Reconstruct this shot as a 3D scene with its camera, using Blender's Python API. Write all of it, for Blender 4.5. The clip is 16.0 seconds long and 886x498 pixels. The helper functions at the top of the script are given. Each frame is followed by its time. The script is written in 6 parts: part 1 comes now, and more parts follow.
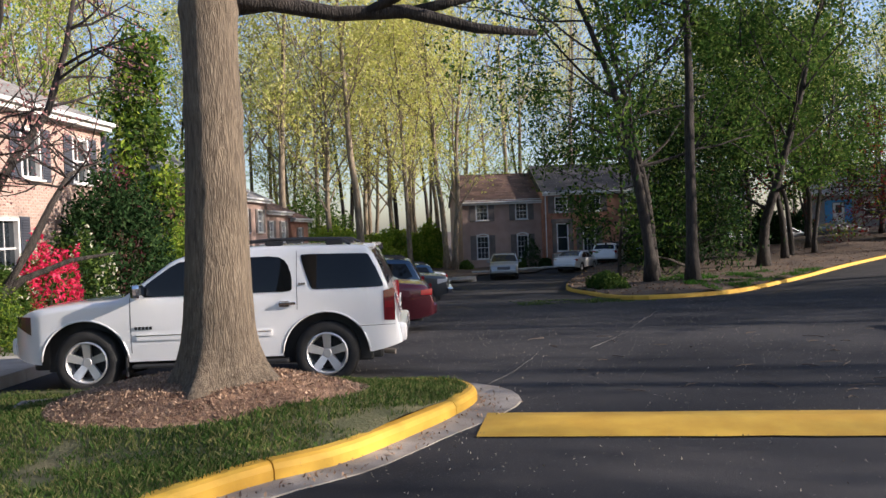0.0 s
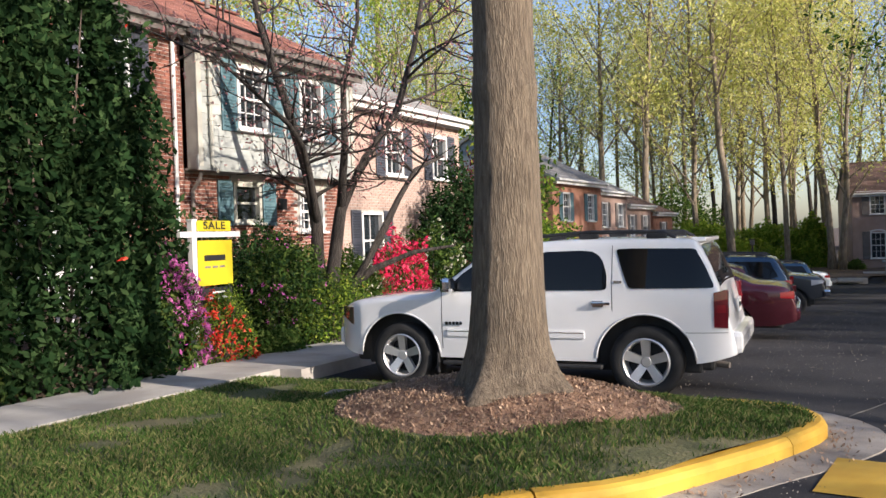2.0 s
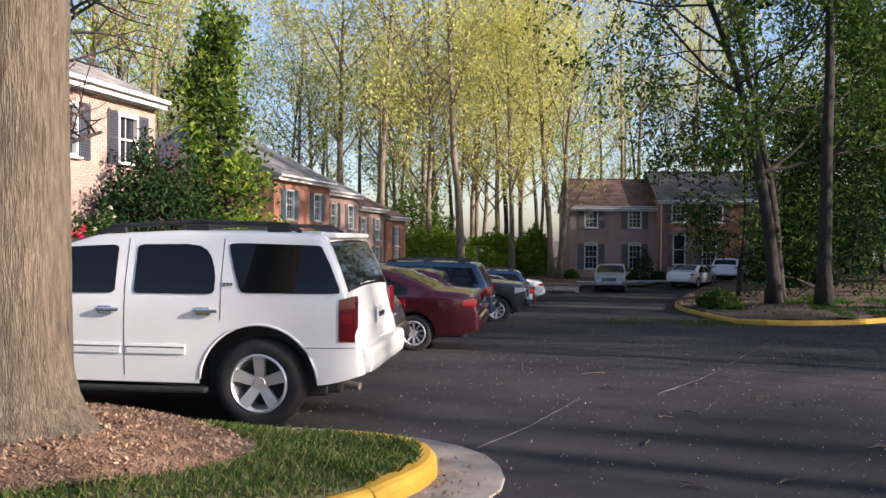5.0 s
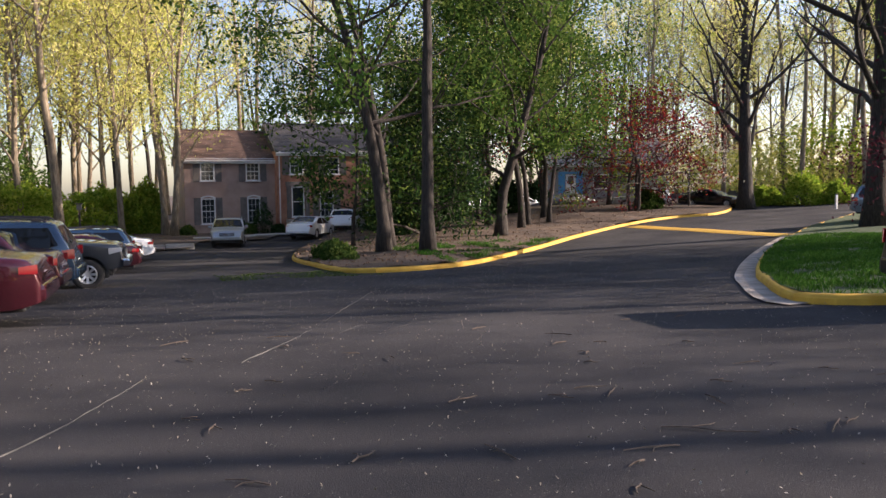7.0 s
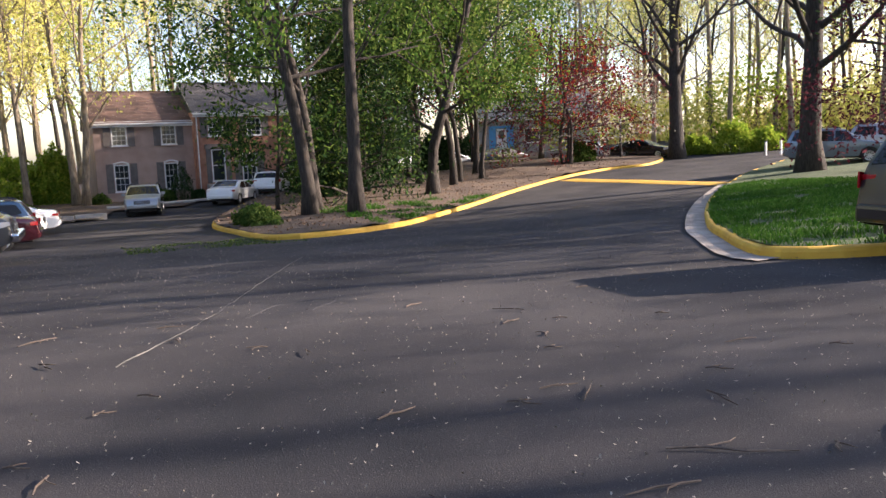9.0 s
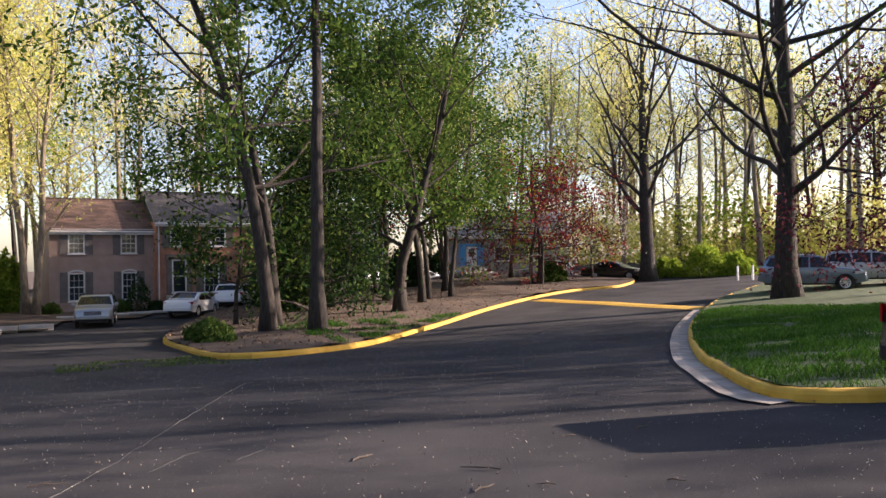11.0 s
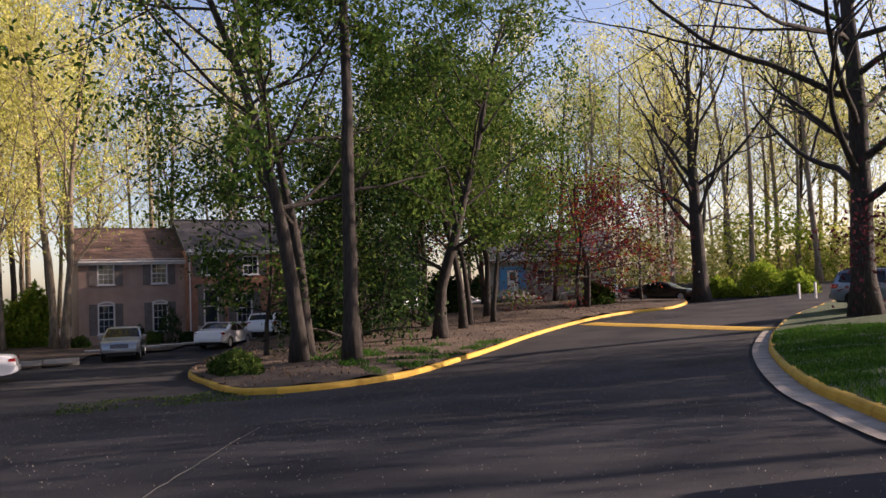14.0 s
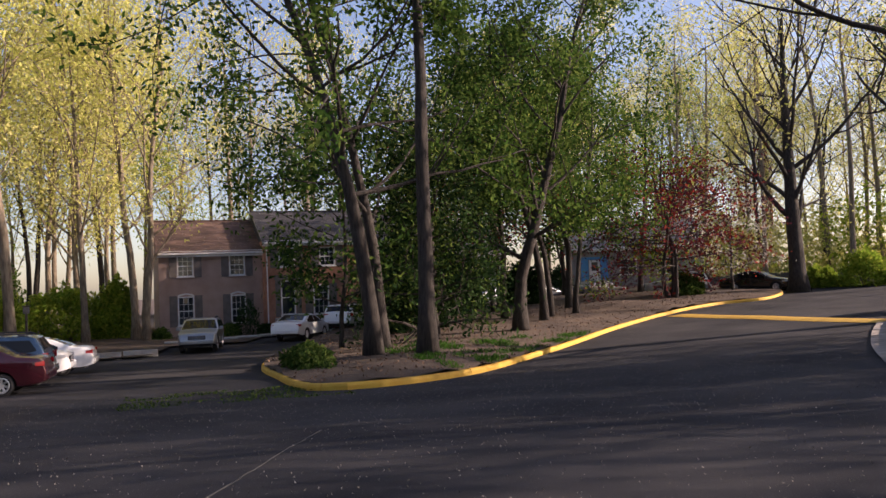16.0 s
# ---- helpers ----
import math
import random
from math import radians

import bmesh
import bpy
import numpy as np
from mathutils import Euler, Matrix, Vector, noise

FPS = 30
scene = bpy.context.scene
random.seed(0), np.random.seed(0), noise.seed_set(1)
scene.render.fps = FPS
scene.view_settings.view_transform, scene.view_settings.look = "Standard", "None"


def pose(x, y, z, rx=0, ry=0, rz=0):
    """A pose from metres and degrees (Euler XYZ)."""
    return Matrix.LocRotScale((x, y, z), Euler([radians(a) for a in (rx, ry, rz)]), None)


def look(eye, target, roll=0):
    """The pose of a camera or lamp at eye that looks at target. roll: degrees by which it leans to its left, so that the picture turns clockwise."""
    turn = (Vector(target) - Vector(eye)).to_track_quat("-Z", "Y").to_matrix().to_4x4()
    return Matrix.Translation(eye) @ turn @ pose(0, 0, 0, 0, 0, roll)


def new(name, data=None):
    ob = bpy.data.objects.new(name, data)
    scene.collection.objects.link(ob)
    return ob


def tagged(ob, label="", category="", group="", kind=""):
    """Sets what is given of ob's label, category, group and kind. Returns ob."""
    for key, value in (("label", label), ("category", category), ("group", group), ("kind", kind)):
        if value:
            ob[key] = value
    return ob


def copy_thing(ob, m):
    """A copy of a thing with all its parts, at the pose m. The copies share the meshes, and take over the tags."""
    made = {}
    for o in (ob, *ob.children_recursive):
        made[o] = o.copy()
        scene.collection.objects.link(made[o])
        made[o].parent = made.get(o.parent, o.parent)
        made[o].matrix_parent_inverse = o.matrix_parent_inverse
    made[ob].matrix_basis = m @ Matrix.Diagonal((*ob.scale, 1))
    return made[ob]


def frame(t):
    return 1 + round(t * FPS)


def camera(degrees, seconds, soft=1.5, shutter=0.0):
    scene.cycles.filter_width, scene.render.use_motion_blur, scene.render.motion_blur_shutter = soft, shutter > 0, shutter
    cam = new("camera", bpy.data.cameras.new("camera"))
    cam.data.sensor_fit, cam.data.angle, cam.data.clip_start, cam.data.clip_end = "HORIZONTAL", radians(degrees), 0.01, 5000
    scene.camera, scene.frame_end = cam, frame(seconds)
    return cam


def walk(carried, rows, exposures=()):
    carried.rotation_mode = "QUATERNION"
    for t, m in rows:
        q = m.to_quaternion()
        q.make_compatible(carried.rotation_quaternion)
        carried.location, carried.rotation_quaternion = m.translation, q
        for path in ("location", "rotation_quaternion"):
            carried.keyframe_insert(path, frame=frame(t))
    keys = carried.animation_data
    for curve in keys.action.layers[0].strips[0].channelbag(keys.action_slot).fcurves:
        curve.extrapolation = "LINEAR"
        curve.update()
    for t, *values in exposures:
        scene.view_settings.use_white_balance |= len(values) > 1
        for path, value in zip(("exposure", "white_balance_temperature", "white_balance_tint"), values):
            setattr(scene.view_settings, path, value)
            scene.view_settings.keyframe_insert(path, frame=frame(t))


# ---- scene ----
cam = camera(56.0, 16.0)
PATH = [
    (0, (3.458, -1.171, 1.843), (3.496, 0.828, 1.798), -2.2),
    (0.5, (3.538, -0.846, 1.825), (3.341, 1.144, 1.78), -2.7),
    (1, (3.66, -0.568, 1.804), (3.198, 1.377, 1.748), -2.2),
    (1.5, (3.79, -0.286, 1.794), (3.091, 1.587, 1.726), -1.5),
    (2, (3.87, 0.032, 1.789), (3.055, 1.858, 1.764), -1.9),
    (2.5, (4.009, 0.298, 1.774), (3.111, 2.085, 1.781), -1.3),
    (3, (4.117, 0.651, 1.756), (3.183, 2.42, 1.772), -0.5),
    (3.5, (4.193, 0.999, 1.744), (3.309, 2.793, 1.771), -1.5),
    (4, (4.354, 1.327, 1.716), (3.586, 3.174, 1.705), -1.5),
    (4.5, (4.487, 1.712, 1.684), (3.935, 3.634, 1.652), -0.7),
    (5, (4.676, 2.054, 1.675), (4.426, 4.039, 1.648), 0.4),
    (5.2, (4.764, 2.173, 1.671), (4.63, 4.168, 1.641), 0.8),
    (7.3, (5.382, 3.413, 1.6), (6.069, 5.283, 1.423), -0.5),
    (7.5, (5.453, 3.583, 1.584), (6.166, 5.441, 1.38), -0.2),
    (8, (5.6, 3.953, 1.552), (6.285, 5.813, 1.282), -0.3),
    (8.5, (5.696, 4.275, 1.536), (6.415, 6.116, 1.234), -1.7),
    (9, (5.856, 4.694, 1.545), (6.619, 6.526, 1.302), -2.4),
    (9.5, (5.983, 5.035, 1.557), (6.837, 6.838, 1.419), -2.1),
    (10, (6.153, 5.314, 1.565), (7.08, 7.084, 1.501), -1.4),
    (10.2, (6.236, 5.463, 1.565), (7.159, 7.237, 1.529), -1.1),
    (12.3, (6.916, 7.041, 1.469), (7.669, 8.893, 1.541), -2.1),
    (12.5, (6.975, 7.179, 1.459), (7.756, 9.018, 1.54), -1.8),
    (13, (7.094, 7.603, 1.413), (7.907, 9.428, 1.503), -1.9),
    (13.5, (7.219, 7.951, 1.413), (8.073, 9.758, 1.5), -2.2),
    (14, (7.374, 8.38, 1.379), (8.137, 10.226, 1.479), -2.1),
    (14.5, (7.503, 8.723, 1.37), (8.228, 10.583, 1.487), -2.2),
    (15, (7.672, 9.057, 1.347), (8.414, 10.911, 1.465), -1.5),
    (15.5, (7.817, 9.491, 1.31), (8.531, 11.356, 1.407), -1.7),
    (16, (7.885, 9.776, 1.304), (8.471, 11.686, 1.392), -2.3),
]
walk(cam, [(t, look(eye, target, roll)) for t, eye, target, roll in PATH],
     [(0, 0.98, 5800, 18), (2, 1.02, 5800, 17), (3, 1.12, 5800, 17), (5, 1.15, 5900, 20), (7.5, 1.5, 6250, 25), (8.5, 1.75, 6250, 24), (9, 2.0, 6250, 24), (10, 1.95, 6250, 24), (12.3, 1.05, 6500, 31), (16, 1.05, 6500, 31)])

# ---- light ----
SUN_FROM = Vector((0.93, -0.21, 0.36)).normalized()
world = bpy.data.worlds.new("sky")
scene.world = world
world.use_nodes = True
wn = world.node_tree.nodes
sky = wn.new("ShaderNodeTexSky")
sky.sky_type = "NISHITA"
sky.sun_disc = False
sky.dust_density = 1.2
sky.sun_elevation = math.asin(SUN_FROM.z)
sky.sun_rotation = math.atan2(SUN_FROM.x, SUN_FROM.y)
wn["Background"].inputs["Strength"].default_value = 0.098
world.node_tree.links.new(sky.outputs["Color"], wn["Background"].inputs["Color"])
sun_data = bpy.data.lights.new("sun", "SUN")
sun_data.energy, sun_data.angle, sun_data.color = 5.0, radians(0.6), (1.0, 0.86, 0.66)
sun = new("sun", sun_data)
sun.matrix_world = look(SUN_FROM * 60, (0, 0, 0))


# ---- materials ----
def nodes_of(name):
    m = bpy.data.materials.new(name)
    m.use_nodes = True
    return m, m.node_tree.nodes, m.node_tree.links


def surface(name, c1, c2, scale=4.0, rough=0.8, metal=0.0, bump=0.2, fine=60.0, detail=6.0, spread=(0.35, 0.65), c3=None, patch=0.5,
            coat=0.0, bump_dist=0.01, vary=0.0, stretch=(1, 1, 1), island=False):
    """Two-scale noise colour with fine relief."""
    m, n, l = nodes_of(name)
    b = n["Principled BSDF"]
    tc = n.new("ShaderNodeTexCoord")
    mp = n.new("ShaderNodeMapping")
    mp.inputs["Scale"].default_value = stretch
    l.new(tc.outputs["Object"], mp.inputs["Vector"])
    big = n.new("ShaderNodeTexNoise")
    big.inputs["Scale"].default_value, big.inputs["Detail"].default_value = scale, detail
    l.new(mp.outputs["Vector"], big.inputs["Vector"])
    small = n.new("ShaderNodeTexNoise")
    small.inputs["Scale"].default_value, small.inputs["Detail"].default_value = fine, 4
    l.new(mp.outputs["Vector"], small.inputs["Vector"])
    ramp = n.new("ShaderNodeValToRGB")
    ramp.color_ramp.elements[0].position, ramp.color_ramp.elements[1].position = spread
    ramp.color_ramp.elements[0].color, ramp.color_ramp.elements[1].color = (*c1, 1), (*c2, 1)
    l.new(big.outputs["Fac"], ramp.inputs["Fac"])
    col = ramp.outputs["Color"]
    if c3:
        mix = n.new("ShaderNodeMix")
        mix.data_type = "RGBA"
        r2 = n.new("ShaderNodeValToRGB")
        r2.color_ramp.elements[0].position, r2.color_ramp.elements[1].position = patch, patch + 0.12
        l.new(small.outputs["Fac"], r2.inputs["Fac"])
        l.new(r2.outputs["Color"], mix.inputs["Factor"])
        l.new(col, mix.inputs["A"])
        mix.inputs["B"].default_value = (*c3, 1)
        col = mix.outputs["Result"]
    if vary or island:
        hsv = n.new("ShaderNodeHueSaturation")
        rnd = n.new("ShaderNodeMapRange")
        if island:
            src = n.new("ShaderNodeNewGeometry").outputs["Random Per Island"]
        else:
            src = n.new("ShaderNodeObjectInfo").outputs["Random"]
        rnd.inputs["To Min"].default_value, rnd.inputs["To Max"].default_value = 1 - vary, 1 + vary
        l.new(src, rnd.inputs["Value"])
        l.new(rnd.outputs["Result"], hsv.inputs["Value"])
        l.new(col, hsv.inputs["Color"])
        col = hsv.outputs["Color"]
    l.new(col, b.inputs["Base Color"])
    b.inputs["Roughness"].default_value, b.inputs["Metallic"].default_value = rough, metal
    b.inputs["Coat Weight"].default_value = coat
    b.inputs["Coat Roughness"].default_value = 0.05
    if bump:
        bp = n.new("ShaderNodeBump")
        bp.inputs["Strength"].default_value, bp.inputs["Distance"].default_value = bump, bump_dist
        l.new(small.outputs["Fac"], bp.inputs["Height"])
        l.new(bp.outputs["Normal"], b.inputs["Normal"])
    return m


def leafy(name, c1, c2, c3, trans=0.5):
    """Thin leaves: each one its own tone, letting light through."""
    m, n, l = nodes_of(name)
    out = n["Material Output"]
    n.remove(n["Principled BSDF"])
    ramp = n.new("ShaderNodeValToRGB")
    ramp.color_ramp.elements[0].color, ramp.color_ramp.elements[1].color = (*c1, 1), (*c3, 1)
    e = ramp.color_ramp.elements.new(0.5)
    e.color = (*c2, 1)
    l.new(n.new("ShaderNodeNewGeometry").outputs["Random Per Island"], ramp.inputs["Fac"])
    d, t, mix = n.new("ShaderNodeBsdfDiffuse"), n.new("ShaderNodeBsdfTranslucent"), n.new("ShaderNodeMixShader")
    l.new(ramp.outputs["Color"], d.inputs["Color"])
    l.new(ramp.outputs["Color"], t.inputs["Color"])
    mix.inputs[0].default_value = trans
    l.new(d.outputs[0], mix.inputs[1])
    l.new(t.outputs[0], mix.inputs[2])
    l.new(mix.outputs[0], out.inputs["Surface"])
    return m


def paint(name, c, rough=0.3, metal=0.0, coat=1.0):
    return surface(name, [v * 0.94 for v in c], c, 1.3, rough, metal, 0.02, 30, coat=coat, bump_dist=0.002)


def glassy(name, c, rough=0.03, spec=0.6, coat=0.5):
    m, n, l = nodes_of(name)
    b = n["Principled BSDF"]
    b.inputs["Base Color"].default_value = (*c, 1)
    b.inputs["Roughness"].default_value = rough
    b.inputs["Specular IOR Level"].default_value = spec
    b.inputs["Coat Weight"].default_value = coat
    b.inputs["Coat Roughness"].default_value = 0.02
    return m


def asphalt_material():
    m = surface("asphalt", (0.02, 0.0205, 0.0235), (0.06, 0.057, 0.056), 0.35, 0.92, 0, 0.8, 110, 9, (0.3, 0.72), (0.18, 0.172, 0.16), 0.63, bump_dist=0.006)
    m.node_tree.nodes["Principled BSDF"].inputs["Specular IOR Level"].default_value = 0.12
    return m


M = dict(
    asphalt=asphalt_material(),
    soil=surface("soil", (0.075, 0.05, 0.032), (0.15, 0.105, 0.07), 1.2, 0.95, 0, 0.9, 24, 8, c3=(0.2, 0.15, 0.1), patch=0.6, bump_dist=0.03),
    litter=surface("leaf_litter", (0.045, 0.028, 0.018), (0.11, 0.072, 0.045), 0.8, 0.95, 0, 1.0, 18, 9, c3=(0.15, 0.11, 0.075), patch=0.58, bump_dist=0.04),
    lawn=surface("lawn_soil", (0.055, 0.07, 0.02), (0.16, 0.135, 0.065), 1.1, 0.95, 0, 0.8, 30, 8, (0.4, 0.68), (0.26, 0.2, 0.12), 0.62, bump_dist=0.03),
    mulch=surface("mulch", (0.16, 0.085, 0.05), (0.33, 0.2, 0.12), 9, 0.95, 0, 1.0, 55, 8, bump_dist=0.04),
    chip=surface("wood_chip", (0.17, 0.1, 0.06), (0.40, 0.27, 0.17), 7, 0.9, 0, 0.3, 80, vary=0.45, island=True),
    scrap=surface("pale_scrap", (0.16, 0.135, 0.105), (0.36, 0.32, 0.26), 7, 0.9, 0, 0.3, 80, vary=0.4, island=True),
    deadleaf=surface("dead_leaf", (0.07, 0.04, 0.022), (0.2, 0.12, 0.07), 7, 0.9, 0, 0.3, 80, vary=0.4, island=True),
    yellow=surface("yellow_paint", (0.52, 0.29, 0.022), (0.64, 0.39, 0.04), 2.5, 0.7, 0, 0.35, 70, 7, c3=(0.4, 0.26, 0.06), patch=0.64, bump_dist=0.004),
    concrete=surface("concrete", (0.33, 0.30, 0.26), (0.46, 0.43, 0.38), 1.6, 0.9, 0, 0.35, 90, 8, c3=(0.27, 0.25, 0.22), patch=0.62, bump_dist=0.004, vary=0.06),
    gutter=surface("gutter_concrete", (0.2, 0.17, 0.14), (0.36, 0.32, 0.27), 2.2, 0.92, 0, 0.5, 80, 8, c3=(0.14, 0.11, 0.09), patch=0.6, bump_dist=0.005),
    grass=leafy("grass_blade", (0.04, 0.08, 0.018), (0.075, 0.13, 0.03), (0.24, 0.21, 0.09), 0.3),
    lush=leafy("lush_grass_blade", (0.022, 0.07, 0.01), (0.04, 0.115, 0.016), (0.085, 0.16, 0.03), 0.3),
    # greener, darker copy of lawn_soil, with the corner's shade put into its colour
    turf=surface("shaded_turf", (0.03, 0.055, 0.014), (0.06, 0.085, 0.025), 1.1, 0.95, 0, 0.8, 30, 8, (0.4, 0.68), (0.16, 0.125, 0.075), 0.64, bump_dist=0.03),
    brick=surface("red_brick", (0.17, 0.062, 0.042), (0.29, 0.115, 0.075), 3.0, 0.9, 0, 0.5, 70, 6, c3=(0.42, 0.25, 0.18), patch=0.68, bump_dist=0.004, vary=0.35, island=True),
    brick1=surface("red_brick_single", (0.17, 0.062, 0.042), (0.29, 0.115, 0.075), 3.0, 0.9, 0, 0.5, 70, 6, c3=(0.42, 0.25, 0.18), patch=0.68, bump_dist=0.004, vary=0.3),
    pbrick=surface("painted_pink_brick", (0.33, 0.225, 0.18), (0.41, 0.29, 0.235), 1.4, 0.9, 0, 0.4, 60, 7, c3=(0.36, 0.25, 0.2), patch=0.64, bump_dist=0.004, vary=0.1, island=True),
    obrick=surface("orange_brick", (0.30, 0.13, 0.075), (0.44, 0.22, 0.14), 2, 0.9, 0, 0.4, 60, 6, vary=0.2, island=True),
    mortar=surface("mortar", (0.33, 0.3, 0.26), (0.45, 0.41, 0.36), 5, 0.95, 0, 0.4, 90),
    siding=surface("pale_green_siding", (0.29, 0.305, 0.28), (0.37, 0.385, 0.355), 1.5, 0.65, 0, 0.12, 40, 6, c3=(0.33, 0.34, 0.3), patch=0.66, vary=0.05, stretch=(0.4, 1, 4)),
    gsiding=surface("blue_grey_siding", (0.2, 0.24, 0.26), (0.27, 0.31, 0.33), 1.5, 0.7, 0, 0.1, 40, vary=0.05),
    shutter=surface("teal_shutter", (0.055, 0.115, 0.135), (0.085, 0.155, 0.175), 3, 0.6, 0, 0.15, 50),
    dshutter=surface("dark_shutter", (0.03, 0.035, 0.05), (0.06, 0.065, 0.08), 3, 0.6, 0, 0.15, 50),
    gshutter=surface("grey_brown_shutter", (0.10, 0.085, 0.075), (0.15, 0.13, 0.115), 3, 0.7, 0, 0.15, 50),
    trim=surface("white_trim", (0.6, 0.59, 0.56), (0.72, 0.71, 0.68), 3, 0.55, 0, 0.06, 60),
    ttrim=surface("taupe_trim", (0.36, 0.35, 0.29), (0.45, 0.44, 0.37), 3, 0.6, 0, 0.06, 60),
    pane=glassy("window_pane", (0.02, 0.025, 0.03), 0.04),
    shingle=surface("brown_shingle", (0.09, 0.055, 0.042), (0.155, 0.092, 0.07), 1.2, 0.92, 0, 0.8, 25, 8, c3=(0.1, 0.06, 0.05), patch=0.58, vary=0.3, island=True),
    rshingle=surface("red_shingle", (0.15, 0.06, 0.045), (0.23, 0.10, 0.072), 1.2, 0.92, 0, 0.8, 25, 8, vary=0.3, island=True),
    gshingle=surface("grey_shingle", (0.15, 0.145, 0.14), (0.25, 0.24, 0.23), 1.2, 0.92, 0, 0.8, 25, 8, vary=0.25, island=True),
    dshingle=surface("dark_shingle", (0.035, 0.034, 0.036), (0.072, 0.068, 0.068), 1.2, 0.92, 0, 0.8, 25, 8, vary=0.25, island=True),
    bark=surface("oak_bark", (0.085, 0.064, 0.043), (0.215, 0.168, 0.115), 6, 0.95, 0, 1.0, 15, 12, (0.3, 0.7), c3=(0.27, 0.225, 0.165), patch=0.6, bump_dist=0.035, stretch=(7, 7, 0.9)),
    # bark lowered to near-black, the backlight on trunks put into its colour
    barkd=surface("backlit_dark_bark", (0.018, 0.015, 0.012), (0.052, 0.042, 0.034), 6, 0.95, 0, 1.0, 22, 8, bump_dist=0.04, stretch=(2.5, 2.5, 0.5)),
    barkg=surface("grey_bark", (0.13, 0.10, 0.07), (0.27, 0.22, 0.15), 4, 0.95, 0, 1.0, 20, 8, bump_dist=0.04, stretch=(2.5, 2.5, 0.5)),
    white=paint("white_car_paint", (0.82, 0.82, 0.81), 0.28),
    red=paint("dark_red_car_paint", (0.05, 0.006, 0.012), 0.25, 0.35),
    blue=paint("blue_car_paint", (0.02, 0.048, 0.095), 0.25, 0.4),
    grey=paint("dark_grey_car_paint", (0.045, 0.05, 0.058), 0.28, 0.4),
    silver=paint("silver_car_paint", (0.36, 0.38, 0.41), 0.28, 0.6),
    bronze=paint("grey_gold_car_paint", (0.36, 0.37, 0.37), 0.28, 0.6),
    black=paint("black_car_paint", (0.012, 0.013, 0.016), 0.2, 0.2),
    night=paint("night_car_paint", (0.012, 0.013, 0.017), 0.3, 0.0, 0.35),
    steel=paint("steel_blue_car_paint", (0.12, 0.165, 0.22), 0.28, 0.5),
    rubber=surface("tyre_rubber", (0.012, 0.012, 0.012), (0.028, 0.027, 0.026), 6, 0.85, 0, 0.4, 60),
    plastic=surface("black_plastic", (0.014, 0.014, 0.015), (0.03, 0.03, 0.03), 6, 0.6, 0, 0.2, 90),
    alloy=surface("alloy_metal", (0.62, 0.61, 0.6), (0.74, 0.73, 0.72), 5, 0.38, 0.7, 0.02, 40),
    chrome=surface("chrome", (0.75, 0.75, 0.76), (0.85, 0.85, 0.86), 5, 0.1, 1.0, 0.0, 40),
    cglass=glassy("tinted_car_glass", (0.006, 0.007, 0.008), 0.03, 0.35, 0.0),
    tail=glassy("red_lens", (0.36, 0.008, 0.012), 0.08),
    tail2=glassy("dark_red_lens", (0.12, 0.006, 0.01), 0.08),
    lens2=glassy("bright_red_lens", (0.2, 0.008, 0.012), 0.08),
    lens=glassy("clear_lens", (0.45, 0.46, 0.47), 0.08),
    amber=glassy("dark_lens", (0.11, 0.07, 0.05), 0.1),
    signy=surface("yellow_sign", (0.50, 0.41, 0.008), (0.56, 0.46, 0.012), 2, 0.45, 0, 0.02, 30),
    ink=surface("black_ink", (0.012, 0.012, 0.012), (0.02, 0.02, 0.02), 5, 0.5, 0, 0, 30),
    bluedoor=surface("blue_door_paint", (0.05, 0.22, 0.46), (0.07, 0.27, 0.52), 3, 0.5, 0, 0.05, 50),
    tan=surface("tan_siding", (0.27, 0.17, 0.10), (0.36, 0.235, 0.145), 1.2, 0.85, 0, 0.2, 40, stretch=(3, 3, 0.3)),
    iron=surface("weathered_iron", (0.16, 0.14, 0.12), (0.24, 0.21, 0.18), 7, 0.75, 0.3, 0.4, 60),
    # glossy leaf, its green darkened for the shade it stands in
    dgreen=leafy("shaded_glossy_leaf", (0.01, 0.024, 0.009), (0.02, 0.044, 0.015), (0.05, 0.085, 0.03), 0.2),
    mgreen=leafy("mid_green_leaf", (0.028, 0.06, 0.013), (0.058, 0.105, 0.021), (0.14, 0.18, 0.045), 0.4),
    bgreen=leafy("bright_green_leaf", (0.12, 0.2, 0.02), (0.22, 0.32, 0.035), (0.38, 0.42, 0.06), 0.5),
    ygreen=leafy("yellow_spring_leaf", (0.42, 0.45, 0.10), (0.6, 0.59, 0.17), (0.72, 0.65, 0.27), 0.55),
    sgreen=leafy("spring_oak_leaf", (0.022, 0.055, 0.013), (0.055, 0.11, 0.022), (0.15, 0.21, 0.045), 0.5),
    olive=leafy("olive_pine_leaf", (0.03, 0.06, 0.02), (0.055, 0.1, 0.03), (0.1, 0.15, 0.05), 0.3),
    maple=leafy("red_maple_leaf", (0.12, 0.012, 0.014), (0.23, 0.028, 0.024), (0.36, 0.07, 0.045), 0.45),
    plum=leafy("plum_leaf", (0.05, 0.014, 0.02), (0.09, 0.025, 0.035), (0.17, 0.06, 0.07), 0.35),
    bud=leafy("pink_bud", (0.28, 0.12, 0.12), (0.42, 0.20, 0.2), (0.5, 0.3, 0.26), 0.4),
    pink=leafy("crimson_flower", (0.55, 0.015, 0.06), (0.72, 0.035, 0.12), (0.8, 0.12, 0.2), 0.4),
    redf=leafy("scarlet_flower", (0.6, 0.03, 0.02), (0.75, 0.07, 0.04), (0.8, 0.2, 0.12), 0.4),
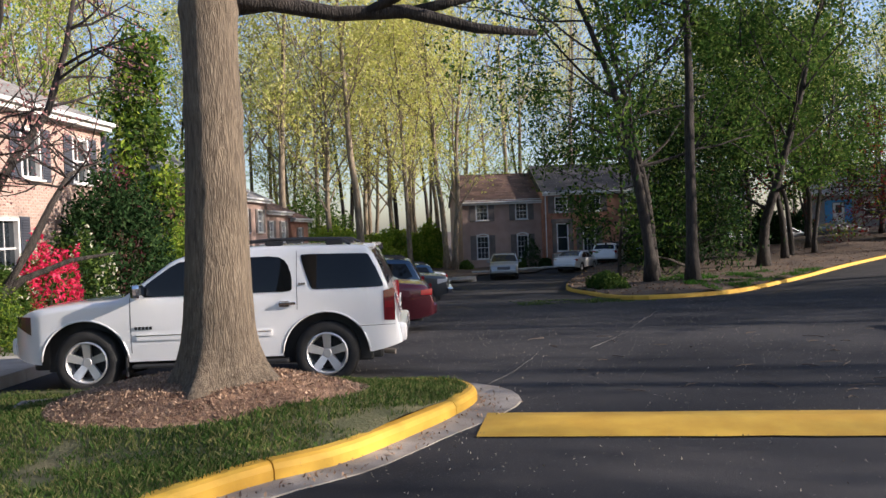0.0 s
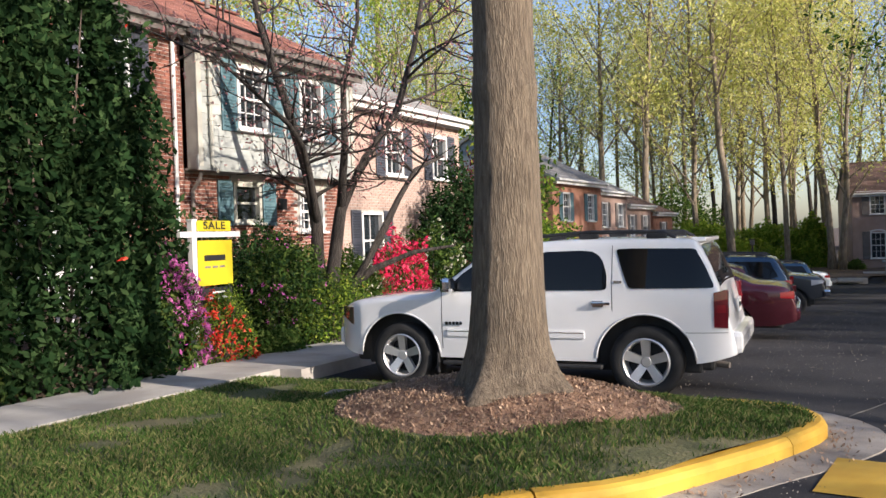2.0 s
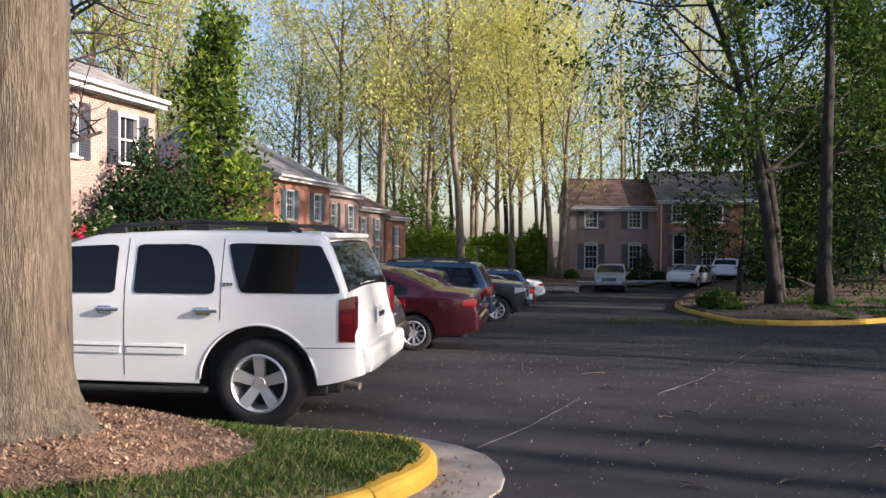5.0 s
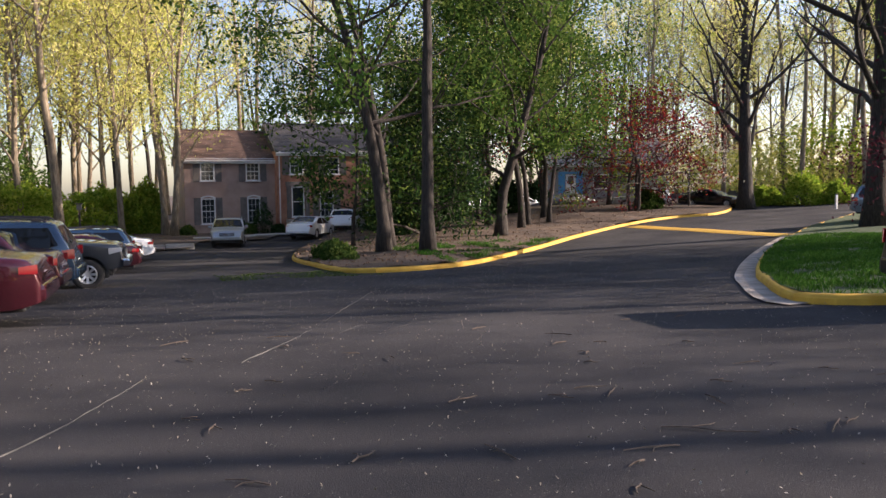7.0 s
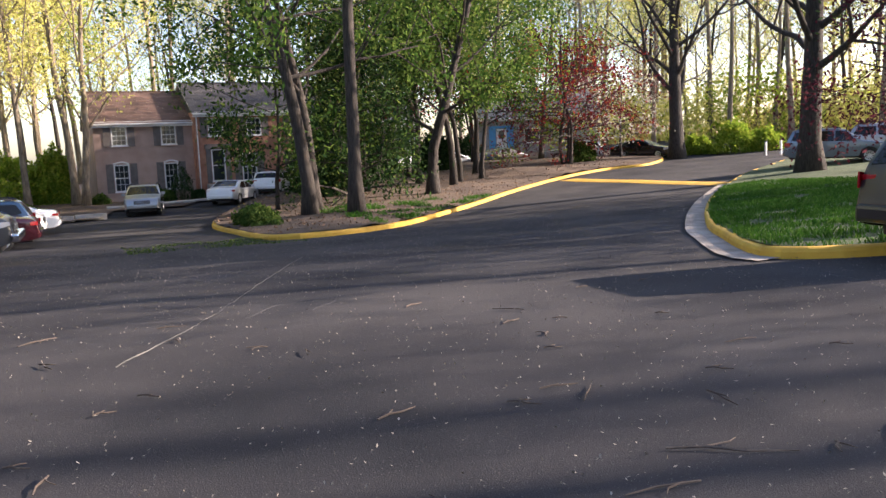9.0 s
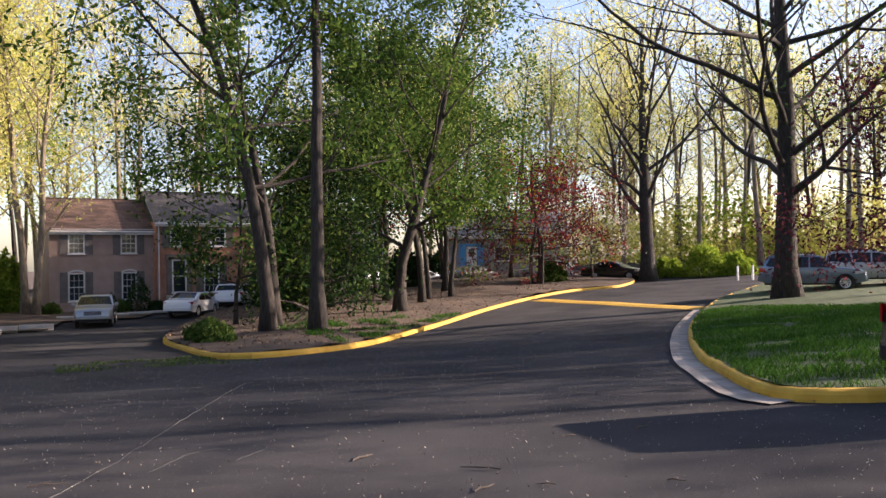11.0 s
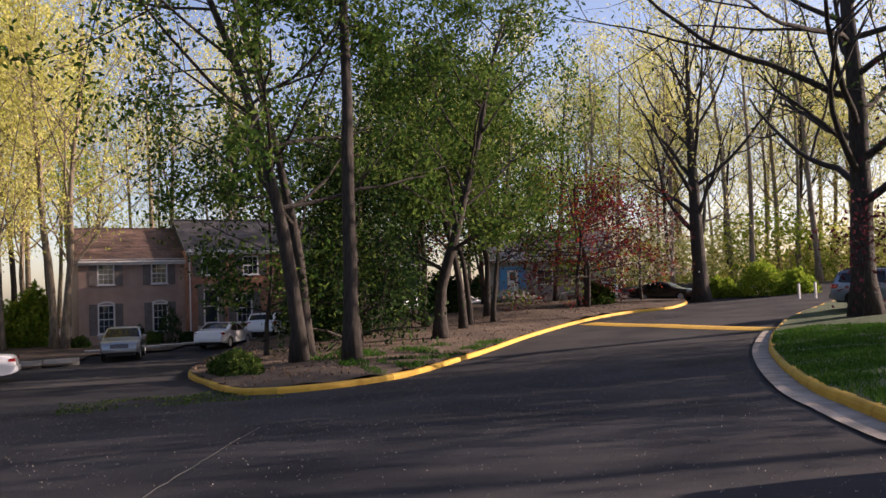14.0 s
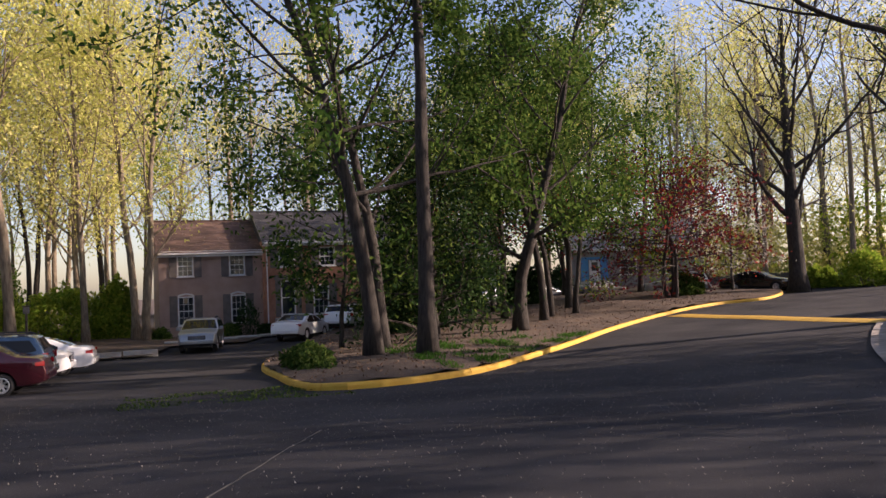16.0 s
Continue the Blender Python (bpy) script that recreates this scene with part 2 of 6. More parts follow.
    purple=leafy("purple_flower", (0.32, 0.06, 0.24), (0.48, 0.12, 0.36), (0.62, 0.2, 0.42), 0.4),
    whitef=leafy("cream_flower", (0.55, 0.52, 0.38), (0.65, 0.62, 0.5), (0.75, 0.72, 0.6), 0.4),
    seam=surface("crack_dust", (0.06, 0.059, 0.057), (0.125, 0.12, 0.115), 6, 0.95, 0, 0.2, 60),
    twig=surface("dry_twig", (0.055, 0.042, 0.032), (0.14, 0.105, 0.08), 8, 0.9, 0, 0.3, 60),
)


# ---- mesh helpers ----
def mesh_of(name, bm, mat, smooth=False):
    me = bpy.data.meshes.new(name)
    bm.normal_update()
    bm.to_mesh(me)
    bm.free()
    me.materials.append(mat)
    if smooth:
        me.polygons.foreach_set("use_smooth", [True] * len(me.polygons))
    return me


def part(name, bm, mat, parent=None, label="", smooth=False, kind=""):
    ob = new(name, mesh_of(name, bm, mat, smooth))
    if parent:
        ob.parent = parent
    return tagged(ob, label=label, kind=kind)


def data_part(name, verts, faces, mat, parent=None, label="", kind="", smooth=False):
    me = bpy.data.meshes.new(name)
    me.from_pydata(verts, [], faces)
    me.materials.append(mat)
    if smooth:
        me.polygons.foreach_set("use_smooth", [True] * len(me.polygons))
    ob = new(name, me)
    if parent:
        ob.parent = parent
    return tagged(ob, label=label, kind=kind)


def thing(name, m, label, category, group="", kind=""):
    ob = new(name)
    ob.empty_display_size = 0.2
    ob.matrix_world = m
    return tagged(ob, label, category, group, kind)


def box(bm, c, s, bevel=0.0, m=None):
    r = bmesh.ops.create_cube(bm, size=1.0)
    vs = r["verts"]
    bmesh.ops.scale(bm, vec=s, verts=vs)
    if bevel:
        es = list({e for v in vs for e in v.link_edges})
        g = bmesh.ops.bevel(bm, geom=es, offset=bevel, segments=2, affect="EDGES", profile=0.6)
        vs = list({v for f in g["faces"] for v in f.verts} | {v for v in vs if v.is_valid})
    bmesh.ops.translate(bm, vec=c, verts=vs)
    if m:
        bmesh.ops.transform(bm, matrix=m, verts=vs)
    return vs


def boxed(c, s, bevel=0.0):
    bm = bmesh.new()
    box(bm, c, s, bevel)
    return bm


def tube_into(bm, pts, radii, sides=8, cap=True, wob=0.0):
    """A tapered tube along pts."""
    rings = []
    up = Vector((0.31, 0.17, 0.93))
    for i, p in enumerate(pts):
        p = Vector(p)
        a, b = Vector(pts[max(i - 1, 0)]), Vector(pts[min(i + 1, len(pts) - 1)])
        d = (b - a).normalized()
        u = d.cross(up)
        if u.length < 0.2:
            u = d.cross(Vector((1, 0, 0)))
        u.normalize()
        v = d.cross(u)
        ring = []
        for k in range(sides):
            an = 2 * math.pi * k / sides
            r = radii[i] * (1 + (wob * noise.noise(p * 2.2 + Vector((math.cos(an) * 1.4, math.sin(an) * 1.4, 0))) if wob else 0))
            ring.append(bm.verts.new(p + u * (r * math.cos(an)) + v * (r * math.sin(an))))
        rings.append(ring)
    for a, b in zip(rings, rings[1:]):
        for k in range(sides):
            bm.faces.new((a[k], a[(k + 1) % sides], b[(k + 1) % sides], b[k]))
    if cap:
        bm.faces.new(rings[-1])
        bm.faces.new(rings[0][::-1])


def lathe(bm, prof, sides=24, axis="Y"):
    """Turned shape; prof rows are (radius, height along the axis)."""
    rings = []
    for r, h in prof:
        ring = []
        for k in range(sides):
            a = 2 * math.pi * k / sides
            c, s = r * math.cos(a), r * math.sin(a)
            ring.append(bm.verts.new((c, h, s) if axis == "Y" else (c, s, h)))
        rings.append(ring)
    for a, b in zip(rings, rings[1:]):
        for k in range(sides):
            bm.faces.new((a[k], a[(k + 1) % sides], b[(k + 1) % sides], b[k]))
    return rings


# ---- ground ----
YS = [-40, -5, 3, 9, 15, 20, 25, 32, 40, 47, 55, 62, 75, 90, 200]
ZS = [0.9, 0.2, 0.1, 0, -0.15, -0.38, -0.7, -1.05, -1.36, -1.45, -1.4, -1.2, -0.95, -0.9, -0.9]


def gz(x, y):
    """Height of the street surface."""
    z = float(np.mean(np.interp([y - 3, y - 1.5, y, y + 1.5, y + 3], YS, ZS)))
    if x > 16:
        z += 0.05 * (min(x, 60) - 16) * min(1, max(0, (y - 10) / 30))
    if x < -2:
        z += 0.03 * (min(-x, 12) - 2)
    return z


def sheet(xs, ys, zf):
    vs = [(x, y, zf(x, y)) for y in ys for x in xs]
    n = len(xs)
    fs = [(j * n + i, j * n + i + 1, (j + 1) * n + i + 1, (j + 1) * n + i) for j in range(len(ys) - 1) for i in range(n - 1)]
    return vs, fs


def spaced(a, b, step):
    return [a + (b - a) * i / max(1, round((b - a) / step)) for i in range(max(1, round((b - a) / step)) + 1)]


far = [-900, -500, -300, -180, -120, -80]
gx = far + spaced(-60, 110, 3.4) + [130, 180, 300, 500, 900]
gy = [-900, -500, -300, -150, -80] + spaced(-50, 120, 3.4) + [140, 180, 300, 500, 900]
vs, fs = sheet(gx, gy, lambda x, y: gz(x, y) - 0.13)
ground = tagged(data_part("ground", vs, fs, M["litter"], smooth=True), "brown woodland ground covered in leaf litter", "ground", kind="structure")
vs, fs = sheet(spaced(-2.3, 62, 1.1), spaced(-45, 78, 1.1), lambda x, y: gz(x, y) + 0.012 * noise.noise(Vector((x * 0.4, y * 0.4, 0))))
road = tagged(data_part("road", vs, fs, M["asphalt"], smooth=True), "dark worn asphalt street with cracks and litter", "road", kind="structure")


def arc_points(pts, step=0.25):
    """Smooth (Catmull-Rom) line through pts, evenly stepped."""
    P = [Vector((*p, 0)) for p in pts]
    P = [P[0] * 2 - P[1]] + P + [P[-1] * 2 - P[-2]]
    out = []
    for i in range(1, len(P) - 2):
        a, b, c, d = P[i - 1], P[i], P[i + 1], P[i + 2]
        n = max(2, int((c - b).length / step))
        for k in range(n):
            t = k / n
            out.append(0.5 * ((2 * b) + (c - a) * t + (2 * a - 5 * b + 4 * c - d) * t * t + (3 * b - a - 3 * c + d) * t ** 3))
    out.append(P[-2])
    return [(p.x, p.y) for p in out]


def inset(line, d):
    """The line moved d to its left."""
    out = []
    for i, p in enumerate(line):
        a, b = Vector(line[max(0, i - 1)]), Vector(line[min(len(line) - 1, i + 1)])
        t = (b - a).normalized()
        out.append((p[0] - t.y * d, p[1] + t.x * d))
    return out


def raised(name, outline, zf, mat, step, label, category, kind="structure"):
    """A filled area of ground inside an outline, with inner points for its relief."""
    from mathutils import geometry
    co = [Vector(p) for p in outline]
    n = len(co)
    x0, x1 = min(p.x for p in co), max(p.x for p in co)
    y0, y1 = min(p.y for p in co), max(p.y for p in co)

    def inside(x, y):
        ok = False
        for i in range(n):
            a, b = co[i], co[i - 1]
            if (a.y > y) != (b.y > y) and x < (b.x - a.x) * (y - a.y) / (b.y - a.y) + a.x:
                ok = not ok
        return ok
    inner = [Vector((x, y)) for y in spaced(y0, y1, step) for x in spaced(x0, x1, step) if inside(x, y)]
    r = geometry.delaunay_2d_cdt(co + inner, [(i, (i + 1) % n) for i in range(n)], [], 1, 1e-4)
    ob = data_part(name, [(v.x, v.y, zf(v.x, v.y)) for v in r[0]], [tuple(f) for f in r[2]], mat, smooth=True)
    return tagged(ob, label, category, kind=kind), inside


def strip_mesh(pts, prof):
    """Sweep of a profile of (offset to the left, height) along a flat line; returns a bmesh."""
    bm = bmesh.new()
    rows = []
    for i, p in enumerate(pts):
        a, b = Vector(pts[max(0, i - 1)]), Vector(pts[min(len(pts) - 1, i + 1)])
        d = (b - a).normalized()
        nrm = Vector((-d.y, d.x))
        rows.append([bm.verts.new((p[0] + nrm.x * o, p[1] + nrm.y * o, gz(p[0], p[1]) + h)) for o, h in prof])
    for a, b in zip(rows, rows[1:]):
        for k in range(len(prof) - 1):
            bm.faces.new((a[k], a[k + 1], b[k + 1], b[k]))
    bm.faces.new(rows[0])
    bm.faces.new(rows[-1][::-1])
    bmesh.ops.recalc_face_normals(bm, faces=bm.faces)
    return bm


KERB = [(0.0, -0.12), (0.0, 0.09), (0.02, 0.13), (0.05, 0.15), (0.13, 0.155), (0.16, 0.14), (0.17, -0.12)]


def kerb(line, label, mat, every=12, gap=0.012):
    """Kerb in cast lengths with open joints; the road side is the start of the profile."""
    k = thing("kerb", Matrix(), label, "kerb", kind="structure")
    i = 0
    while i < len(line) - 1:
        seg = list(line[i:i + every + 1])
        a, b = Vector(seg[-2]), Vector(seg[-1])
        seg[-1] = tuple(b - (b - a).normalized() * gap)
        lift = 0.012 * noise.noise(Vector((i * 0.37, 2.1, 0)))
        part("kerb_length", strip_mesh(seg, [(o + lift * 0.5, h + (lift if h > 0 else 0)) for o, h in KERB]), mat, k)
        i += every
    return k


# the planted island beside the white car
isl_line = arc_points([(1.02, -40), (1.02, -12), (1.05, -3), (1.1, 1.5), (1.32, 3.3), (2.07, 4.6), (2.68, 5.16), (3.02, 5.65), (3.55, 6.6), (3.87, 7.35), (3.93, 7.75),
                       (3.82, 8.15), (3.5, 8.42), (3.05, 8.52)])
kerb(isl_line[:], "yellow painted concrete kerb with chipped joints", M["yellow"], 9)
stall_line = arc_points([(3.0, 8.53), (1.0, 8.55), (-1.2, 8.58), (-2.3, 8.6)])
kerb(stall_line, "low grey concrete kerb along a parking bay", M["gutter"], 10)


def lawn_z(x, y):
    d = math.hypot((x - 1.4) / 1.7, (y - 6.9) / 1.25)
    return gz(x, y) + 0.14 + 0.015 * noise.noise(Vector((x * 1.3, y * 1.3, 0))) + 0.23 * max(0, 1 - d * d * 0.55)


shrink = inset(isl_line, 0.09)[::3]
near_lawn, in_lawn = raised("lawn", [(x, min(y, 8.46)) for x, y in shrink] + [(-2.5, 8.5), (-2.5, -40)], lawn_z, M["lawn"], 0.35,
                            "patchy green lawn with bare soil patches", "lawn")


def mulch_z(x, y):
    d = math.hypot((x - 1.2) / 1.55, (y - 6.98) / 1.25)
    return lawn_z(x, y) + 0.16 * max(-0.03, 1 - d ** 2) - 0.004


ring = [(1.2 + 1.55 * math.cos(a) * (1 + 0.08 * math.sin(3 * a + 1)), 6.98 + 1.25 * math.sin(a) * (1 + 0.08 * math.cos(4 * a))) for a in spaced(0, 6.1, 0.2)]
ring = [(x, min(y, 8.42)) for x, y in ring]
mulch, in_mulch = raised("mulch_bed", ring, mulch_z, M["mulch"], 0.16, "brown shredded bark mulch round an oak", "mulch")

# gutter apron at the tip of the island
g_in = [p for p in isl_line if p[1] > 4.4]
bm = bmesh.new()
rows = []
for i, p in enumerate(g_in):
    a, b = Vector(g_in[max(0, i - 1)]), Vector(g_in[min(len(g_in) - 1, i + 1)])
    d = (b - a).normalized()
    w = 0.30 + 0.16 * max(0, min(1, (p[1] - 6.2) / 1.3))
    rows.append([bm.verts.new((p[0] + d.y * o, p[1] - d.x * o, gz(p[0], p[1]) + h)) for o, h in ((-0.02, 0.016), (w * 0.5, 0.013), (w, 0.012), (w + 0.02, -0.03))])
for a, b in zip(rows, rows[1:]):
    for k in range(3):
        bm.faces.new((a[k], a[k + 1], b[k + 1], b[k]))
bmesh.ops.recalc_face_normals(bm, faces=bm.faces)
tagged(part("gutter_apron", bm, M["gutter"]), "stained grey concrete gutter apron along the kerb", "gutter", kind="structure")


def hump(name, c0, c1, w, label):
    """A painted speed hump from c0 to c1."""
    bm = bmesh.new()
    a, b = Vector(c0), Vector(c1)
    d = (b - a).normalized()
    nrm = Vector((-d.y, d.x))
    rows = []
    for s in spaced(0, (b - a).length, 0.4):
        p = a + d * s
        end = min(1, s / 0.35)
        row = []
        for k in range(9):
            o = (k / 8 - 0.5) * w * (1 + 0.05 * noise.noise(Vector((s * 2.3, k * 0.2, 5))) * (k in (0, 8)))
            q = p + nrm * o
            row.append(bm.verts.new((q.x, q.y, gz(q.x, q.y) + 0.014 + 0.055 * end * math.cos(math.pi * (k / 8 - 0.5)))))
        rows.append(row)
    for r0, r1 in zip(rows, rows[1:]):
        for k in range(8):
            bm.faces.new((r0[k], r0[k + 1], r1[k + 1], r1[k]))
    bmesh.ops.recalc_face_normals(bm, faces=bm.faces)
    return tagged(part(name, bm, M["yellow"], smooth=True), label, "speed hump", kind="structure")


hump("speed_hump", (3.9, 6.42), (11.5, 5.1), 1.0, "yellow painted asphalt speed hump across the street")
hump("speed_hump", (31.4, 46.6), (30.6, 32.3), 1.3, "faded yellow speed hump at the street mouth")

# the wooded island between the two streets
mid_line = arc_points([(24, 74), (17, 62), (12.6, 50), (10.35, 40.5), (10.15, 33), (10.2, 29), (10.55, 27.7), (11.8, 27.4), (14.2, 29.0), (17.6, 33.2), (21, 37.2),
                       (26.4, 43.2), (31.8, 47.9), (36.4, 50.4), (40.2, 50.6), (45, 56), (47, 66)], 0.5)
kerb(mid_line, "yellow painted kerb round the wooded island", M["yellow"], 8, 0.03)


def mid_z(x, y):
    e = min(math.hypot(x - p[0], y - p[1]) for p in mid_line[::4])
    return gz(x, y) + 0.13 + 0.5 * (1 - math.exp(-e / 5)) + 0.05 * noise.noise(Vector((x * 0.5, y * 0.5, 3))) + 0.45 * math.exp(-((x - 30.5) / 3) ** 2 - ((y - 51) / 2.2) ** 2)


mid_outline = inset(mid_line, 0.09)[::2] + [(46, 76), (24.5, 76)]
mid_isl, in_mid = raised("wooded_island", mid_outline, mid_z, M["litter"], 1.2, "brown leaf-littered ground of the wooded island", "ground")

# lawn of the far corner
right_line = arc_points([(60, 52), (46, 43), (36, 36.8), (30.4, 32.2), (24.8, 26.75), (20.45, 21.95), (16.95, 17.75), (15.55, 15.75), (14.65, 14.4), (14.1, 13.35), (14.35, 12.75), (15.25, 12.3), (17.2, 11.9), (30, 9.4), (60, 4)], 0.4)
kerb(right_line, "yellow painted kerb round the corner lawn", M["yellow"], 8, 0.02)


def right_z(x, y):
    e = min(math.hypot(x - p[0], y - p[1]) for p in right_line[::5])
    return gz(x, y) + 0.13 + 0.28 * (1 - math.exp(-e / 6)) + 0.04 * noise.noise(Vector((x * 0.6, y * 0.6, 9)))


right_isl, in_right = raised("corner_lawn", inset(right_line, 0.09)[::2] + [(62, 4), (62, 52)], right_z, M["turf"], 1.0,
                             "green corner lawn with bare soil under trees", "lawn")
g2 = [p for p in right_line if 13 < p[1] < 33 and p[0] < 32][::-1]
bm = bmesh.new()
rows = []
for i, p in enumerate(g2):
    a, b = Vector(g2[max(0, i - 1)]), Vector(g2[min(len(g2) - 1, i + 1)])
    d = (b - a).normalized()
    rows.append([bm.verts.new((p[0] - d.y * o, p[1] + d.x * o, gz(p[0], p[1]) + 0.02)) for o in (-0.02, 0.2, 0.42)])
for a, b in zip(rows, rows[1:]):
    for k in range(2):
        bm.faces.new((a[k], a[k + 1], b[k + 1], b[k]))
bmesh.ops.recalc_face_normals(bm, faces=bm.faces)
tagged(part("gutter_apron", bm, M["gutter"]), "pale concrete gutter apron round the corner lawn", "gutter", kind="structure")

# unseen verge added across the crossing street, to stand the shade trees on
verge_line = arc_points([(62, -3.5), (40, 0.6), (30, 2.9), (26.5, 3.3), (24.6, 2.2), (24, 0), (24, -12), (24, -40)], 0.6)
kerb(verge_line, "yellow painted kerb along the added verge out of view", M["yellow"], 8, 0.02)
raised("verge_lawn", inset(verge_line, 0.09)[::2] + [(62, -40)], lambda x, y: gz(x, y) + 0.14, M["turf"], 2.0, "green verge added out of view under the shade trees", "lawn")

# pavement, planting bed and far yards
walk_thing = thing("pavement", Matrix(), "pale concrete pavement of cast slabs with joints", "pavement", kind="structure")
y = -12.0
while y < 46:
    bm = bmesh.new()
    L = 1.5
    z0, z1 = gz(-3, y) + 0.15, gz(-3, y + L) + 0.15
    w = (-3.72, -2.5) if y < 8.4 else (-3.75, -2.18)
    vv = [bm.verts.new(p) for p in ((w[0], y + 0.006, z0), (w[1], y + 0.006, z0), (w[1], y + L - 0.006, z1), (w[0], y + L - 0.006, z1))]
    f = bm.faces.new(vv)
    r = bmesh.ops.extrude_face_region(bm, geom=[f])
    bmesh.ops.translate(bm, vec=(0, 0, -0.25), verts=[v for v in r["geom"] if isinstance(v, bmesh.types.BMVert)])
    bmesh.ops.recalc_face_normals(bm, faces=bm.faces)
    part("slab", bm, M["concrete"], walk_thing)
    y += L


def bed_z(x, y):
    return gz(x, y) + 0.16 + 0.05 * max(0, -3.75 - x) + 0.04 * noise.noise(Vector((x, y, 1)))


raised("planting_bed", [(-3.72, -14), (-3.72, 47), (-30, 47), (-30, -14)], bed_z, M["soil"], 1.0, "bare brown soil of the planting beds", "ground")


def yard_z(x, y):
    return gz(x, y) + 0.12


raised("far_yard", [(-2.1, 47), (6.2, 50.2), (6.9, 55.4), (10.8, 55.8), (12, 58.8), (15.6, 60.6), (19, 65), (23.5, 73), (23.5, 100), (-40, 100), (-40, 47)], yard_z, M["litter"], 2.0, "brown soil and low plants before the far houses", "ground")


# ---- cars ----
def lerp_list(rows, x):
    xs = [r[0] for r in rows]
    zs = [r[1] for r in rows]
    if xs[0] > xs[-1]:
        xs, zs = xs[::-1], zs[::-1]
    return float(np.interp(x, xs, zs))


class Shell:
    """Shape of a car body: silhouette, arches and plan width. Front is +x."""

    def __init__(s, L, W, top, belt, roof, sill, axles, r, arch, tumble=0.17, nose=0.14, tail_=0.08):
        s.L, s.W, s.top, s.belt, s.roof, s.sill, s.axles, s.r, s.arch, s.tumble, s.nose, s.tail_ = L, W, top, belt, roof, sill, axles, r, arch, tumble, nose, tail_

    def zt(s, x):
        return float(np.mean([lerp_list(s.top, x + d) for d in (-0.05, -0.02, 0, 0.02, 0.05)]))

    def zl(s, x):
        z = s.sill
        e = abs(x) - (s.L / 2 - 0.55)
        if e > 0:
            z += 0.10 * (e / 0.55) ** 2
        for a in s.axles:
            d = abs(x - a)
            if d < s.arch:
                z = max(z, s.r + math.sqrt(max(0, s.arch ** 2 - d * d)) * 0.98)
        return z

    def plan(s, x):
        e = (abs(x) - (s.L / 2 - 0.5)) / 0.5
        k = s.nose if x > 0 else s.tail_
        return s.W / 2 * (1 - (k * e * e if e > 0 else 0))

    def hw(s, x, z):
        b = s.plan(x)
        if z <= s.belt:
            return b * (1 - 0.035 * ((z - s.belt * 0.72) / s.belt) ** 2 * 4)
        return b * (0.99 - s.tumble * ((z - s.belt) / (s.roof - s.belt)) ** 1.15)

    def stations(s, n=60):
        xs = set(spaced(-s.L / 2, s.L / 2, s.L / n))
        for a in s.axles:
            for k in range(-10, 11):
                xs.add(a + s.arch * math.sin(k / 10 * math.pi / 2) * 1.0001)
        return sorted(xs)

    def body(s, n=60):
        bm = bmesh.new()
        rings = []
        for x in s.stations(n):
            zl, zt = s.zl(x), s.zt(x)
            zt = max(zt, zl + 0.06)
            zs = zl + (zt - 0.045 - zl) * np.linspace(0, 1, 11)
            half = [(s.hw(x, z), z) for z in zs]
            hw = half[-1][0]
            crown = 0.03 if zt > s.belt + 0.2 else 0.045
            for k in (0.96, 0.86, 0.66, 0.33):
                half.append((hw * k, zt - 0.045 + (0.035 if k == 0.96 else 0.045) + crown * (1 - k * k) * 0.8))
            ring = [bm.verts.new((x, y, z)) for y, z in half]
            ring.append(bm.verts.new((x, 0, zt + crown * 0.8)))
            ring += [bm.verts.new((x, -y, z)) for y, z in half[::-1]]
            rings.append(ring)
        for a, b in zip(rings, rings[1:]):
            for k in range(len(a) - 1):
                bm.faces.new((a[k], a[k + 1], b[k + 1], b[k]))
        for ring in (rings[0], rings[-1][::-1]):
            c = bm.verts.new(sum((v.co for v in ring), Vector()) / len(ring))
            for k in range(len(ring) - 1):
                bm.faces.new((ring[k], c, ring[k + 1]))
        bmesh.ops.recalc_face_normals(bm, faces=bm.faces)
        return bm

    def side(s, cols, sign=1, lift=0.007, rows=5, step=0.07):
        """A patch lying on the flank; cols rows are (x, low z, high z)."""
        bm = bmesh.new()
        cols = sorted(cols)
        xs = sorted(set([c[0] for c in cols] + spaced(cols[0][0], cols[-1][0], step)))
        grid = []
        for x in xs:
            lo = float(np.interp(x, [c[0] for c in cols], [c[1] for c in cols]))
            hi = float(np.interp(x, [c[0] for c in cols], [c[2] for c in cols]))
            hi = max(hi, lo + 0.002)
            grid.append([(x, lo + (hi - lo) * k / rows) for k in range(rows + 1)])
        outer = [[bm.verts.new((x, sign * (s.hw(x, z) + lift), z)) for x, z in c] for c in grid]
        inner = [[bm.verts.new((x, sign * (s.hw(x, z) - 0.02), z)) for x, z in c] for c in grid]
        for a, b in zip(outer, outer[1:]):
            for k in range(rows):
                bm.faces.new((a[k], a[k + 1], b[k + 1], b[k]))
        loop_o = [c[0] for c in outer] + outer[-1][1:] + [c[-1] for c in outer[-2::-1]] + outer[0][-2:0:-1]
        loop_i = [c[0] for c in inner] + inner[-1][1:] + [c[-1] for c in inner[-2::-1]] + inner[0][-2:0:-1]
        m = len(loop_o)
        for k in range(m):
            bm.faces.new((loop_o[k], loop_o[(k + 1) % m], loop_i[(k + 1) % m], loop_i[k]))
        bmesh.ops.recalc_face_normals(bm, faces=bm.faces)
        return bm

    def over(s, x0, x1, k0, k1, lift=0.012):
        """A patch lying on the top surface from x0 to x1; k: share of the width at each end."""
        bm = bmesh.new()
        rows = []
        for i in range(9):
            t = i / 8
            x = x0 + (x1 - x0) * t
            zt = s.zt(x)
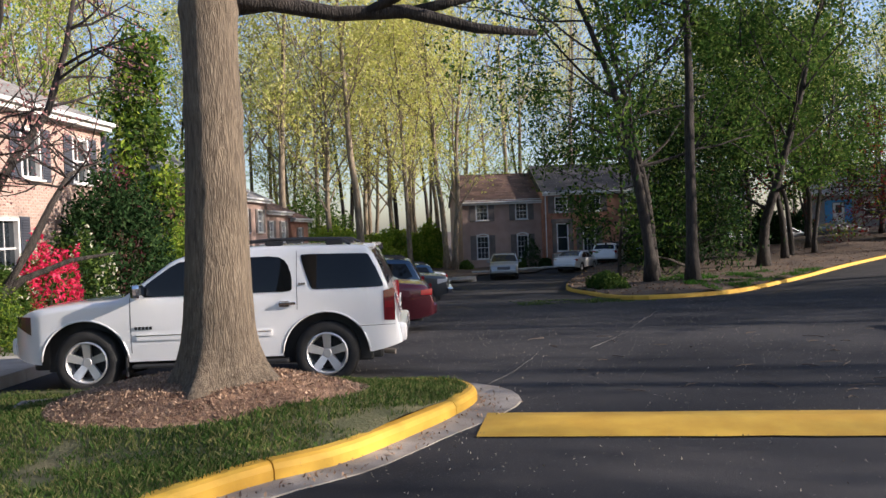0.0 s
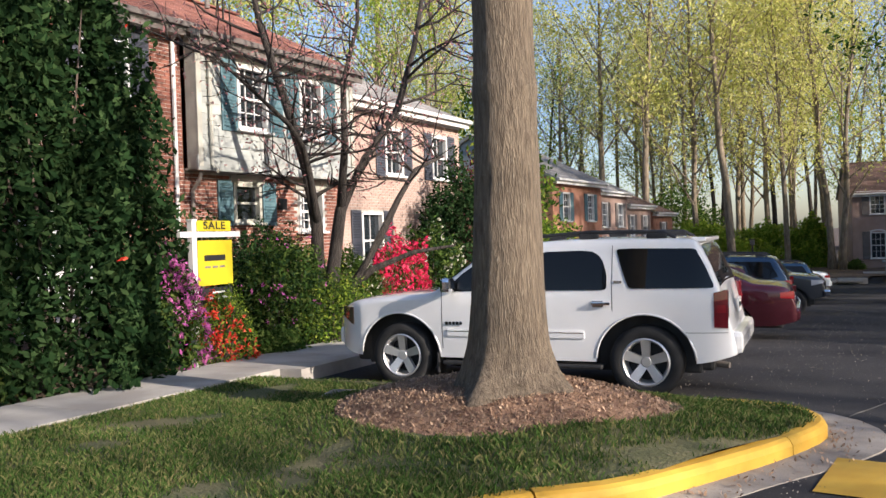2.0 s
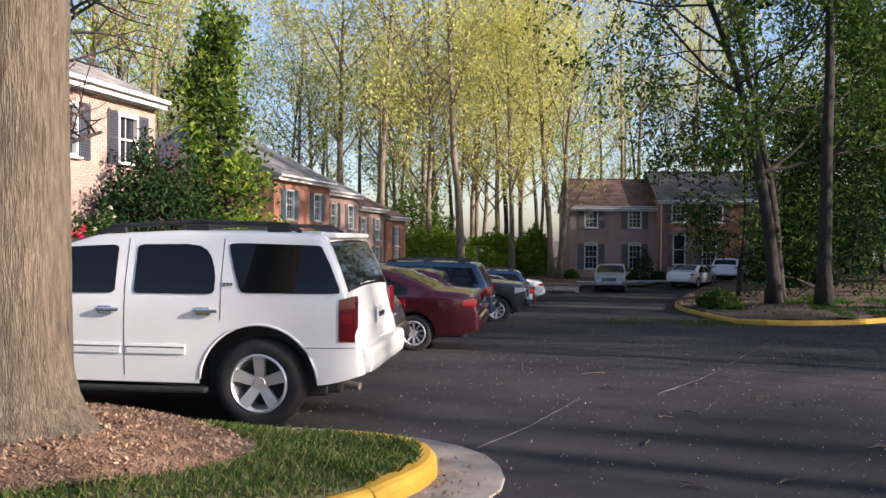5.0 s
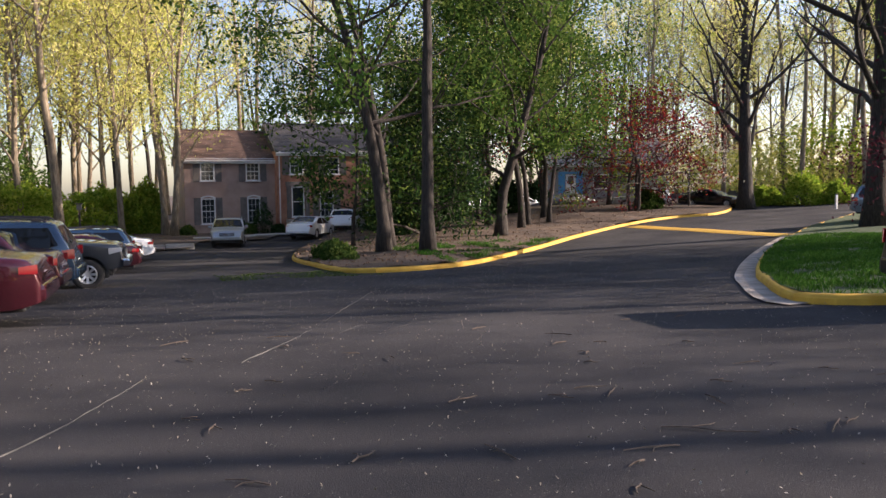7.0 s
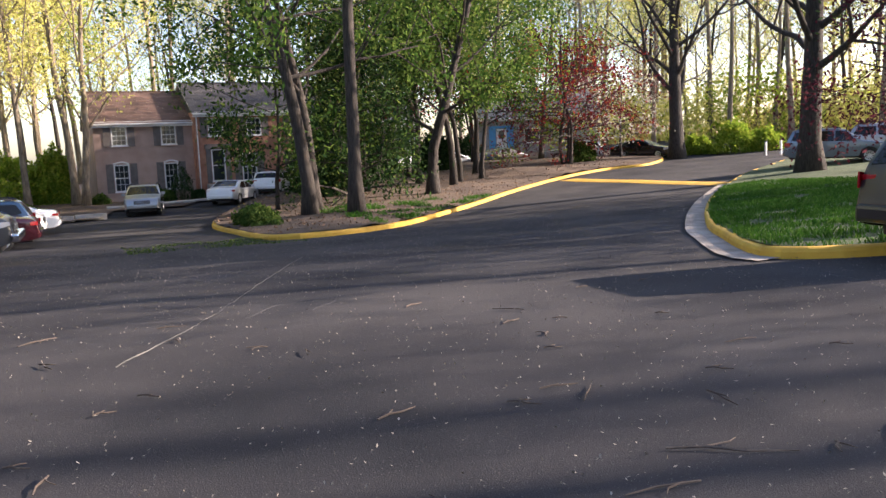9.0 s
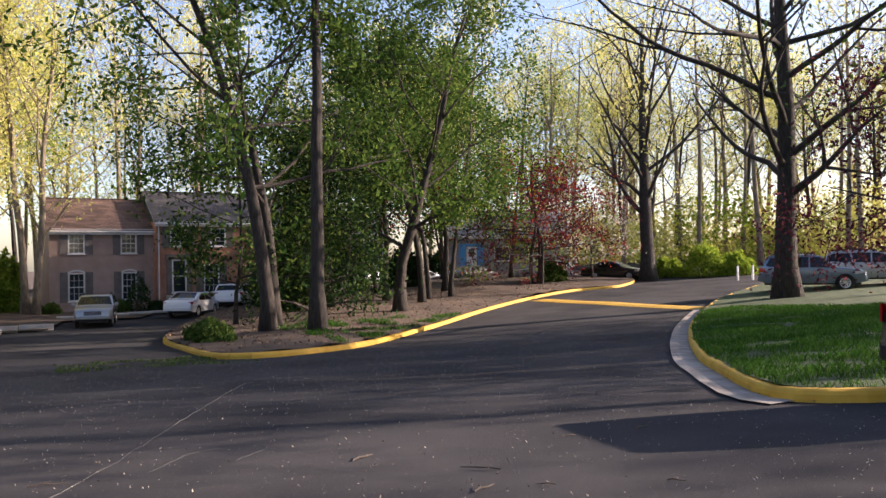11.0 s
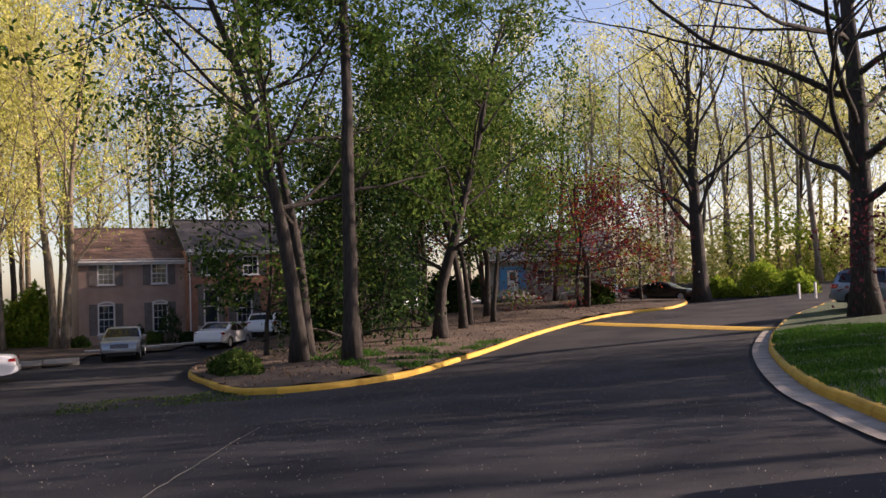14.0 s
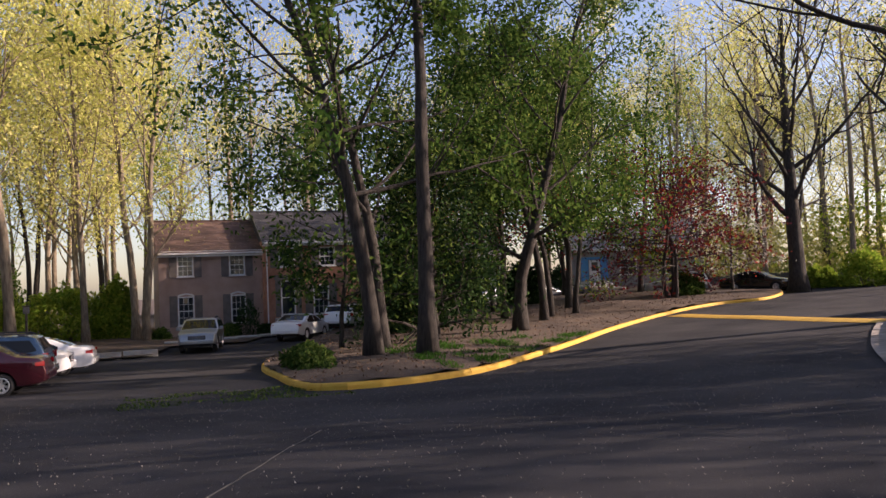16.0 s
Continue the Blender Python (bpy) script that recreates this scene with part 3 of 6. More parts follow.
            hw = s.hw(x, zt - 0.045) * (k0 + (k1 - k0) * t)
            full = s.hw(x, zt - 0.045)
            rows.append([bm.verts.new((x, hw * q, zt + 0.03 * (1 - (hw * q / full) ** 2) * 0.8 + lift)) for q in np.linspace(-1, 1, 9)])
        for a, b in zip(rows, rows[1:]):
            for k in range(8):
                bm.faces.new((a[k], a[k + 1], b[k + 1], b[k]))
        r = bmesh.ops.extrude_face_region(bm, geom=list(bm.faces))
        bmesh.ops.translate(bm, vec=(0, 0, -0.03), verts=[v for v in r["geom"] if isinstance(v, bmesh.types.BMVert)])
        bmesh.ops.recalc_face_normals(bm, faces=bm.faces)
        return bm


WHEEL = {}


def wheel_meshes(r, w, spokes, style):
    key = (r, w, spokes, style)
    if key in WHEEL:
        return WHEEL[key]
    bm = bmesh.new()
    h = w / 2
    rr = r * (0.66 if style != "truck" else 0.60)
    lathe(bm, [(rr, -h * 0.9), (rr + 0.02, -h), (r - 0.05, -h), (r - 0.012, -h * 0.86), (r, -h * 0.55), (r, h * 0.55), (r - 0.012, h * 0.86), (r - 0.05, h), (rr + 0.02, h), (rr, h * 0.9), (rr - 0.01, 0), (rr, -h * 0.9)], 36)
    bmesh.ops.recalc_face_normals(bm, faces=bm.faces)
    tyre = mesh_of("tyre", bm, M["rubber"], True)
    bm = bmesh.new()
    lathe(bm, [(rr + 0.004, h * 0.9), (rr - 0.015, h * 0.98), (rr - 0.03, h * 0.85), (rr - 0.05, h * 0.2), (rr - 0.05, -h * 0.8)], 36)
    lathe(bm, [(0.0, h * 0.72), (0.05, h * 0.72), (0.062, h * 0.62), (0.075, h * 0.5), (0.08, h * 0.3)], 20)
    for k in range(spokes):
        a = 2 * math.pi * k / spokes + math.pi / 2
        wd = 0.10 * r / 0.39 * (5 / spokes)
        for i in range(1):
            vs0 = [(0.05, -wd * 0.42, h * 0.66), (0.05, wd * 0.42, h * 0.66), (rr - 0.02, wd * 0.52, h * 0.92), (rr - 0.02, -wd * 0.52, h * 0.92)]
            topv, botv = [], []
            for u, v, y in vs0:
                x_, z_ = u * math.cos(a) - v * math.sin(a), u * math.sin(a) + v * math.cos(a)
                topv.append(bm.verts.new((x_ * 1.0, y, z_)))
                botv.append(bm.verts.new((x_, y - 0.05, z_)))
            bm.faces.new(topv)
            for j in range(4):
                bm.faces.new((topv[j], topv[(j + 1) % 4], botv[(j + 1) % 4], botv[j]))
    bmesh.ops.recalc_face_normals(bm, faces=bm.faces)
    rim = mesh_of("rim", bm, M["alloy"])
    bm = bmesh.new()
    lathe(bm, [(0.0, -h * 0.15), (rr * 0.86, -h * 0.15), (rr - 0.045, -h * 0.3)], 24)
    disc = mesh_of("brake_disc", bm, M["plastic"])
    WHEEL[key] = tyre, rim, disc
    return WHEEL[key]


def add_wheel(parent, x, y, r, w, spokes, style):
    tyre, rim, disc = wheel_meshes(r, w, spokes, style)
    wh = new("wheel")
    wh.empty_display_size = 0.1
    wh.parent = parent
    wh.matrix_local = pose(x, y, r, 0, 0, 180 if y < 0 else 0)
    for nm, me in (("tyre", tyre), ("rim", rim), ("brake_disc", disc)):
        o = new(nm, me)
        o.parent = wh


def car(m, label, paint_mat, sh, windows, screen, back, tail, head, plate=True, rails=False, spokes=5, wheel_w=0.24, style="car",
        lens="tail", grille=True, category="car", seams=(), handles=(), trim=None, tail_end=True):
    c = thing("car" if style != "truck" else "pickup_truck", m, label, category)
    part("body", sh.body(), paint_mat, c, smooth=True)
    hl = sh.L / 2
    bm = bmesh.new()
    box(bm, (0, 0, sh.sill * 0.5 + 0.27), (sh.L * 0.9, sh.W - 0.56, 0.36), 0.04)
    for a in sh.axles:
        box(bm, (a, 0, sh.r + sh.arch * 0.42), (sh.arch * 2.1, sh.W - 0.5, sh.arch * 1.35), 0.03)
    part("underbody", bm, M["plastic"], c)
    for sg in (1, -1):
        for w in windows:
            part("side_window", sh.side(w, sg), M["cglass"], c, smooth=False)
        for x, z in handles:
            bm = bmesh.new()
            yy = sg * (sh.hw(x, z) + 0.028)
            box(bm, (x, yy, z), (0.21, 0.03, 0.035), 0.012)
            box(bm, (x + 0.04, sg * (sh.hw(x, z) + 0.004), z - 0.005), (0.12, 0.012, 0.07), 0.004)
            part("door_handle", bm, M["chrome"] if trim else paint_mat, c)
        for cols in seams:
            part("door_seam", sh.side(cols, sg, 0.002, 8), M["plastic"], c)
        t0, t1, z0, z1 = tail
        part("tail_light", sh.side([(t0, z0, z1), (t1, z0 + 0.01, z1 - 0.03)], sg, 0.012, 4), M[lens], c)
        h0, h1, y0, y1 = head
        part("headlight", sh.side([(h0, (y0 + y1) / 2 - 0.01, y1), (h1, y0, y1)], sg, 0.012, 4), M["lens"] if style != "suvw" else M["amber"], c)
        mx = screen[0] - 0.22
        mz = sh.belt + 0.02
        bm = bmesh.new()
        box(bm, (mx, sg * (sh.hw(mx, mz) + 0.13), mz + 0.06), (0.13, 0.2, 0.17), 0.045)
        box(bm, (mx, sg * (sh.hw(mx, mz) + 0.03), mz + 0.01), (0.07, 0.1, 0.05), 0.01)
        part("wing_mirror", bm, paint_mat if not trim else M["chrome"], c)
        for a in sh.axles:
            add_wheel(c, a, sg * (sh.W / 2 - wheel_w / 2 - 0.025), sh.r, wheel_w, spokes, style)
    part("windscreen", sh.over(*screen), M["cglass"], c)
    if back:
        part("rear_window", sh.over(*back), M["cglass"], c)
    # ends: bumper bars, grille, plates, lamps across the tail
    w2 = sh.plan(hl) * 2
    bm = boxed((-hl + 0.02, 0, sh.sill + 0.22), (0.16, sh.plan(-hl) * 2 * 0.97, 0.24), 0.06)
    part("rear_bumper", bm, paint_mat, c, smooth=False)
    bm = boxed((hl - 0.02, 0, sh.sill + 0.2), (0.16, w2 * 0.98, 0.22), 0.05)
    part("front_bumper", bm, paint_mat, c)
    def end_x(z):
        return next((x for x in spaced(-hl, -hl + 0.6, 0.01) if sh.zt(x) >= z), -hl + 0.1)
    if tail_end:
        for sg in (1, -1):
            zc = (tail[2] + tail[3]) / 2
            part("tail_lamp_end", boxed((end_x(zc) + 0.02, sg * sh.plan(-hl) * 0.86, zc), (0.05, sh.plan(-hl) * (0.2 if sh.roof < 1.6 else 0.3), (tail[3] - tail[2]) * 0.7), 0.018), M[lens], c)
    if grille:
        g = part("grille", boxed((hl + 0.0, 0, sh.sill + 0.42), (0.06, w2 * 0.52, 0.2), 0.015), M["plastic"], c)
        for k in range(3):
            part("grille_bar", boxed((hl + 0.035, 0, sh.sill + 0.36 + 0.06 * k), (0.02, w2 * 0.5, 0.022), 0.005), M["chrome"], g)
    if plate:
        px = end_x(sh.sill + 0.5) - 0.012 if style != "suvw" else -hl + 0.035
        p = part("number_plate", boxed((px, 0, sh.sill + 0.42 if style != "suvw" else 0.95), (0.015, 0.31, 0.155), 0.004), M["trim"], c)
        part("plate_bar", boxed((px - 0.01, 0, sh.sill + 0.42 if style != "suvw" else 0.95), (0.008, 0.24, 0.05), 0.002), M["ink"], p)
    if rails:
        for sg in (1, -1):
            bm = bmesh.new()
            x0, x1 = rails
            y = sg * (sh.hw((x0 + x1) / 2, sh.roof) * 0.9)
            tube_into(bm, [(x0, y, sh.zt(x0) + 0.01), (x0 - 0.12, y, sh.zt(x0 - 0.12) + 0.07), ((x0 + x1) / 2, y, sh.zt((x0 + x1) / 2) + 0.08), (x1 + 0.12, y, sh.zt(x1 + 0.12) + 0.07), (x1, y, sh.zt(x1) + 0.01)], [0.022] * 5, 8)
            for xx in (x0 - 0.15, (x0 + x1) / 2, x1 + 0.2):
                box(bm, (xx, y, sh.zt(xx) + 0.035), (0.22, 0.05, 0.06), 0.015)
            part("roof_rail", bm, M["plastic"], c)
    return c


def suv_shell(L=4.9, W=1.95, H=1.75, wb=2.85, r=0.37, hood=1.05, fo=0.93, steep=0.5):
    h = L / 2
    fa = h - fo
    top = [(h, 0.62), (h - 0.04, hood - 0.2), (h - 0.2, hood - 0.06), (h - 0.8, hood + 0.02), (h - 1.28, hood + 0.08), (h - 2.0, H - 0.09), (h - 2.4, H - 0.02), (h - 3.2, H), (-h + 0.7, H - 0.03),
           (-h + 0.42, H - 0.07), (-h + 0.12, hood + 0.12), (-h + 0.04, hood - 0.1), (-h, 0.6)]
    return Shell(L, W, top, hood + 0.06, H, 0.36, (fa, fa - wb), r, r + 0.075)


def sedan_shell(L=4.85, W=1.84, H=1.46, wb=2.77, r=0.33):
    h = L / 2
    fa = h - 0.95
    top = [(h, 0.5), (h - 0.05, 0.68), (h - 0.4, 0.83), (h - 1.3, 0.97), (h - 2.1, 1.38), (h - 2.5, H), (h - 3.0, H), (h - 3.4, 1.38), (-h + 0.75, 1.08), (-h + 0.25, 1.03), (-h + 0.08, 0.96), (-h, 0.6)]
    return Shell(L, W, top, 0.96, H, 0.30, (fa, fa - wb), r, r + 0.06)


def put_suv(x, y, rz, label, mat, lens="tail", tilt=0.0, spokes=10, zf=None, **kw):
    sh = suv_shell(**kw)
    h, b, R = sh.L / 2, sh.belt, sh.roof
    wins = [[(h - 1.55, b, b + 0.04), (h - 1.95, b, R - 0.17), (h - 2.45, b + 0.01, R - 0.13)], [(h - 2.52, b + 0.01, R - 0.13), (h - 3.32, b + 0.02, R - 0.13)],
            [(h - 3.42, b + 0.03, R - 0.14), (-h + 0.55, b + 0.06, R - 0.16), (-h + 0.36, b + 0.1, b + 0.14)]]
    return car(pose(x, y, (zf or gz)(x, y) + 0.002, 0, tilt, rz) @ Matrix.Diagonal((0.94, 0.94, 0.94, 1)), label, mat, sh, wins, (h - 1.32, h - 1.95, 0.92, 0.86), (-h + 0.37, -h + 0.15, 0.8, 0.88), (-h + 0.02, -h + 0.32, b - 0.2, b + 0.02),
               (h - 0.02, h - 0.5, b - 0.33, b - 0.16), rails=(h - 2.2, -h + 0.6), spokes=spokes, lens=lens, handles=((h - 2.3, b - 0.12), (h - 3.15, b - 0.1)), category="SUV",
               seams=([(h - 2.49, 0.45, b), (h - 2.495, 0.45, b)], [(h - 1.5, 0.45, b), (h - 1.505, 0.45, b)]))


def put_sedan(x, y, rz, label, mat, lens="tail", spokes=7, **kw):
    sh = sedan_shell(**kw)
    h, b, R = sh.L / 2, sh.belt, sh.roof
    wins = [[(h - 1.5, b, b + 0.03), (h - 2.2, b, R - 0.16), (h - 2.55, b, R - 0.09)], [(h - 2.62, b, R - 0.09), (h - 3.05, b + 0.01, R - 0.09), (h - 3.6, b + 0.05, b + 0.16)]]
    return car(pose(x, y, gz(x, y) + 0.002, 0, 0, rz) @ Matrix.Diagonal((0.95, 0.95, 0.95, 1)), label, mat, sh, wins, (h - 1.36, h - 2.15, 0.9, 0.84), (h - 3.25, -h + 0.82, 0.82, 0.86), (-h + 0.03, -h + 0.27, b - 0.15, b - 0.01),
               (h - 0.03, h - 0.5, b - 0.33, b - 0.17), spokes=spokes, lens=lens, handles=((h - 2.4, b - 0.12), (h - 3.2, b - 0.1)),
               seams=([(h - 2.59, 0.4, b), (h - 2.595, 0.4, b)],))


# the white SUV
L = 4.84
h = L / 2
fa = h - 0.985
big = Shell(L, 1.96, [(h, 0.55), (h - 0.03, 0.82), (h - 0.1, 0.96), (h - 0.3, 1.045), (h - 0.8, 1.10), (h - 1.3, 1.135), (h - 1.45, 1.17), (h - 2.05, 1.60), (h - 2.35, 1.69), (h - 3.2, 1.73), (-h + 0.62, 1.715), (-h + 0.40, 1.69), (-h + 0.33, 1.62),
                      (-h + 0.14, 1.18), (-h + 0.09, 0.95), (-h + 0.05, 0.75), (-h, 0.5)], 1.17, 1.73, 0.39, (fa, fa - 2.93), 0.395, 0.53, 0.13, 0.34, 0.11)
big_suv = car(pose(0.727 + fa - 1.473, 9.98, -0.005, 0, 0, 180), "large white SUV with tinted glass and bright alloy wheels", M["white"], big,
            [[(h - 1.62, 1.17, 1.20), (h - 1.8, 1.17, 1.36), (h - 2.05, 1.17, 1.53), (h - 2.15, 1.17, 1.58), (h - 2.54, 1.175, 1.60), (h - 2.575, 1.18, 1.595), (h - 2.6, 1.2, 1.575)],
             [(h - 2.78, 1.2, 1.575), (h - 2.795, 1.18, 1.595), (h - 2.83, 1.175, 1.605), (h - 3.24, 1.175, 1.61), (h - 3.36, 1.175, 1.595), (h - 3.43, 1.175, 1.555), (h - 3.475, 1.178, 1.49), (h - 3.505, 1.185, 1.40), (h - 3.52, 1.205, 1.33)],
             [(h - 3.63, 1.59, 1.605), (h - 3.645, 1.53, 1.615), (h - 3.69, 1.38, 1.618), (h - 3.74, 1.24, 1.62), (h - 3.765, 1.2, 1.62), (h - 3.80, 1.19, 1.62), (h - 4.43, 1.19, 1.605), (h - 4.46, 1.19, 1.59), (h - 4.55, 1.19, 1.42), (h - 4.63, 1.195, 1.23)]],
            (h - 1.47, h - 2.02, 0.92, 0.86), (-h + 0.34, -h + 0.155, 0.84, 0.9), (-h + 0.075, -h + 0.21, 0.77, 1.17), (h - 0.1, h - 0.34, 0.76, 0.98), rails=(h - 2.35, -h + 0.6), spokes=5, wheel_w=0.27, style="suvw",
            handles=((h - 2.55, 1.03), (h - 3.46, 1.03)), trim=True, category="SUV", lens="tail2", tail_end=False,
            seams=([(h - 2.69, 0.45, 1.66), (h - 2.696, 0.45, 1.66)], [(h - 1.55, 0.5, 1.17), (h - 1.557, 0.5, 1.17)], [(h - 3.575, 0.95, 1.66), (h - 3.581, 0.95, 1.66)], [(-h + 0.5, 0.72, 0.726), (-h + 0.08, 0.72, 0.726)]))
for sg in (1, -1):
    for x0, x1 in ((h - 1.62, h - 2.66), (h - 2.72, h - 3.26)):
        part("side_moulding", big.side([(x0, 0.645, 0.725), (x1, 0.645, 0.725)], sg, 0.012, 2), M["white"], big_suv)
        part("moulding_strip", big.side([(x0, 0.70, 0.709), (x1, 0.70, 0.709)], sg, 0.015, 1), M["chrome"], big_suv)
    # flared lips round the wheel arches
    for a in big.axles:
        bm = bmesh.new()
        pts = []
        for k in range(17):
            an = math.radians(4 + 172 * k / 16)
            px, pz = a + 0.534 * math.cos(an), 0.395 + 0.522 * math.sin(an)
            pts.append((px, sg * (big.hw(px, pz) - 0.006), pz))
        tube_into(bm, pts, [0.014] * 17, 8)
        part("arch_lip", bm, M["white"], big_suv, smooth=True)
    part("running_board", boxed((h - 2.5, sg * 0.9, 0.33), (1.9, 0.2, 0.05), 0.02), M["plastic"], big_suv)
    part("mud_guard", boxed((fa - 0.5, sg * 0.87, 0.33), (0.03, 0.22, 0.24), 0.01), M["plastic"], big_suv)
    for k in range(5):
        part("model_badge", big.side([(h - 1.6 - 0.045 * k, 0.78, 0.815), (h - 1.63 - 0.045 * k, 0.78, 0.815)], sg, 0.012, 1), M["ink"], big_suv)
    for k in range(3):
        part("trim_badge", big.side([(h - 3.60 - 0.03 * k, 1.25, 1.275), (h - 3.622 - 0.03 * k, 1.25, 1.275)], sg, 0.012, 1), M["iron"], big_suv)
    part("tail_light_band", big.side([(-h + 0.095, 0.93, 1.01), (-h + 0.19, 0.93, 1.01)], sg, 0.016, 2), M["lens2"], big_suv)
    part("tail_lamp_end", boxed((-h + 0.105, sg * 0.835, 0.97), (0.06, 0.12, 0.39), 0.02), M["tail2"], big_suv)
part("bumper_step", boxed((-h + 0.03, 0, 0.66), (0.12, 1.62, 0.07), 0.03), M["iron"], big_suv)
part("rear_spoiler", boxed((-h + 0.38, 0, 1.695), (0.16, 1.34, 0.05), 0.022), M["white"], big_suv)
bm = bmesh.new()
tube_into(bm, [(-h + 0.35, 0.55, 0.36), (-h + 0.10, 0.6, 0.34)], [0.035, 0.035], 10)
part("exhaust_pipe", bm, M["iron"], big_suv)
tagged(big_suv, group="cars in the bays")

# the row of parked cars behind it
put_sedan(0.6, 12.95, 180, "dark grey hatchback parked nose-in between larger cars", M["grey"], L=4.4, H=1.46)
put_sedan(1.25, 16.5, 180, "dark red sedan parked nose-in with bright tail lights", M["red"], lens="lens2", spokes=10)
put_sedan(0.4, 18.75, 180, "pale silver hatchback behind a red sedan", M["silver"], L=4.4, H=1.55)
put_sedan(1.2, 20.8, 180, "dark red hatchback behind a silver one", M["red"], L=4.4, H=1.48)
put_suv(1.0, 23.1, 180, "dark blue SUV with tinted windows parked nose-in", M["blue"], W=2.0, L=5.0, H=1.77)

# pickup, parked nose-out
sh = Shell(5.75, 2.0, [(2.875, 0.8), (2.83, 1.1), (2.7, 1.2), (1.9, 1.27), (1.5, 1.3), (0.85, 1.82), (0.5, 1.92), (-0.6, 1.92), (-0.95, 1.86), (-1.08, 1.36), (-2.8, 1.36), (-2.875, 0.7)], 1.3, 1.92, 0.52,
           (1.95, -1.75), 0.42, 0.5, 0.14, 0.1, 0.02)
pk = car(pose(1.4, 26.75, gz(1.4, 26.75) - 0.0, 0, 0, 0) @ Matrix.Diagonal((0.94, 0.94, 0.94, 1)), "dark grey pickup truck parked nose-out with black wheels", M["grey"], sh,
         [[(1.25, 1.31, 1.35), (0.8, 1.31, 1.74), (0.25, 1.31, 1.78)], [(0.15, 1.31, 1.78), (-0.85, 1.31, 1.76)]], (1.48, 0.9, 0.92, 0.86), None, (-2.85, -2.65, 0.9, 1.25), (2.84, 2.5, 0.95, 1.12),
         spokes=8, wheel_w=0.29, style="truck", handles=((0.35, 1.12), (-0.7, 1.12)), category="pickup truck", tail_end=False, plate=False)
part("front_bumper_bar", boxed((2.93, 0, 0.72), (0.2, 1.95, 0.2), 0.05), M["chrome"], pk)

put_sedan(1.9, 35.0, 180, "plum red sedan parked nose-in farther down the row", M["red"])
put_suv(1.6, 37.6, 180, "deep blue SUV parked beyond a plum sedan", M["blue"], H=1.7)
put_suv(1.9, 40.4, 0, "white crossover parked nose-out in the row", M["white"], L=4.6, H=1.65)
put_sedan(2.2, 43.6, 180, "white sedan parked nose-in at the row's end", M["white"], lens="tail")

# cars before the far houses and along the side street
put_suv(8.45, 52.9, -97, "grey-gold crossover parked facing the street by the kerb", M["bronze"], L=4.68, H=1.70, W=1.93)
put_sedan(13.9, 57.2, 60, "white sedan parked before the brick house", M["white"], lens="tail")
put_suv(17.4, 61.6, 62, "white crossover parked beside a white sedan", M["white"], L=4.6, H=1.68)
put_suv(40.3, 60.6, 160, "silver SUV parked beyond the wooded island", M["silver"], L=4.7, H=1.75)
put_sedan(44.2, 56.9, -55, "black sedan facing the street at the bend", M["black"])
put_sedan(25.3, 67.5, 20, "dark blue sedan parked beyond the trees", M["blue"])
put_sedan(32.4, 66, 20, "pale silver sedan parked beyond the trees", M["silver"])
put_sedan(36.6, 65, 20, "dark grey sedan parked before the blue door", M["grey"])
put_sedan(28.9, 67, 20, "silver sedan half hidden by trunks", M["silver"])

# cars by the corner lawn
put_suv(16.95, 11.15, -12, "near-black SUV parked along the corner lawn's kerb", M["night"], L=4.94, H=1.74, W=1.99)
put_suv(38.3, 33.9, -49, "steel blue SUV parked behind the corner tree", M["steel"], L=4.8, H=1.76, zf=right_z)
put_suv(41.5, 33.2, -49, "silver SUV parked next to a steel blue one", M["silver"], L=4.8, H=1.72, zf=right_z)


# ---- houses ----
PANE = {}


def window(parent, x, z, w, hgt, cols=3, rows=4, frame_mat="trim", face=0.0, name="window", arched=False):
    """A sash window in a wall whose face is at y = face; x and z: its lower left corner."""
    fm = M[frame_mat]
    wd = new(name)
    wd.empty_display_size = 0.1
    wd.parent = parent
    wd.location = (x, face, z)
    fw = 0.075
    bm = bmesh.new()
    for c, s in (((w / 2, 0.03, hgt - fw / 2), (w, 0.14, fw)), ((w / 2, 0.03, fw / 2), (w, 0.14, fw)), ((fw / 2, 0.03, hgt / 2), (fw, 0.14, hgt - 2 * fw)), ((w - fw / 2, 0.03, hgt / 2), (fw, 0.14, hgt - 2 * fw))):
        box(bm, c, s)
    box(bm, (w / 2, 0.06, hgt / 2), (w - 2 * fw, 0.05, 0.05))
    part("frame", bm, fm, wd)
    part("sill", boxed((w / 2, -0.05, -0.025), (w + 0.12, 0.16, 0.05), 0.008), fm, wd)
    iw, ih = w - 2 * fw, hgt - 2 * fw
    bm = bmesh.new()
    for k in range(1, cols):
        box(bm, (fw + iw * k / cols, 0.075, hgt / 2), (0.022, 0.03, ih))
    for k in range(1, rows):
        if rows % 2 or k != rows // 2:
            box(bm, (w / 2, 0.076, fw + ih * k / rows), (iw, 0.028, 0.022))
    if cols * rows > 1:
        part("glazing_bar", bm, fm, wd)
    pw, ph = iw / cols, ih / rows
    key = (round(pw, 3), round(ph, 3))
    if key not in PANE:
        PANE[key] = mesh_of("pane", boxed((0, 0, 0), (pw, 0.006, ph)), M["pane"])
    for i in range(cols):
        for j in range(rows):
            o = new("pane", PANE[key])
            o.parent = wd
            o.matrix_local = pose(fw + pw * (i + 0.5), 0.085, fw + ph * (j + 0.5), random.uniform(-0.4, 0.4), 0, random.uniform(-0.4, 0.4))
    return wd


SLAT = {}


def shutter(parent, x, z, w, hgt, mat, face=0.0, slats=False):
    ob = part("shutter", boxed((x + w / 2, face - 0.03, z + hgt / 2), (w, 0.035, hgt), 0.006), M[mat], parent)
    if slats:
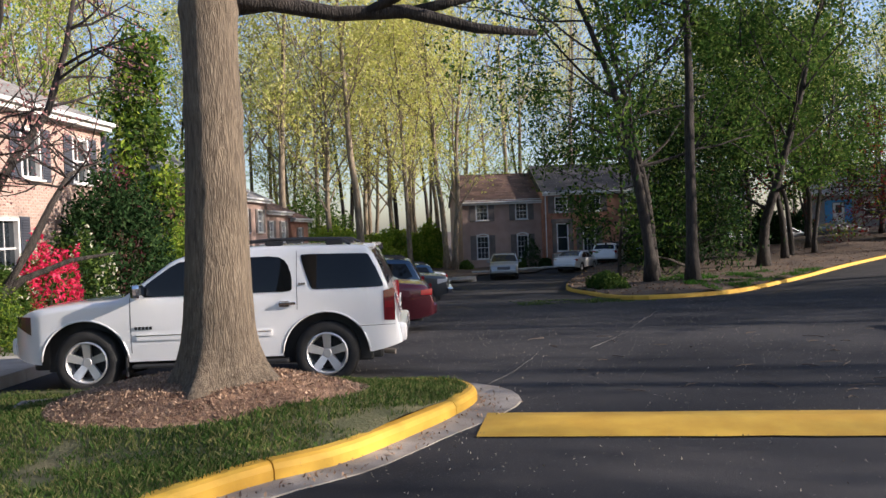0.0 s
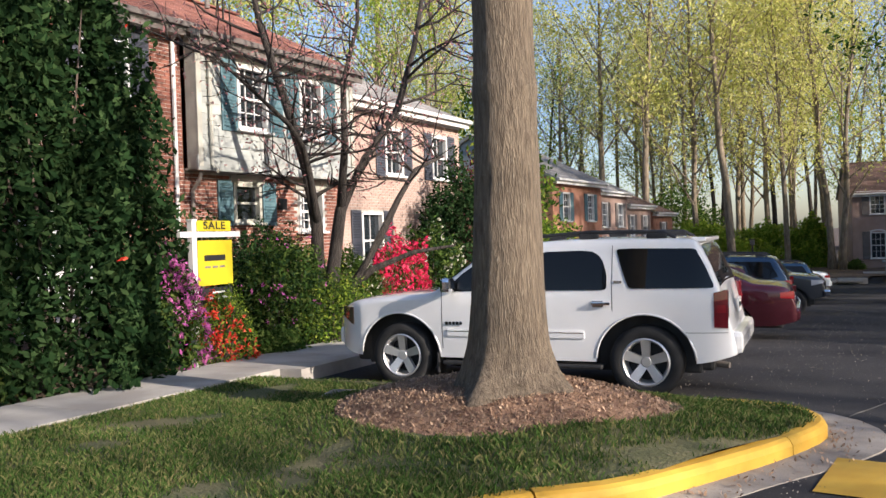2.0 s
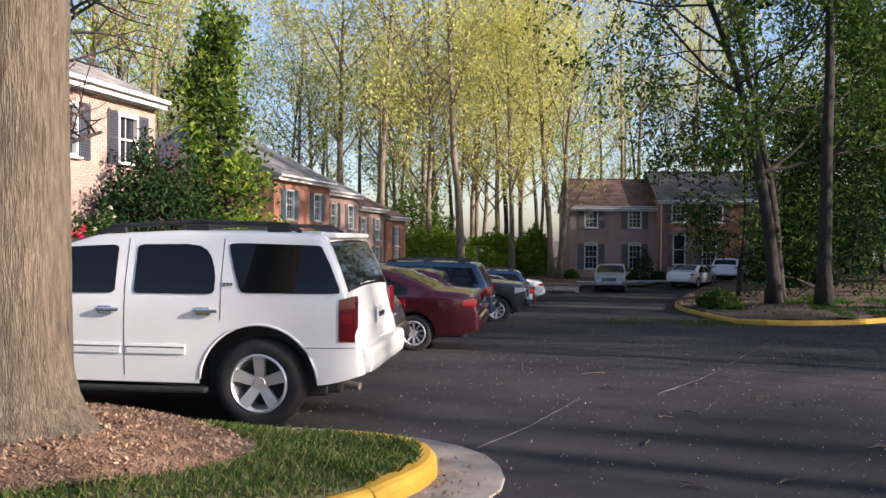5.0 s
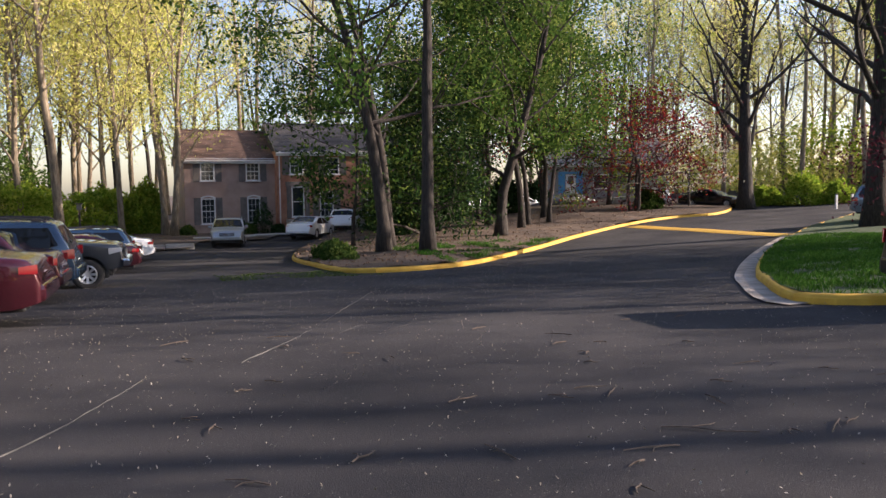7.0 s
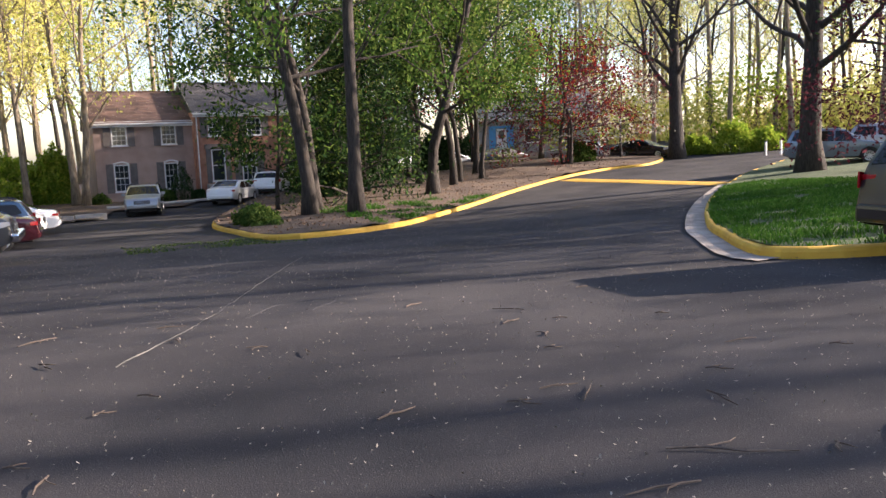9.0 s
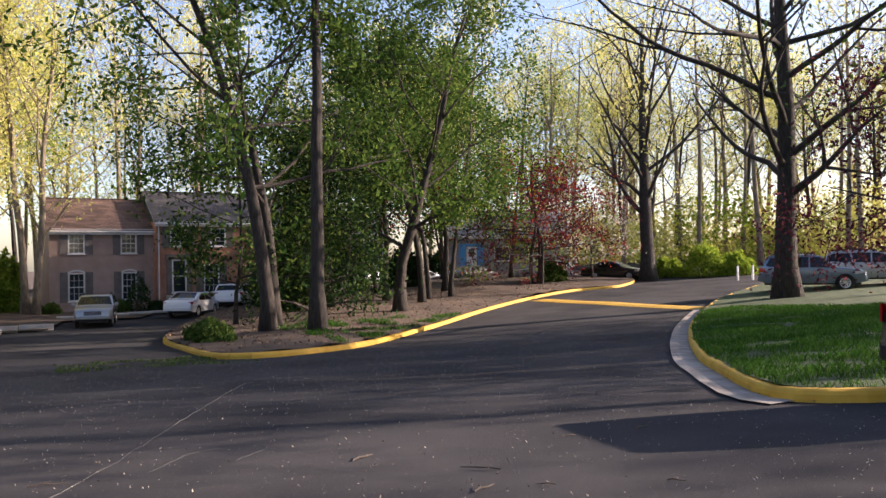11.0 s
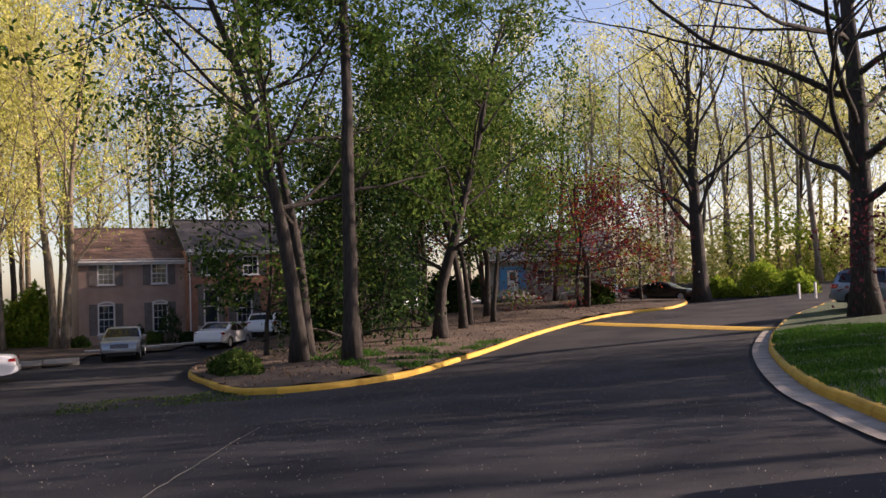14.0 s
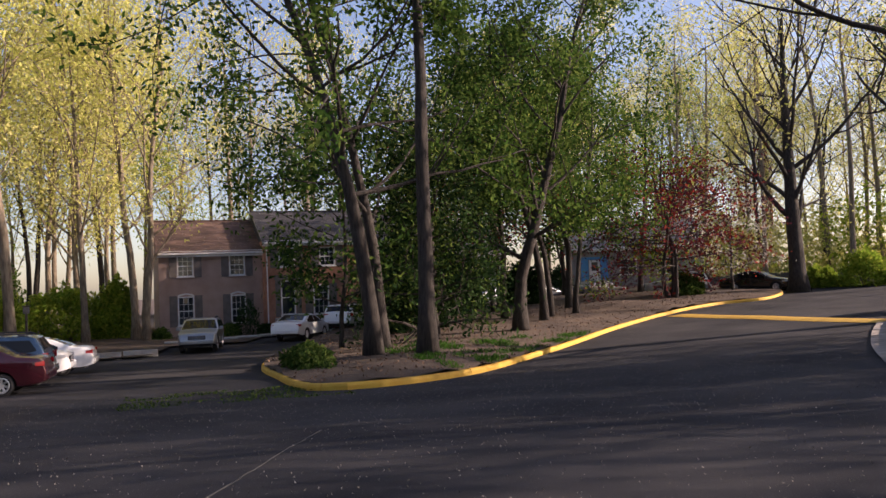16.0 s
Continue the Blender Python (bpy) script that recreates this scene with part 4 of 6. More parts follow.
        key = (round(w, 2), mat)
        if key not in SLAT:
            SLAT[key] = mesh_of("slat", boxed((0, 0, 0), (w - 0.1, 0.018, 0.042), 0.004), M[mat])
        n = int(hgt / 0.07)
        for k in range(n):
            zz = z + 0.06 + (hgt - 0.12) * (k + 0.5) / n
            if abs(zz - z - hgt / 2) > 0.05:
                o = new("slat", SLAT[key])
                o.parent = ob
                o.matrix_local = pose(x + w / 2, face - 0.05, zz, 25, 0, 0)
    return ob


def wall_cells(W, z0, z1, holes, y0, thick=0.25, x0=0.0):
    """A wall with openings through it; holes rows are (x, z, w, h)."""
    xs = sorted({x0, x0 + W} | {v for hx, hz, hw, hh in holes for v in (hx, hx + hw)})
    zs = sorted({z0, z1} | {v for hx, hz, hw, hh in holes for v in (hz, hz + hh) if z0 < v < z1})
    bm = bmesh.new()
    for a, b in zip(xs, xs[1:]):
        for c, d in zip(zs, zs[1:]):
            mx, mz = (a + b) / 2, (c + d) / 2
            if any(hx < mx < hx + hw and hz < mz < hz + hh for hx, hz, hw, hh in holes):
                continue
            box(bm, (mx, y0 + thick / 2, mz), (b - a, thick, d - c))
    bmesh.ops.remove_doubles(bm, verts=bm.verts, dist=1e-4)
    return bm


BRICK_ME = {}


def bricks(parent, W, z0, z1, holes, y0, mat, single=None, x0=0.0, singles_mat=None):
    """Courses of bricks 8 mm proud of the mortar. single: (x0, x1, z0, z1) of the bricks that are objects of their own."""
    verts, faces = [], []
    rng = random.Random(5)
    z, row, made = z0, 0, 0
    L, H = 0.203, 0.064
    while z + H < z1:
        x = x0 - (0.107 if row % 2 else 0)
        while x < x0 + W:
            a, b = max(x, x0), min(x + L, x0 + W)
            x += 0.2135
            if b - a < 0.05 or any(a < hx + hw and b > hx and z < hz + hh and z + H > hz for hx, hz, hw, hh in holes):
                continue
            out = y0 - 0.008 - rng.random() * 0.004
            full = abs(b - a - L) < 1e-6
            if single and full and single[0] < a < single[1] and single[2] < z < single[3] and made < 290:
                if "me" not in BRICK_ME:
                    BRICK_ME["me"] = mesh_of("brick", boxed((0, 0, 0), (L, 0.024, H), 0.003), M["brick1"])
                o = new("brick", BRICK_ME["me"])
                o.parent = parent
                o.location = (a + L / 2, out + 0.012, z + H / 2)
                made += 1
                continue
            i = len(verts)
            for yy, g in ((out, 0.004), (y0 + 0.004, 0)):
                verts += [(a + g, yy, z + g), (b - g, yy, z + g), (b - g, yy, z + H - g), (a + g, yy, z + H - g)]
            faces += [(i, i + 1, i + 2, i + 3), (i + 4, i + 5, i + 1, i), (i + 5, i + 6, i + 2, i + 1), (i + 6, i + 7, i + 3, i + 2), (i + 7, i + 4, i, i + 3)]
        z += 0.0745
        row += 1
    return data_part("bricks", verts, faces, mat, parent, kind="stuff")


def roof(parent, W, D, eave, ridge, mat, over=0.35, x0=0.0, course=0.18, fine=True, front=0.0, gutter="trim"):
    """A gable roof with its ridge along the facade, shingle courses on both slopes."""
    half = D / 2 + over
    slope = math.atan2(ridge - eave, D / 2)
    run = half / math.cos(slope)
    r = new("roof")
    r.parent = parent
    bm = bmesh.new()
    zE = eave - over * math.tan(slope)
    for s in (-1, 1):
        vv = []
        for dz in (0, -0.12):
            for x in (x0 - 0.12, x0 + W + 0.12):
                for t in (0, 1):
                    vv.append(bm.verts.new((x, front + D / 2 + s * half * (1 - t), zE + (ridge - zE) * t + dz)))
        for q in ((0, 2, 3, 1), (4, 5, 7, 6), (0, 1, 5, 4), (2, 6, 7, 3), (0, 4, 6, 2), (1, 3, 7, 5)):
            bm.faces.new([vv[i] for i in q])
    bmesh.ops.recalc_face_normals(bm, faces=bm.faces)
    part("roof_deck", bm, M["ttrim"], r)
    verts, faces = [], []
    rng = random.Random(int(W * 100))
    n = int(run / course)
    tabw = 0.32 if fine else 0.9
    for s in (-1, 1):
        for k in range(n):
            x = x0 - 0.14 - rng.random() * tabw
            while x < x0 + W + 0.14:
                a, b = max(x, x0 - 0.14), min(x + tabw - 0.008, x0 + W + 0.14)
                x += tabw
                if b - a < 0.03:
                    continue
                i = len(verts)
                lift = 0.018 + rng.random() * 0.006
                for t, hh in ((k / n, lift), ((k + 1.15) / n, 0.006)):
                    t = min(t, 1.0)
                    y = front + D / 2 + s * half * (1 - t)
                    zz = zE + (ridge - zE) * t
                    verts += [(a, y, zz + hh), (b, y, zz + hh)]
                verts += [(a, front + D / 2 + s * half * (1 - k / n), zE + (ridge - zE) * k / n), (b, front + D / 2 + s * half * (1 - k / n), zE + (ridge - zE) * k / n)]
                faces += [(i, i + 1, i + 3, i + 2), (i + 4, i + 5, i + 1, i)]
    data_part("shingles", verts, faces, mat, r, kind="stuff")
    part("ridge_cap", boxed((x0 + W / 2, front + D / 2, ridge + 0.03), (W + 0.28, 0.26, 0.05), 0.015), mat, r)
    g = bmesh.new()
    box(g, (x0 + W / 2, front - over - 0.05, zE - 0.03), (W + 0.24, 0.11, 0.11), 0.02)
    box(g, (x0 + W / 2, front - over + 0.04, zE - 0.14), (W + 0.2, 0.04, 0.16))
    part("gutter", g, M[gutter], r)
    part("soffit", boxed((x0 + W / 2, front - over / 2 + 0.03, zE - 0.17), (W + 0.2, over, 0.03)), M["ttrim"] if gutter != "trim" else M["trim"], r)
    return r


def downspout(parent, x, z0, z1, mat, y=-0.06):
    bm = bmesh.new()
    tube_into(bm, [(x, y - 0.25, z1 + 0.02), (x, y - 0.2, z1 - 0.12), (x, y, z1 - 0.34), (x, y, z0 + 0.15), (x, y - 0.15, z0)], [0.04] * 5, 8)
    for zz in (z0 + 1, (z0 + z1) / 2, z1 - 0.8):
        box(bm, (x, y, zz), (0.12, 0.09, 0.03))
    return part("downspout", bm, mat, parent, smooth=False)


def shell_walls(parent, W, D, z1, mat, ridge=None, gable=None, gmat=None, x0=0.0, thick=0.25, front=0.0, end_boards=False):
    """Side and back walls with gable ends."""
    part("back_wall", boxed((x0 + W / 2, front + D - thick / 2, z1 / 2), (W, thick, z1)), mat, parent)
    for x in (x0 + thick / 2, x0 + W - thick / 2):
        bm = bmesh.new()
        box(bm, (x, front + D / 2, z1 / 2), (thick, D - 2 * thick - 0.004, z1))
        part("side_wall", bm, mat, parent)
        if ridge:
            bm = bmesh.new()
            tri = [(front + 0.02, z1), (front + D - 0.02, z1), (front + D / 2, ridge - 0.1)]
            a = [bm.verts.new((x - thick / 2 + 0.002, y, z)) for y, z in tri]
            b = [bm.verts.new((x + thick / 2 - 0.002, y, z)) for y, z in tri]
            bm.faces.new(a)
            bm.faces.new(b[::-1])
            for k in range(3):
                bm.faces.new((a[k], a[(k + 1) % 3], b[(k + 1) % 3], b[k]))
            bmesh.ops.recalc_face_normals(bm, faces=bm.faces)
            part("gable", bm, gmat or mat, parent)


def boards(parent, W, z0, z1, holes, y0, mat, pitch=0.2, x0=0.0):
    """Lapped siding: each board a wedge of its own, cut round the openings."""
    z = z0
    while z < z1 - 0.02:
        hgt = min(pitch, z1 - z)
        cuts = sorted([(hx, hx + hw) for hx, hz, hw, hh in holes if hz < z + hgt - 0.02 and hz + hh > z + 0.02])
        a = x0
        runs = []
        for c, d in cuts:
            if c > a:
                runs.append((a, c))
            a = max(a, d)
        if a < x0 + W:
            runs.append((a, x0 + W))
        for a, b in runs:
            bm = bmesh.new()
            v = [bm.verts.new(p) for x in (a, b) for p in ((x, y0 - 0.022, z), (x, y0 - 0.006, z + hgt), (x, y0 + 0.01, z + hgt), (x, y0 + 0.01, z))]
            for q in ((0, 4, 5, 1), (1, 5, 6, 2), (2, 6, 7, 3), (3, 7, 4, 0), (0, 1, 2, 3), (7, 6, 5, 4)):
                bm.faces.new([v[i] for i in q])
            bmesh.ops.recalc_face_normals(bm, faces=bm.faces)
            part("board", bm, mat, parent)
        z += pitch


ROW = 84.3


def row_pose(y, z, dx=0.0):
    return pose(-7.05 + 0.1 * (y - 12.4) + dx, y, z, 0, 0, ROW)


# red brick end house
Z0 = 0.3
ha = thing("town_house", row_pose(4.6, Z0), "red brick town house with dark shutters and a white downspout", "house", "terrace of town houses")
WA = 7.95
holes = [(5.75, 4.2, 1.0, 1.32), (1.4, 4.2, 1.0, 1.32), (1.4, 1.2, 1.2, 1.5), (4.6, 0.15, 1.1, 2.2)]
fw_a = part("front_wall", wall_cells(WA, 0, 5.75, holes, 0), M["mortar"], ha)
bricks(fw_a, WA, 0, 5.72, holes, 0, M["brick"], single=(6.75, 7.9, 1.9, 5.0))
shell_walls(ha, WA, 8, 5.75, M["brick"], 8.2)
for hx, hz, hw, hh in holes[:3]:
    window(ha, hx, hz, hw, hh, 4, 4)
for hx in (5.75, 1.4):
    shutter(ha, hx + 1.02, 4.15, 0.42, 1.4, "dshutter", slats=True)
    shutter(ha, hx - 0.44, 4.15, 0.42, 1.4, "dshutter", slats=True)
dr = part("door", boxed((5.15, 0.1, 1.24), (1.04, 0.07, 2.16), 0.006), M["trim"], ha, "white panelled front door")
part("door_knob", boxed((5.55, 0.05, 1.15), (0.06, 0.06, 0.06), 0.02), M["chrome"], dr)
part("door_casing", boxed((4.55, -0.03, 1.25), (0.14, 0.1, 2.3), 0.01), M["trim"], ha)
part("door_casing", boxed((5.78, -0.03, 1.25), (0.14, 0.1, 2.3), 0.01), M["trim"], ha)
roof(ha, WA, 8, 5.85, 8.2, M["rshingle"], gutter="gshutter")
part("frieze", boxed((WA / 2, -0.03, 5.6), (WA, 0.07, 0.26), 0.01), M["trim"], ha)
downspout(ha, 7.72, 0.1, 5.7, M["trim"], -0.07)

# pale green sided house with an overhanging upper floor
hb = thing("town_house", row_pose(12.5, Z0), "town house with a pale green sided upper floor over red brick", "house", "terrace of town houses")
WB = 4.98
low = [(1.3, 1.95, 0.82, 0.82), (3.35, 1.75, 0.9, 0.92)]
fw_b = part("front_wall", wall_cells(WB, 0, 2.95, low, 0), M["mortar"], hb)
bricks(fw_b, WB, 0, 2.93, low, 0, M["brick"])
OV = -0.38
up = [(1.1, 3.8, 0.9, 1.3), (3.02, 3.8, 0.82, 1.3)]
part("overhang_wall", wall_cells(WB, 2.95, 5.55, up, OV), M["ttrim"], hb)
boards(hb, WB, 3.2, 5.5, up, OV, M["siding"], 0.205)
part("skirt_board", boxed((WB / 2, OV - 0.015, 3.07), (WB + 0.04, 0.06, 0.28), 0.008), M["siding"], hb)
part("corner_board", boxed((0.06, OV - 0.02, 4.25), (0.12, 0.06, 2.5), 0.006), M["ttrim"], hb)
part("corner_board", boxed((WB - 0.06, OV - 0.02, 4.25), (0.12, 0.06, 2.5), 0.006), M["ttrim"], hb)
part("overhang_soffit", boxed((WB / 2, -0.19, 2.965), (WB, 0.38, 0.03)), M["ttrim"], hb)
shell_walls(hb, WB, 7.4, 5.55, M["brick"], 7.35)
for hx, hz, hw, hh in up:
    window(hb, hx, hz, hw, hh, 3, 4, face=OV)
    shutter(hb, hx - 0.45, hz - 0.06, 0.42, hh + 0.1, "shutter", OV, slats=True)
    shutter(hb, hx + hw + 0.03, hz - 0.06, 0.42, hh + 0.1, "shutter", OV, slats=True)
for hx, hz, hw, hh in low[:1]:
    window(hb, hx, hz, hw, hh, 1, 2, "ttrim")
    shutter(hb, hx - 0.45, hz - 0.06, 0.42, hh + 0.1, "shutter", slats=True)
    shutter(hb, hx + hw + 0.03, hz - 0.06, 0.42, hh + 0.1, "shutter", slats=True)
window(hb, *low[1], 4, 4, "trim")
part("lintel_panel", boxed((1.71, -0.03, 2.85), (1.0, 0.06, 0.16), 0.006), M["ttrim"], hb)
part("lintel_panel", boxed((3.8, -0.03, 2.79), (1.15, 0.06, 0.2), 0.006), M["ttrim"], hb)
lamp = part("wall_lantern", boxed((2.7, -0.1, 2.35), (0.16, 0.14, 0.24), 0.02), M["ink"], hb)
part("lantern_bracket", boxed((2.7, -0.02, 2.47), (0.06, 0.1, 0.04), 0.005), M["ink"], lamp)
roof(hb, WB, 7.4, 5.62, 7.5, M["rshingle"], 0.3, front=OV, gutter="gshutter")
downspout(hb, 0.32, 2.9, 5.5, M["ttrim"], OV - 0.07)
downspout(hb, 0.16, 0.1, 2.9, M["iron"], -0.07)
for px, py in ((0.6, 1.6), (2.6, 2.2)):
    bm = bmesh.new()
    zz = 5.62 + (py + 0.3) * 0.508
    tube_into(bm, [(px, py + OV, zz), (px, py + OV, zz + 0.42)], [0.06, 0.06], 10)
    tube_into(bm, [(px, py + OV, zz + 0.4), (px, py + OV, zz + 0.52)], [0.1, 0.09], 10)
    part("vent_pipe", bm, M["iron"], hb)

# painted brick house
hc = thing("town_house", row_pose(17.55, 0.15, -0.35), "pale painted brick town house with a grey shingle roof", "house", "terrace of town houses")
WC = 6.6
holes = [(2.4, 3.4, 0.9, 1.3), (4.9, 3.4, 0.9, 1.3), (1.2, 0.9, 1.0, 1.5), (4.2, 0.1, 1.0, 2.1)]
fw_c = part("front_wall", wall_cells(WC, 0, 5.3, holes, 0), M["mortar"], hc)
bricks(fw_c, WC, 0, 5.28, holes, 0, M["pbrick"])
shell_walls(hc, WC, 8, 5.3, M["pbrick"], 7.2)
for k, (hx, hz, hw, hh) in enumerate(holes[:3]):
    window(hc, hx, hz, hw, hh, 2, 2)
    shutter(hc, hx - 0.45, hz - 0.04, 0.42, hh + 0.08, "dshutter", slats=True)
    shutter(hc, hx + hw + 0.03, hz - 0.04, 0.42, hh + 0.08, "dshutter", slats=True)
part("door", boxed((4.7, 0.1, 1.15), (0.95, 0.07, 2.1), 0.006), M["dshutter"], hc)
part("frieze", boxed((WC / 2, -0.03, 5.15), (WC, 0.07, 0.28), 0.01), M["trim"], hc)
roof(hc, WC, 8, 5.4, 7.2, M["gshingle"], 0.35)


def plain_house(y, z, W, eave, ridge, wall, rmat, label, dx=0.0, D=8.0, sh_mat="gshutter", m=None, cols=3, gm=None, door_at=None):
    """Farther town house: painted wall, upper and lower windows with shutters."""
    t = thing("town_house", m or row_pose(y, z, dx), label, "house", "terrace of town houses" if not m else "houses beyond the street")
    n = max(1, int(W / 2.4))
    holes = []
    for k in range(n):
        cx = W * (k + 0.5) / n
        holes.append((cx - 0.45, eave - 2.0, 0.9, 1.3))
        if k != door_at:
            holes.append((cx - 0.45, 0.75, 0.9, 1.6))
    part("front_wall", wall_cells(W, 0, eave - 0.05, holes, 0), wall, t)
    shell_walls(t, W, D, eave - 0.05, wall, ridge, gmat=gm)
    for hx, hz, hw, hh in holes:
        window(t, hx, hz, hw, hh, cols, 4)
        shutter(t, hx - 0.42, hz, 0.4, hh, sh_mat)
        shutter(t, hx + hw + 0.02, hz, 0.4, hh, sh_mat)
    if door_at is not None:
        part("door", boxed((W * (door_at + 0.5) / n, -0.02, 1.1), (0.95, 0.08, 2.1), 0.006), M["trim"], t)
    part("frieze", boxed((W / 2, -0.03, eave - 0.17), (W, 0.07, 0.24), 0.01), M["trim"], t)
    roof(t, W, D, eave, ridge, rmat, 0.3, fine=False, course=0.3)
    return t


h4 = plain_house(35.2, -0.55, 6.4, 4.95, 7.0, M["obrick"], M["gshingle"], "light brick town house with a blue-grey gable end", dx=-1.75, sh_mat="shutter", gm=M["gsiding"])
plain_house(41.8, -0.9, 5.2, 5.0, 6.9, M["pbrick"], M["gshingle"], "painted brick town house stepped below its neighbour", dx=-2.1)
plain_house(47.2, -1.2, 5.2, 4.7, 6.6, M["pbrick"], M["shingle"], "town house with a brown roof farther down the terrace", dx=-2.3)
plain_house(52.5, -1.4, 4.6, 4.5, 6.3, M["obrick"], M["shingle"], "brick end house of the terrace", dx=-2.2)

# the far pair of houses
fl = thing("town_house", pose(6.2, 62.1, -1.3, 0, 0, 4), "pink painted brick house with grey-brown shutters and a brown roof", "house", "houses beyond the street")
FW, FE = 6.1, 5.3
holes = [(1.05, 3.75, 0.95, 1.3), (4.1, 3.75, 0.95, 1.3), (1.05, 0.82, 0.95, 1.75), (4.15, 0.82, 0.9, 1.75)]
part("front_wall", wall_cells(FW, 0, FE, holes, 0), M["pbrick"], fl)
shell_walls(fl, FW, 9, FE, M["pbrick"], 7.6)
for i, (hx, hz, hw, hh) in enumerate(holes):
    window(fl, hx, hz, hw, hh, 3, 4, face=0)
    shutter(fl, hx - 0.47, hz - 0.05, 0.43, hh + 0.1, "gshutter")
    shutter(fl, hx + hw + 0.04, hz - 0.05, 0.43, hh + 0.1, "gshutter")
    if i > 1:
        bm = bmesh.new()
        tube_into(bm, [(hx + hw * t, -0.02, hz + hh + 0.03 + 0.12 * math.sin(math.pi * t)) for t in spaced(0, 1, 0.125)], [0.05] * 9, 6)
        part("arched_head", bm, M["trim"], fl)
part("frieze", boxed((FW / 2, -0.04, FE - 0.14), (FW, 0.1, 0.28), 0.01), M["trim"], fl)
roof(fl, FW, 9, FE, 7.5, M["shingle"], 0.3, course=0.25, fine=False)
fr = thing("town_house", pose(12.35, 61.6, -1.3, 0, 0, 4), "orange brick house with a white storm door and a dark roof", "house", "houses beyond the street")
FW2, FE2 = 9.6, 5.8
holes = [(0.85, 4.15, 1.0, 1.2), (3.4, 4.15, 1.0, 1.2), (6.4, 4.15, 1.0, 1.2), (0.95, 1.2, 0.9, 2.12), (2.95, 1.15, 1.0, 1.85), (6.4, 1.15, 1.0, 1.85)]
part("front_wall", wall_cells(FW2, 0, FE2, holes, 0), M["obrick"], fr)
shell_walls(fr, FW2, 9, FE2, M["obrick"], 8.1, gmat=M["dshingle"])
for hx, hz, hw, hh in holes[:3] + holes[4:]:
    window(fr, hx, hz, hw, hh, 3, 4)
    shutter(fr, hx - 0.5, hz - 0.05, 0.46, hh + 0.1, "gshutter")
    shutter(fr, hx + hw + 0.04, hz - 0.05, 0.46, hh + 0.1, "gshutter")
window(fr, *holes[3], 1, 2, name="storm_door")
part("door_surround", boxed((0.76, -0.04, 2.35), (0.3, 0.1, 2.5), 0.01), M["gshutter"], fr)
part("door_surround", boxed((2.05, -0.04, 2.35), (0.3, 0.1, 2.5), 0.01), M["gshutter"], fr)
part("door_surround", boxed((1.4, -0.05, 3.51), (1.7, 0.14, 0.3), 0.01), M["gshutter"], fr)
for k in range(4):
    part("step", boxed((1.4, -0.3 - 0.28 * k, 1.05 - 0.18 * k - 0.5), (1.7, 0.6, 1.0), 0.01), M["concrete"], fr)
part("frieze", boxed((FW2 / 2, -0.04, FE2 - 0.14), (FW2, 0.1, 0.24), 0.01), M["trim"], fr)
roof(fr, FW2, 9, FE2, 8.0, M["dshingle"], 0.3, course=0.25, fine=False)
downspout(fr, 0.14, 0.2, FE2 - 0.1, M["trim"], -0.07)

# cottage with a blue door, beyond the trees
bl = thing("cottage", pose(38.2, 73.2, -1.0, 0, 0, -24), "grey cottage with a bright blue front door", "house", "houses beyond the street")
holes = [(1.7, 1.9, 0.95, 2.05), (4.2, 2.6, 1.4, 1.3), (7.2, 2.6, 1.3, 1.3)]
part("front_wall", wall_cells(11, 0, 5.0, holes, 0), M["gshingle"], bl)
shell_walls(bl, 11, 8, 5.0, M["gshingle"], 7.2)
d0 = part("door", boxed((2.17, 0.02, 2.92), (0.9, 0.07, 2.0), 0.006), M["trim"], bl, "white glazed front door")
part("door_light", boxed((2.17, -0.03, 3.4), (0.5, 0.02, 0.7), 0.004), M["pane"], d0)
for x in (1.35, 2.95):
    part("side_panel", boxed((x, -0.03, 2.92), (0.6, 0.09, 2.1), 0.01), M["bluedoor"], bl, "bright blue panel beside the door")
part("door_head", boxed((2.17, -0.04, 4.08), (2.2, 0.1, 0.2), 0.01), M["bluedoor"], bl)
window(bl, *holes[1], 2, 2)
window(bl, *holes[2], 2, 2)
for k in range(5):
    part("step", boxed((2.17, -0.4 - 0.3 * k, 1.75 - 0.2 * k - 0.7), (2.2, 0.7, 1.4), 0.01), M["concrete"], bl)
roof(bl, 11, 8, 5.05, 7.3, M["gshingle"], 0.4, course=0.3, fine=False)
bl2 = plain_house(0, 0, 8.5, 5.0, 7.4, M["siding"], M["gshingle"], "pale sided house half hidden by trees", m=pose(25, 78, -1.2, 0, 0, -14))

# tan building far up the street
tb = thing("apartment_building", pose(84.8, 78.7, -1.7, 0, 0, 50), "tan sided building with a low gable far up the street", "building")
part("front_wall", wall_cells(16, 0, 5.3, [(3, 2, 1.1, 1.4), (11, 2, 1.1, 1.4)], 0), M["tan"], tb)
window(tb, 3, 2, 1.1, 1.4, 1, 2)
window(tb, 11, 2, 1.1, 1.4, 1, 2)
shell_walls(tb, 16, 7, 5.3, M["tan"], 6.6)
roof(tb, 16, 7, 5.35, 6.7, M["shingle"], 0.3, course=0.4, fine=False)


# ---- trees and plants ----
def leaf_cloud(centres, per, spread, size, rng, flat=0.0):
    """Small four-cornered leaves scattered round centres."""
    c = np.repeat(np.asarray(centres, dtype=float), per, axis=0)
    n = len(c)
    c = c + rng.normal(0, 1, (n, 3)) * np.asarray(spread)
    u = rng.normal(0, 1, (n, 3))
    u /= np.linalg.norm(u, axis=1)[:, None]
    w = rng.normal(0, 1, (n, 3))
    w[:, 2] += flat
    v = np.cross(u, w)
    v /= np.linalg.norm(v, axis=1)[:, None] + 1e-9
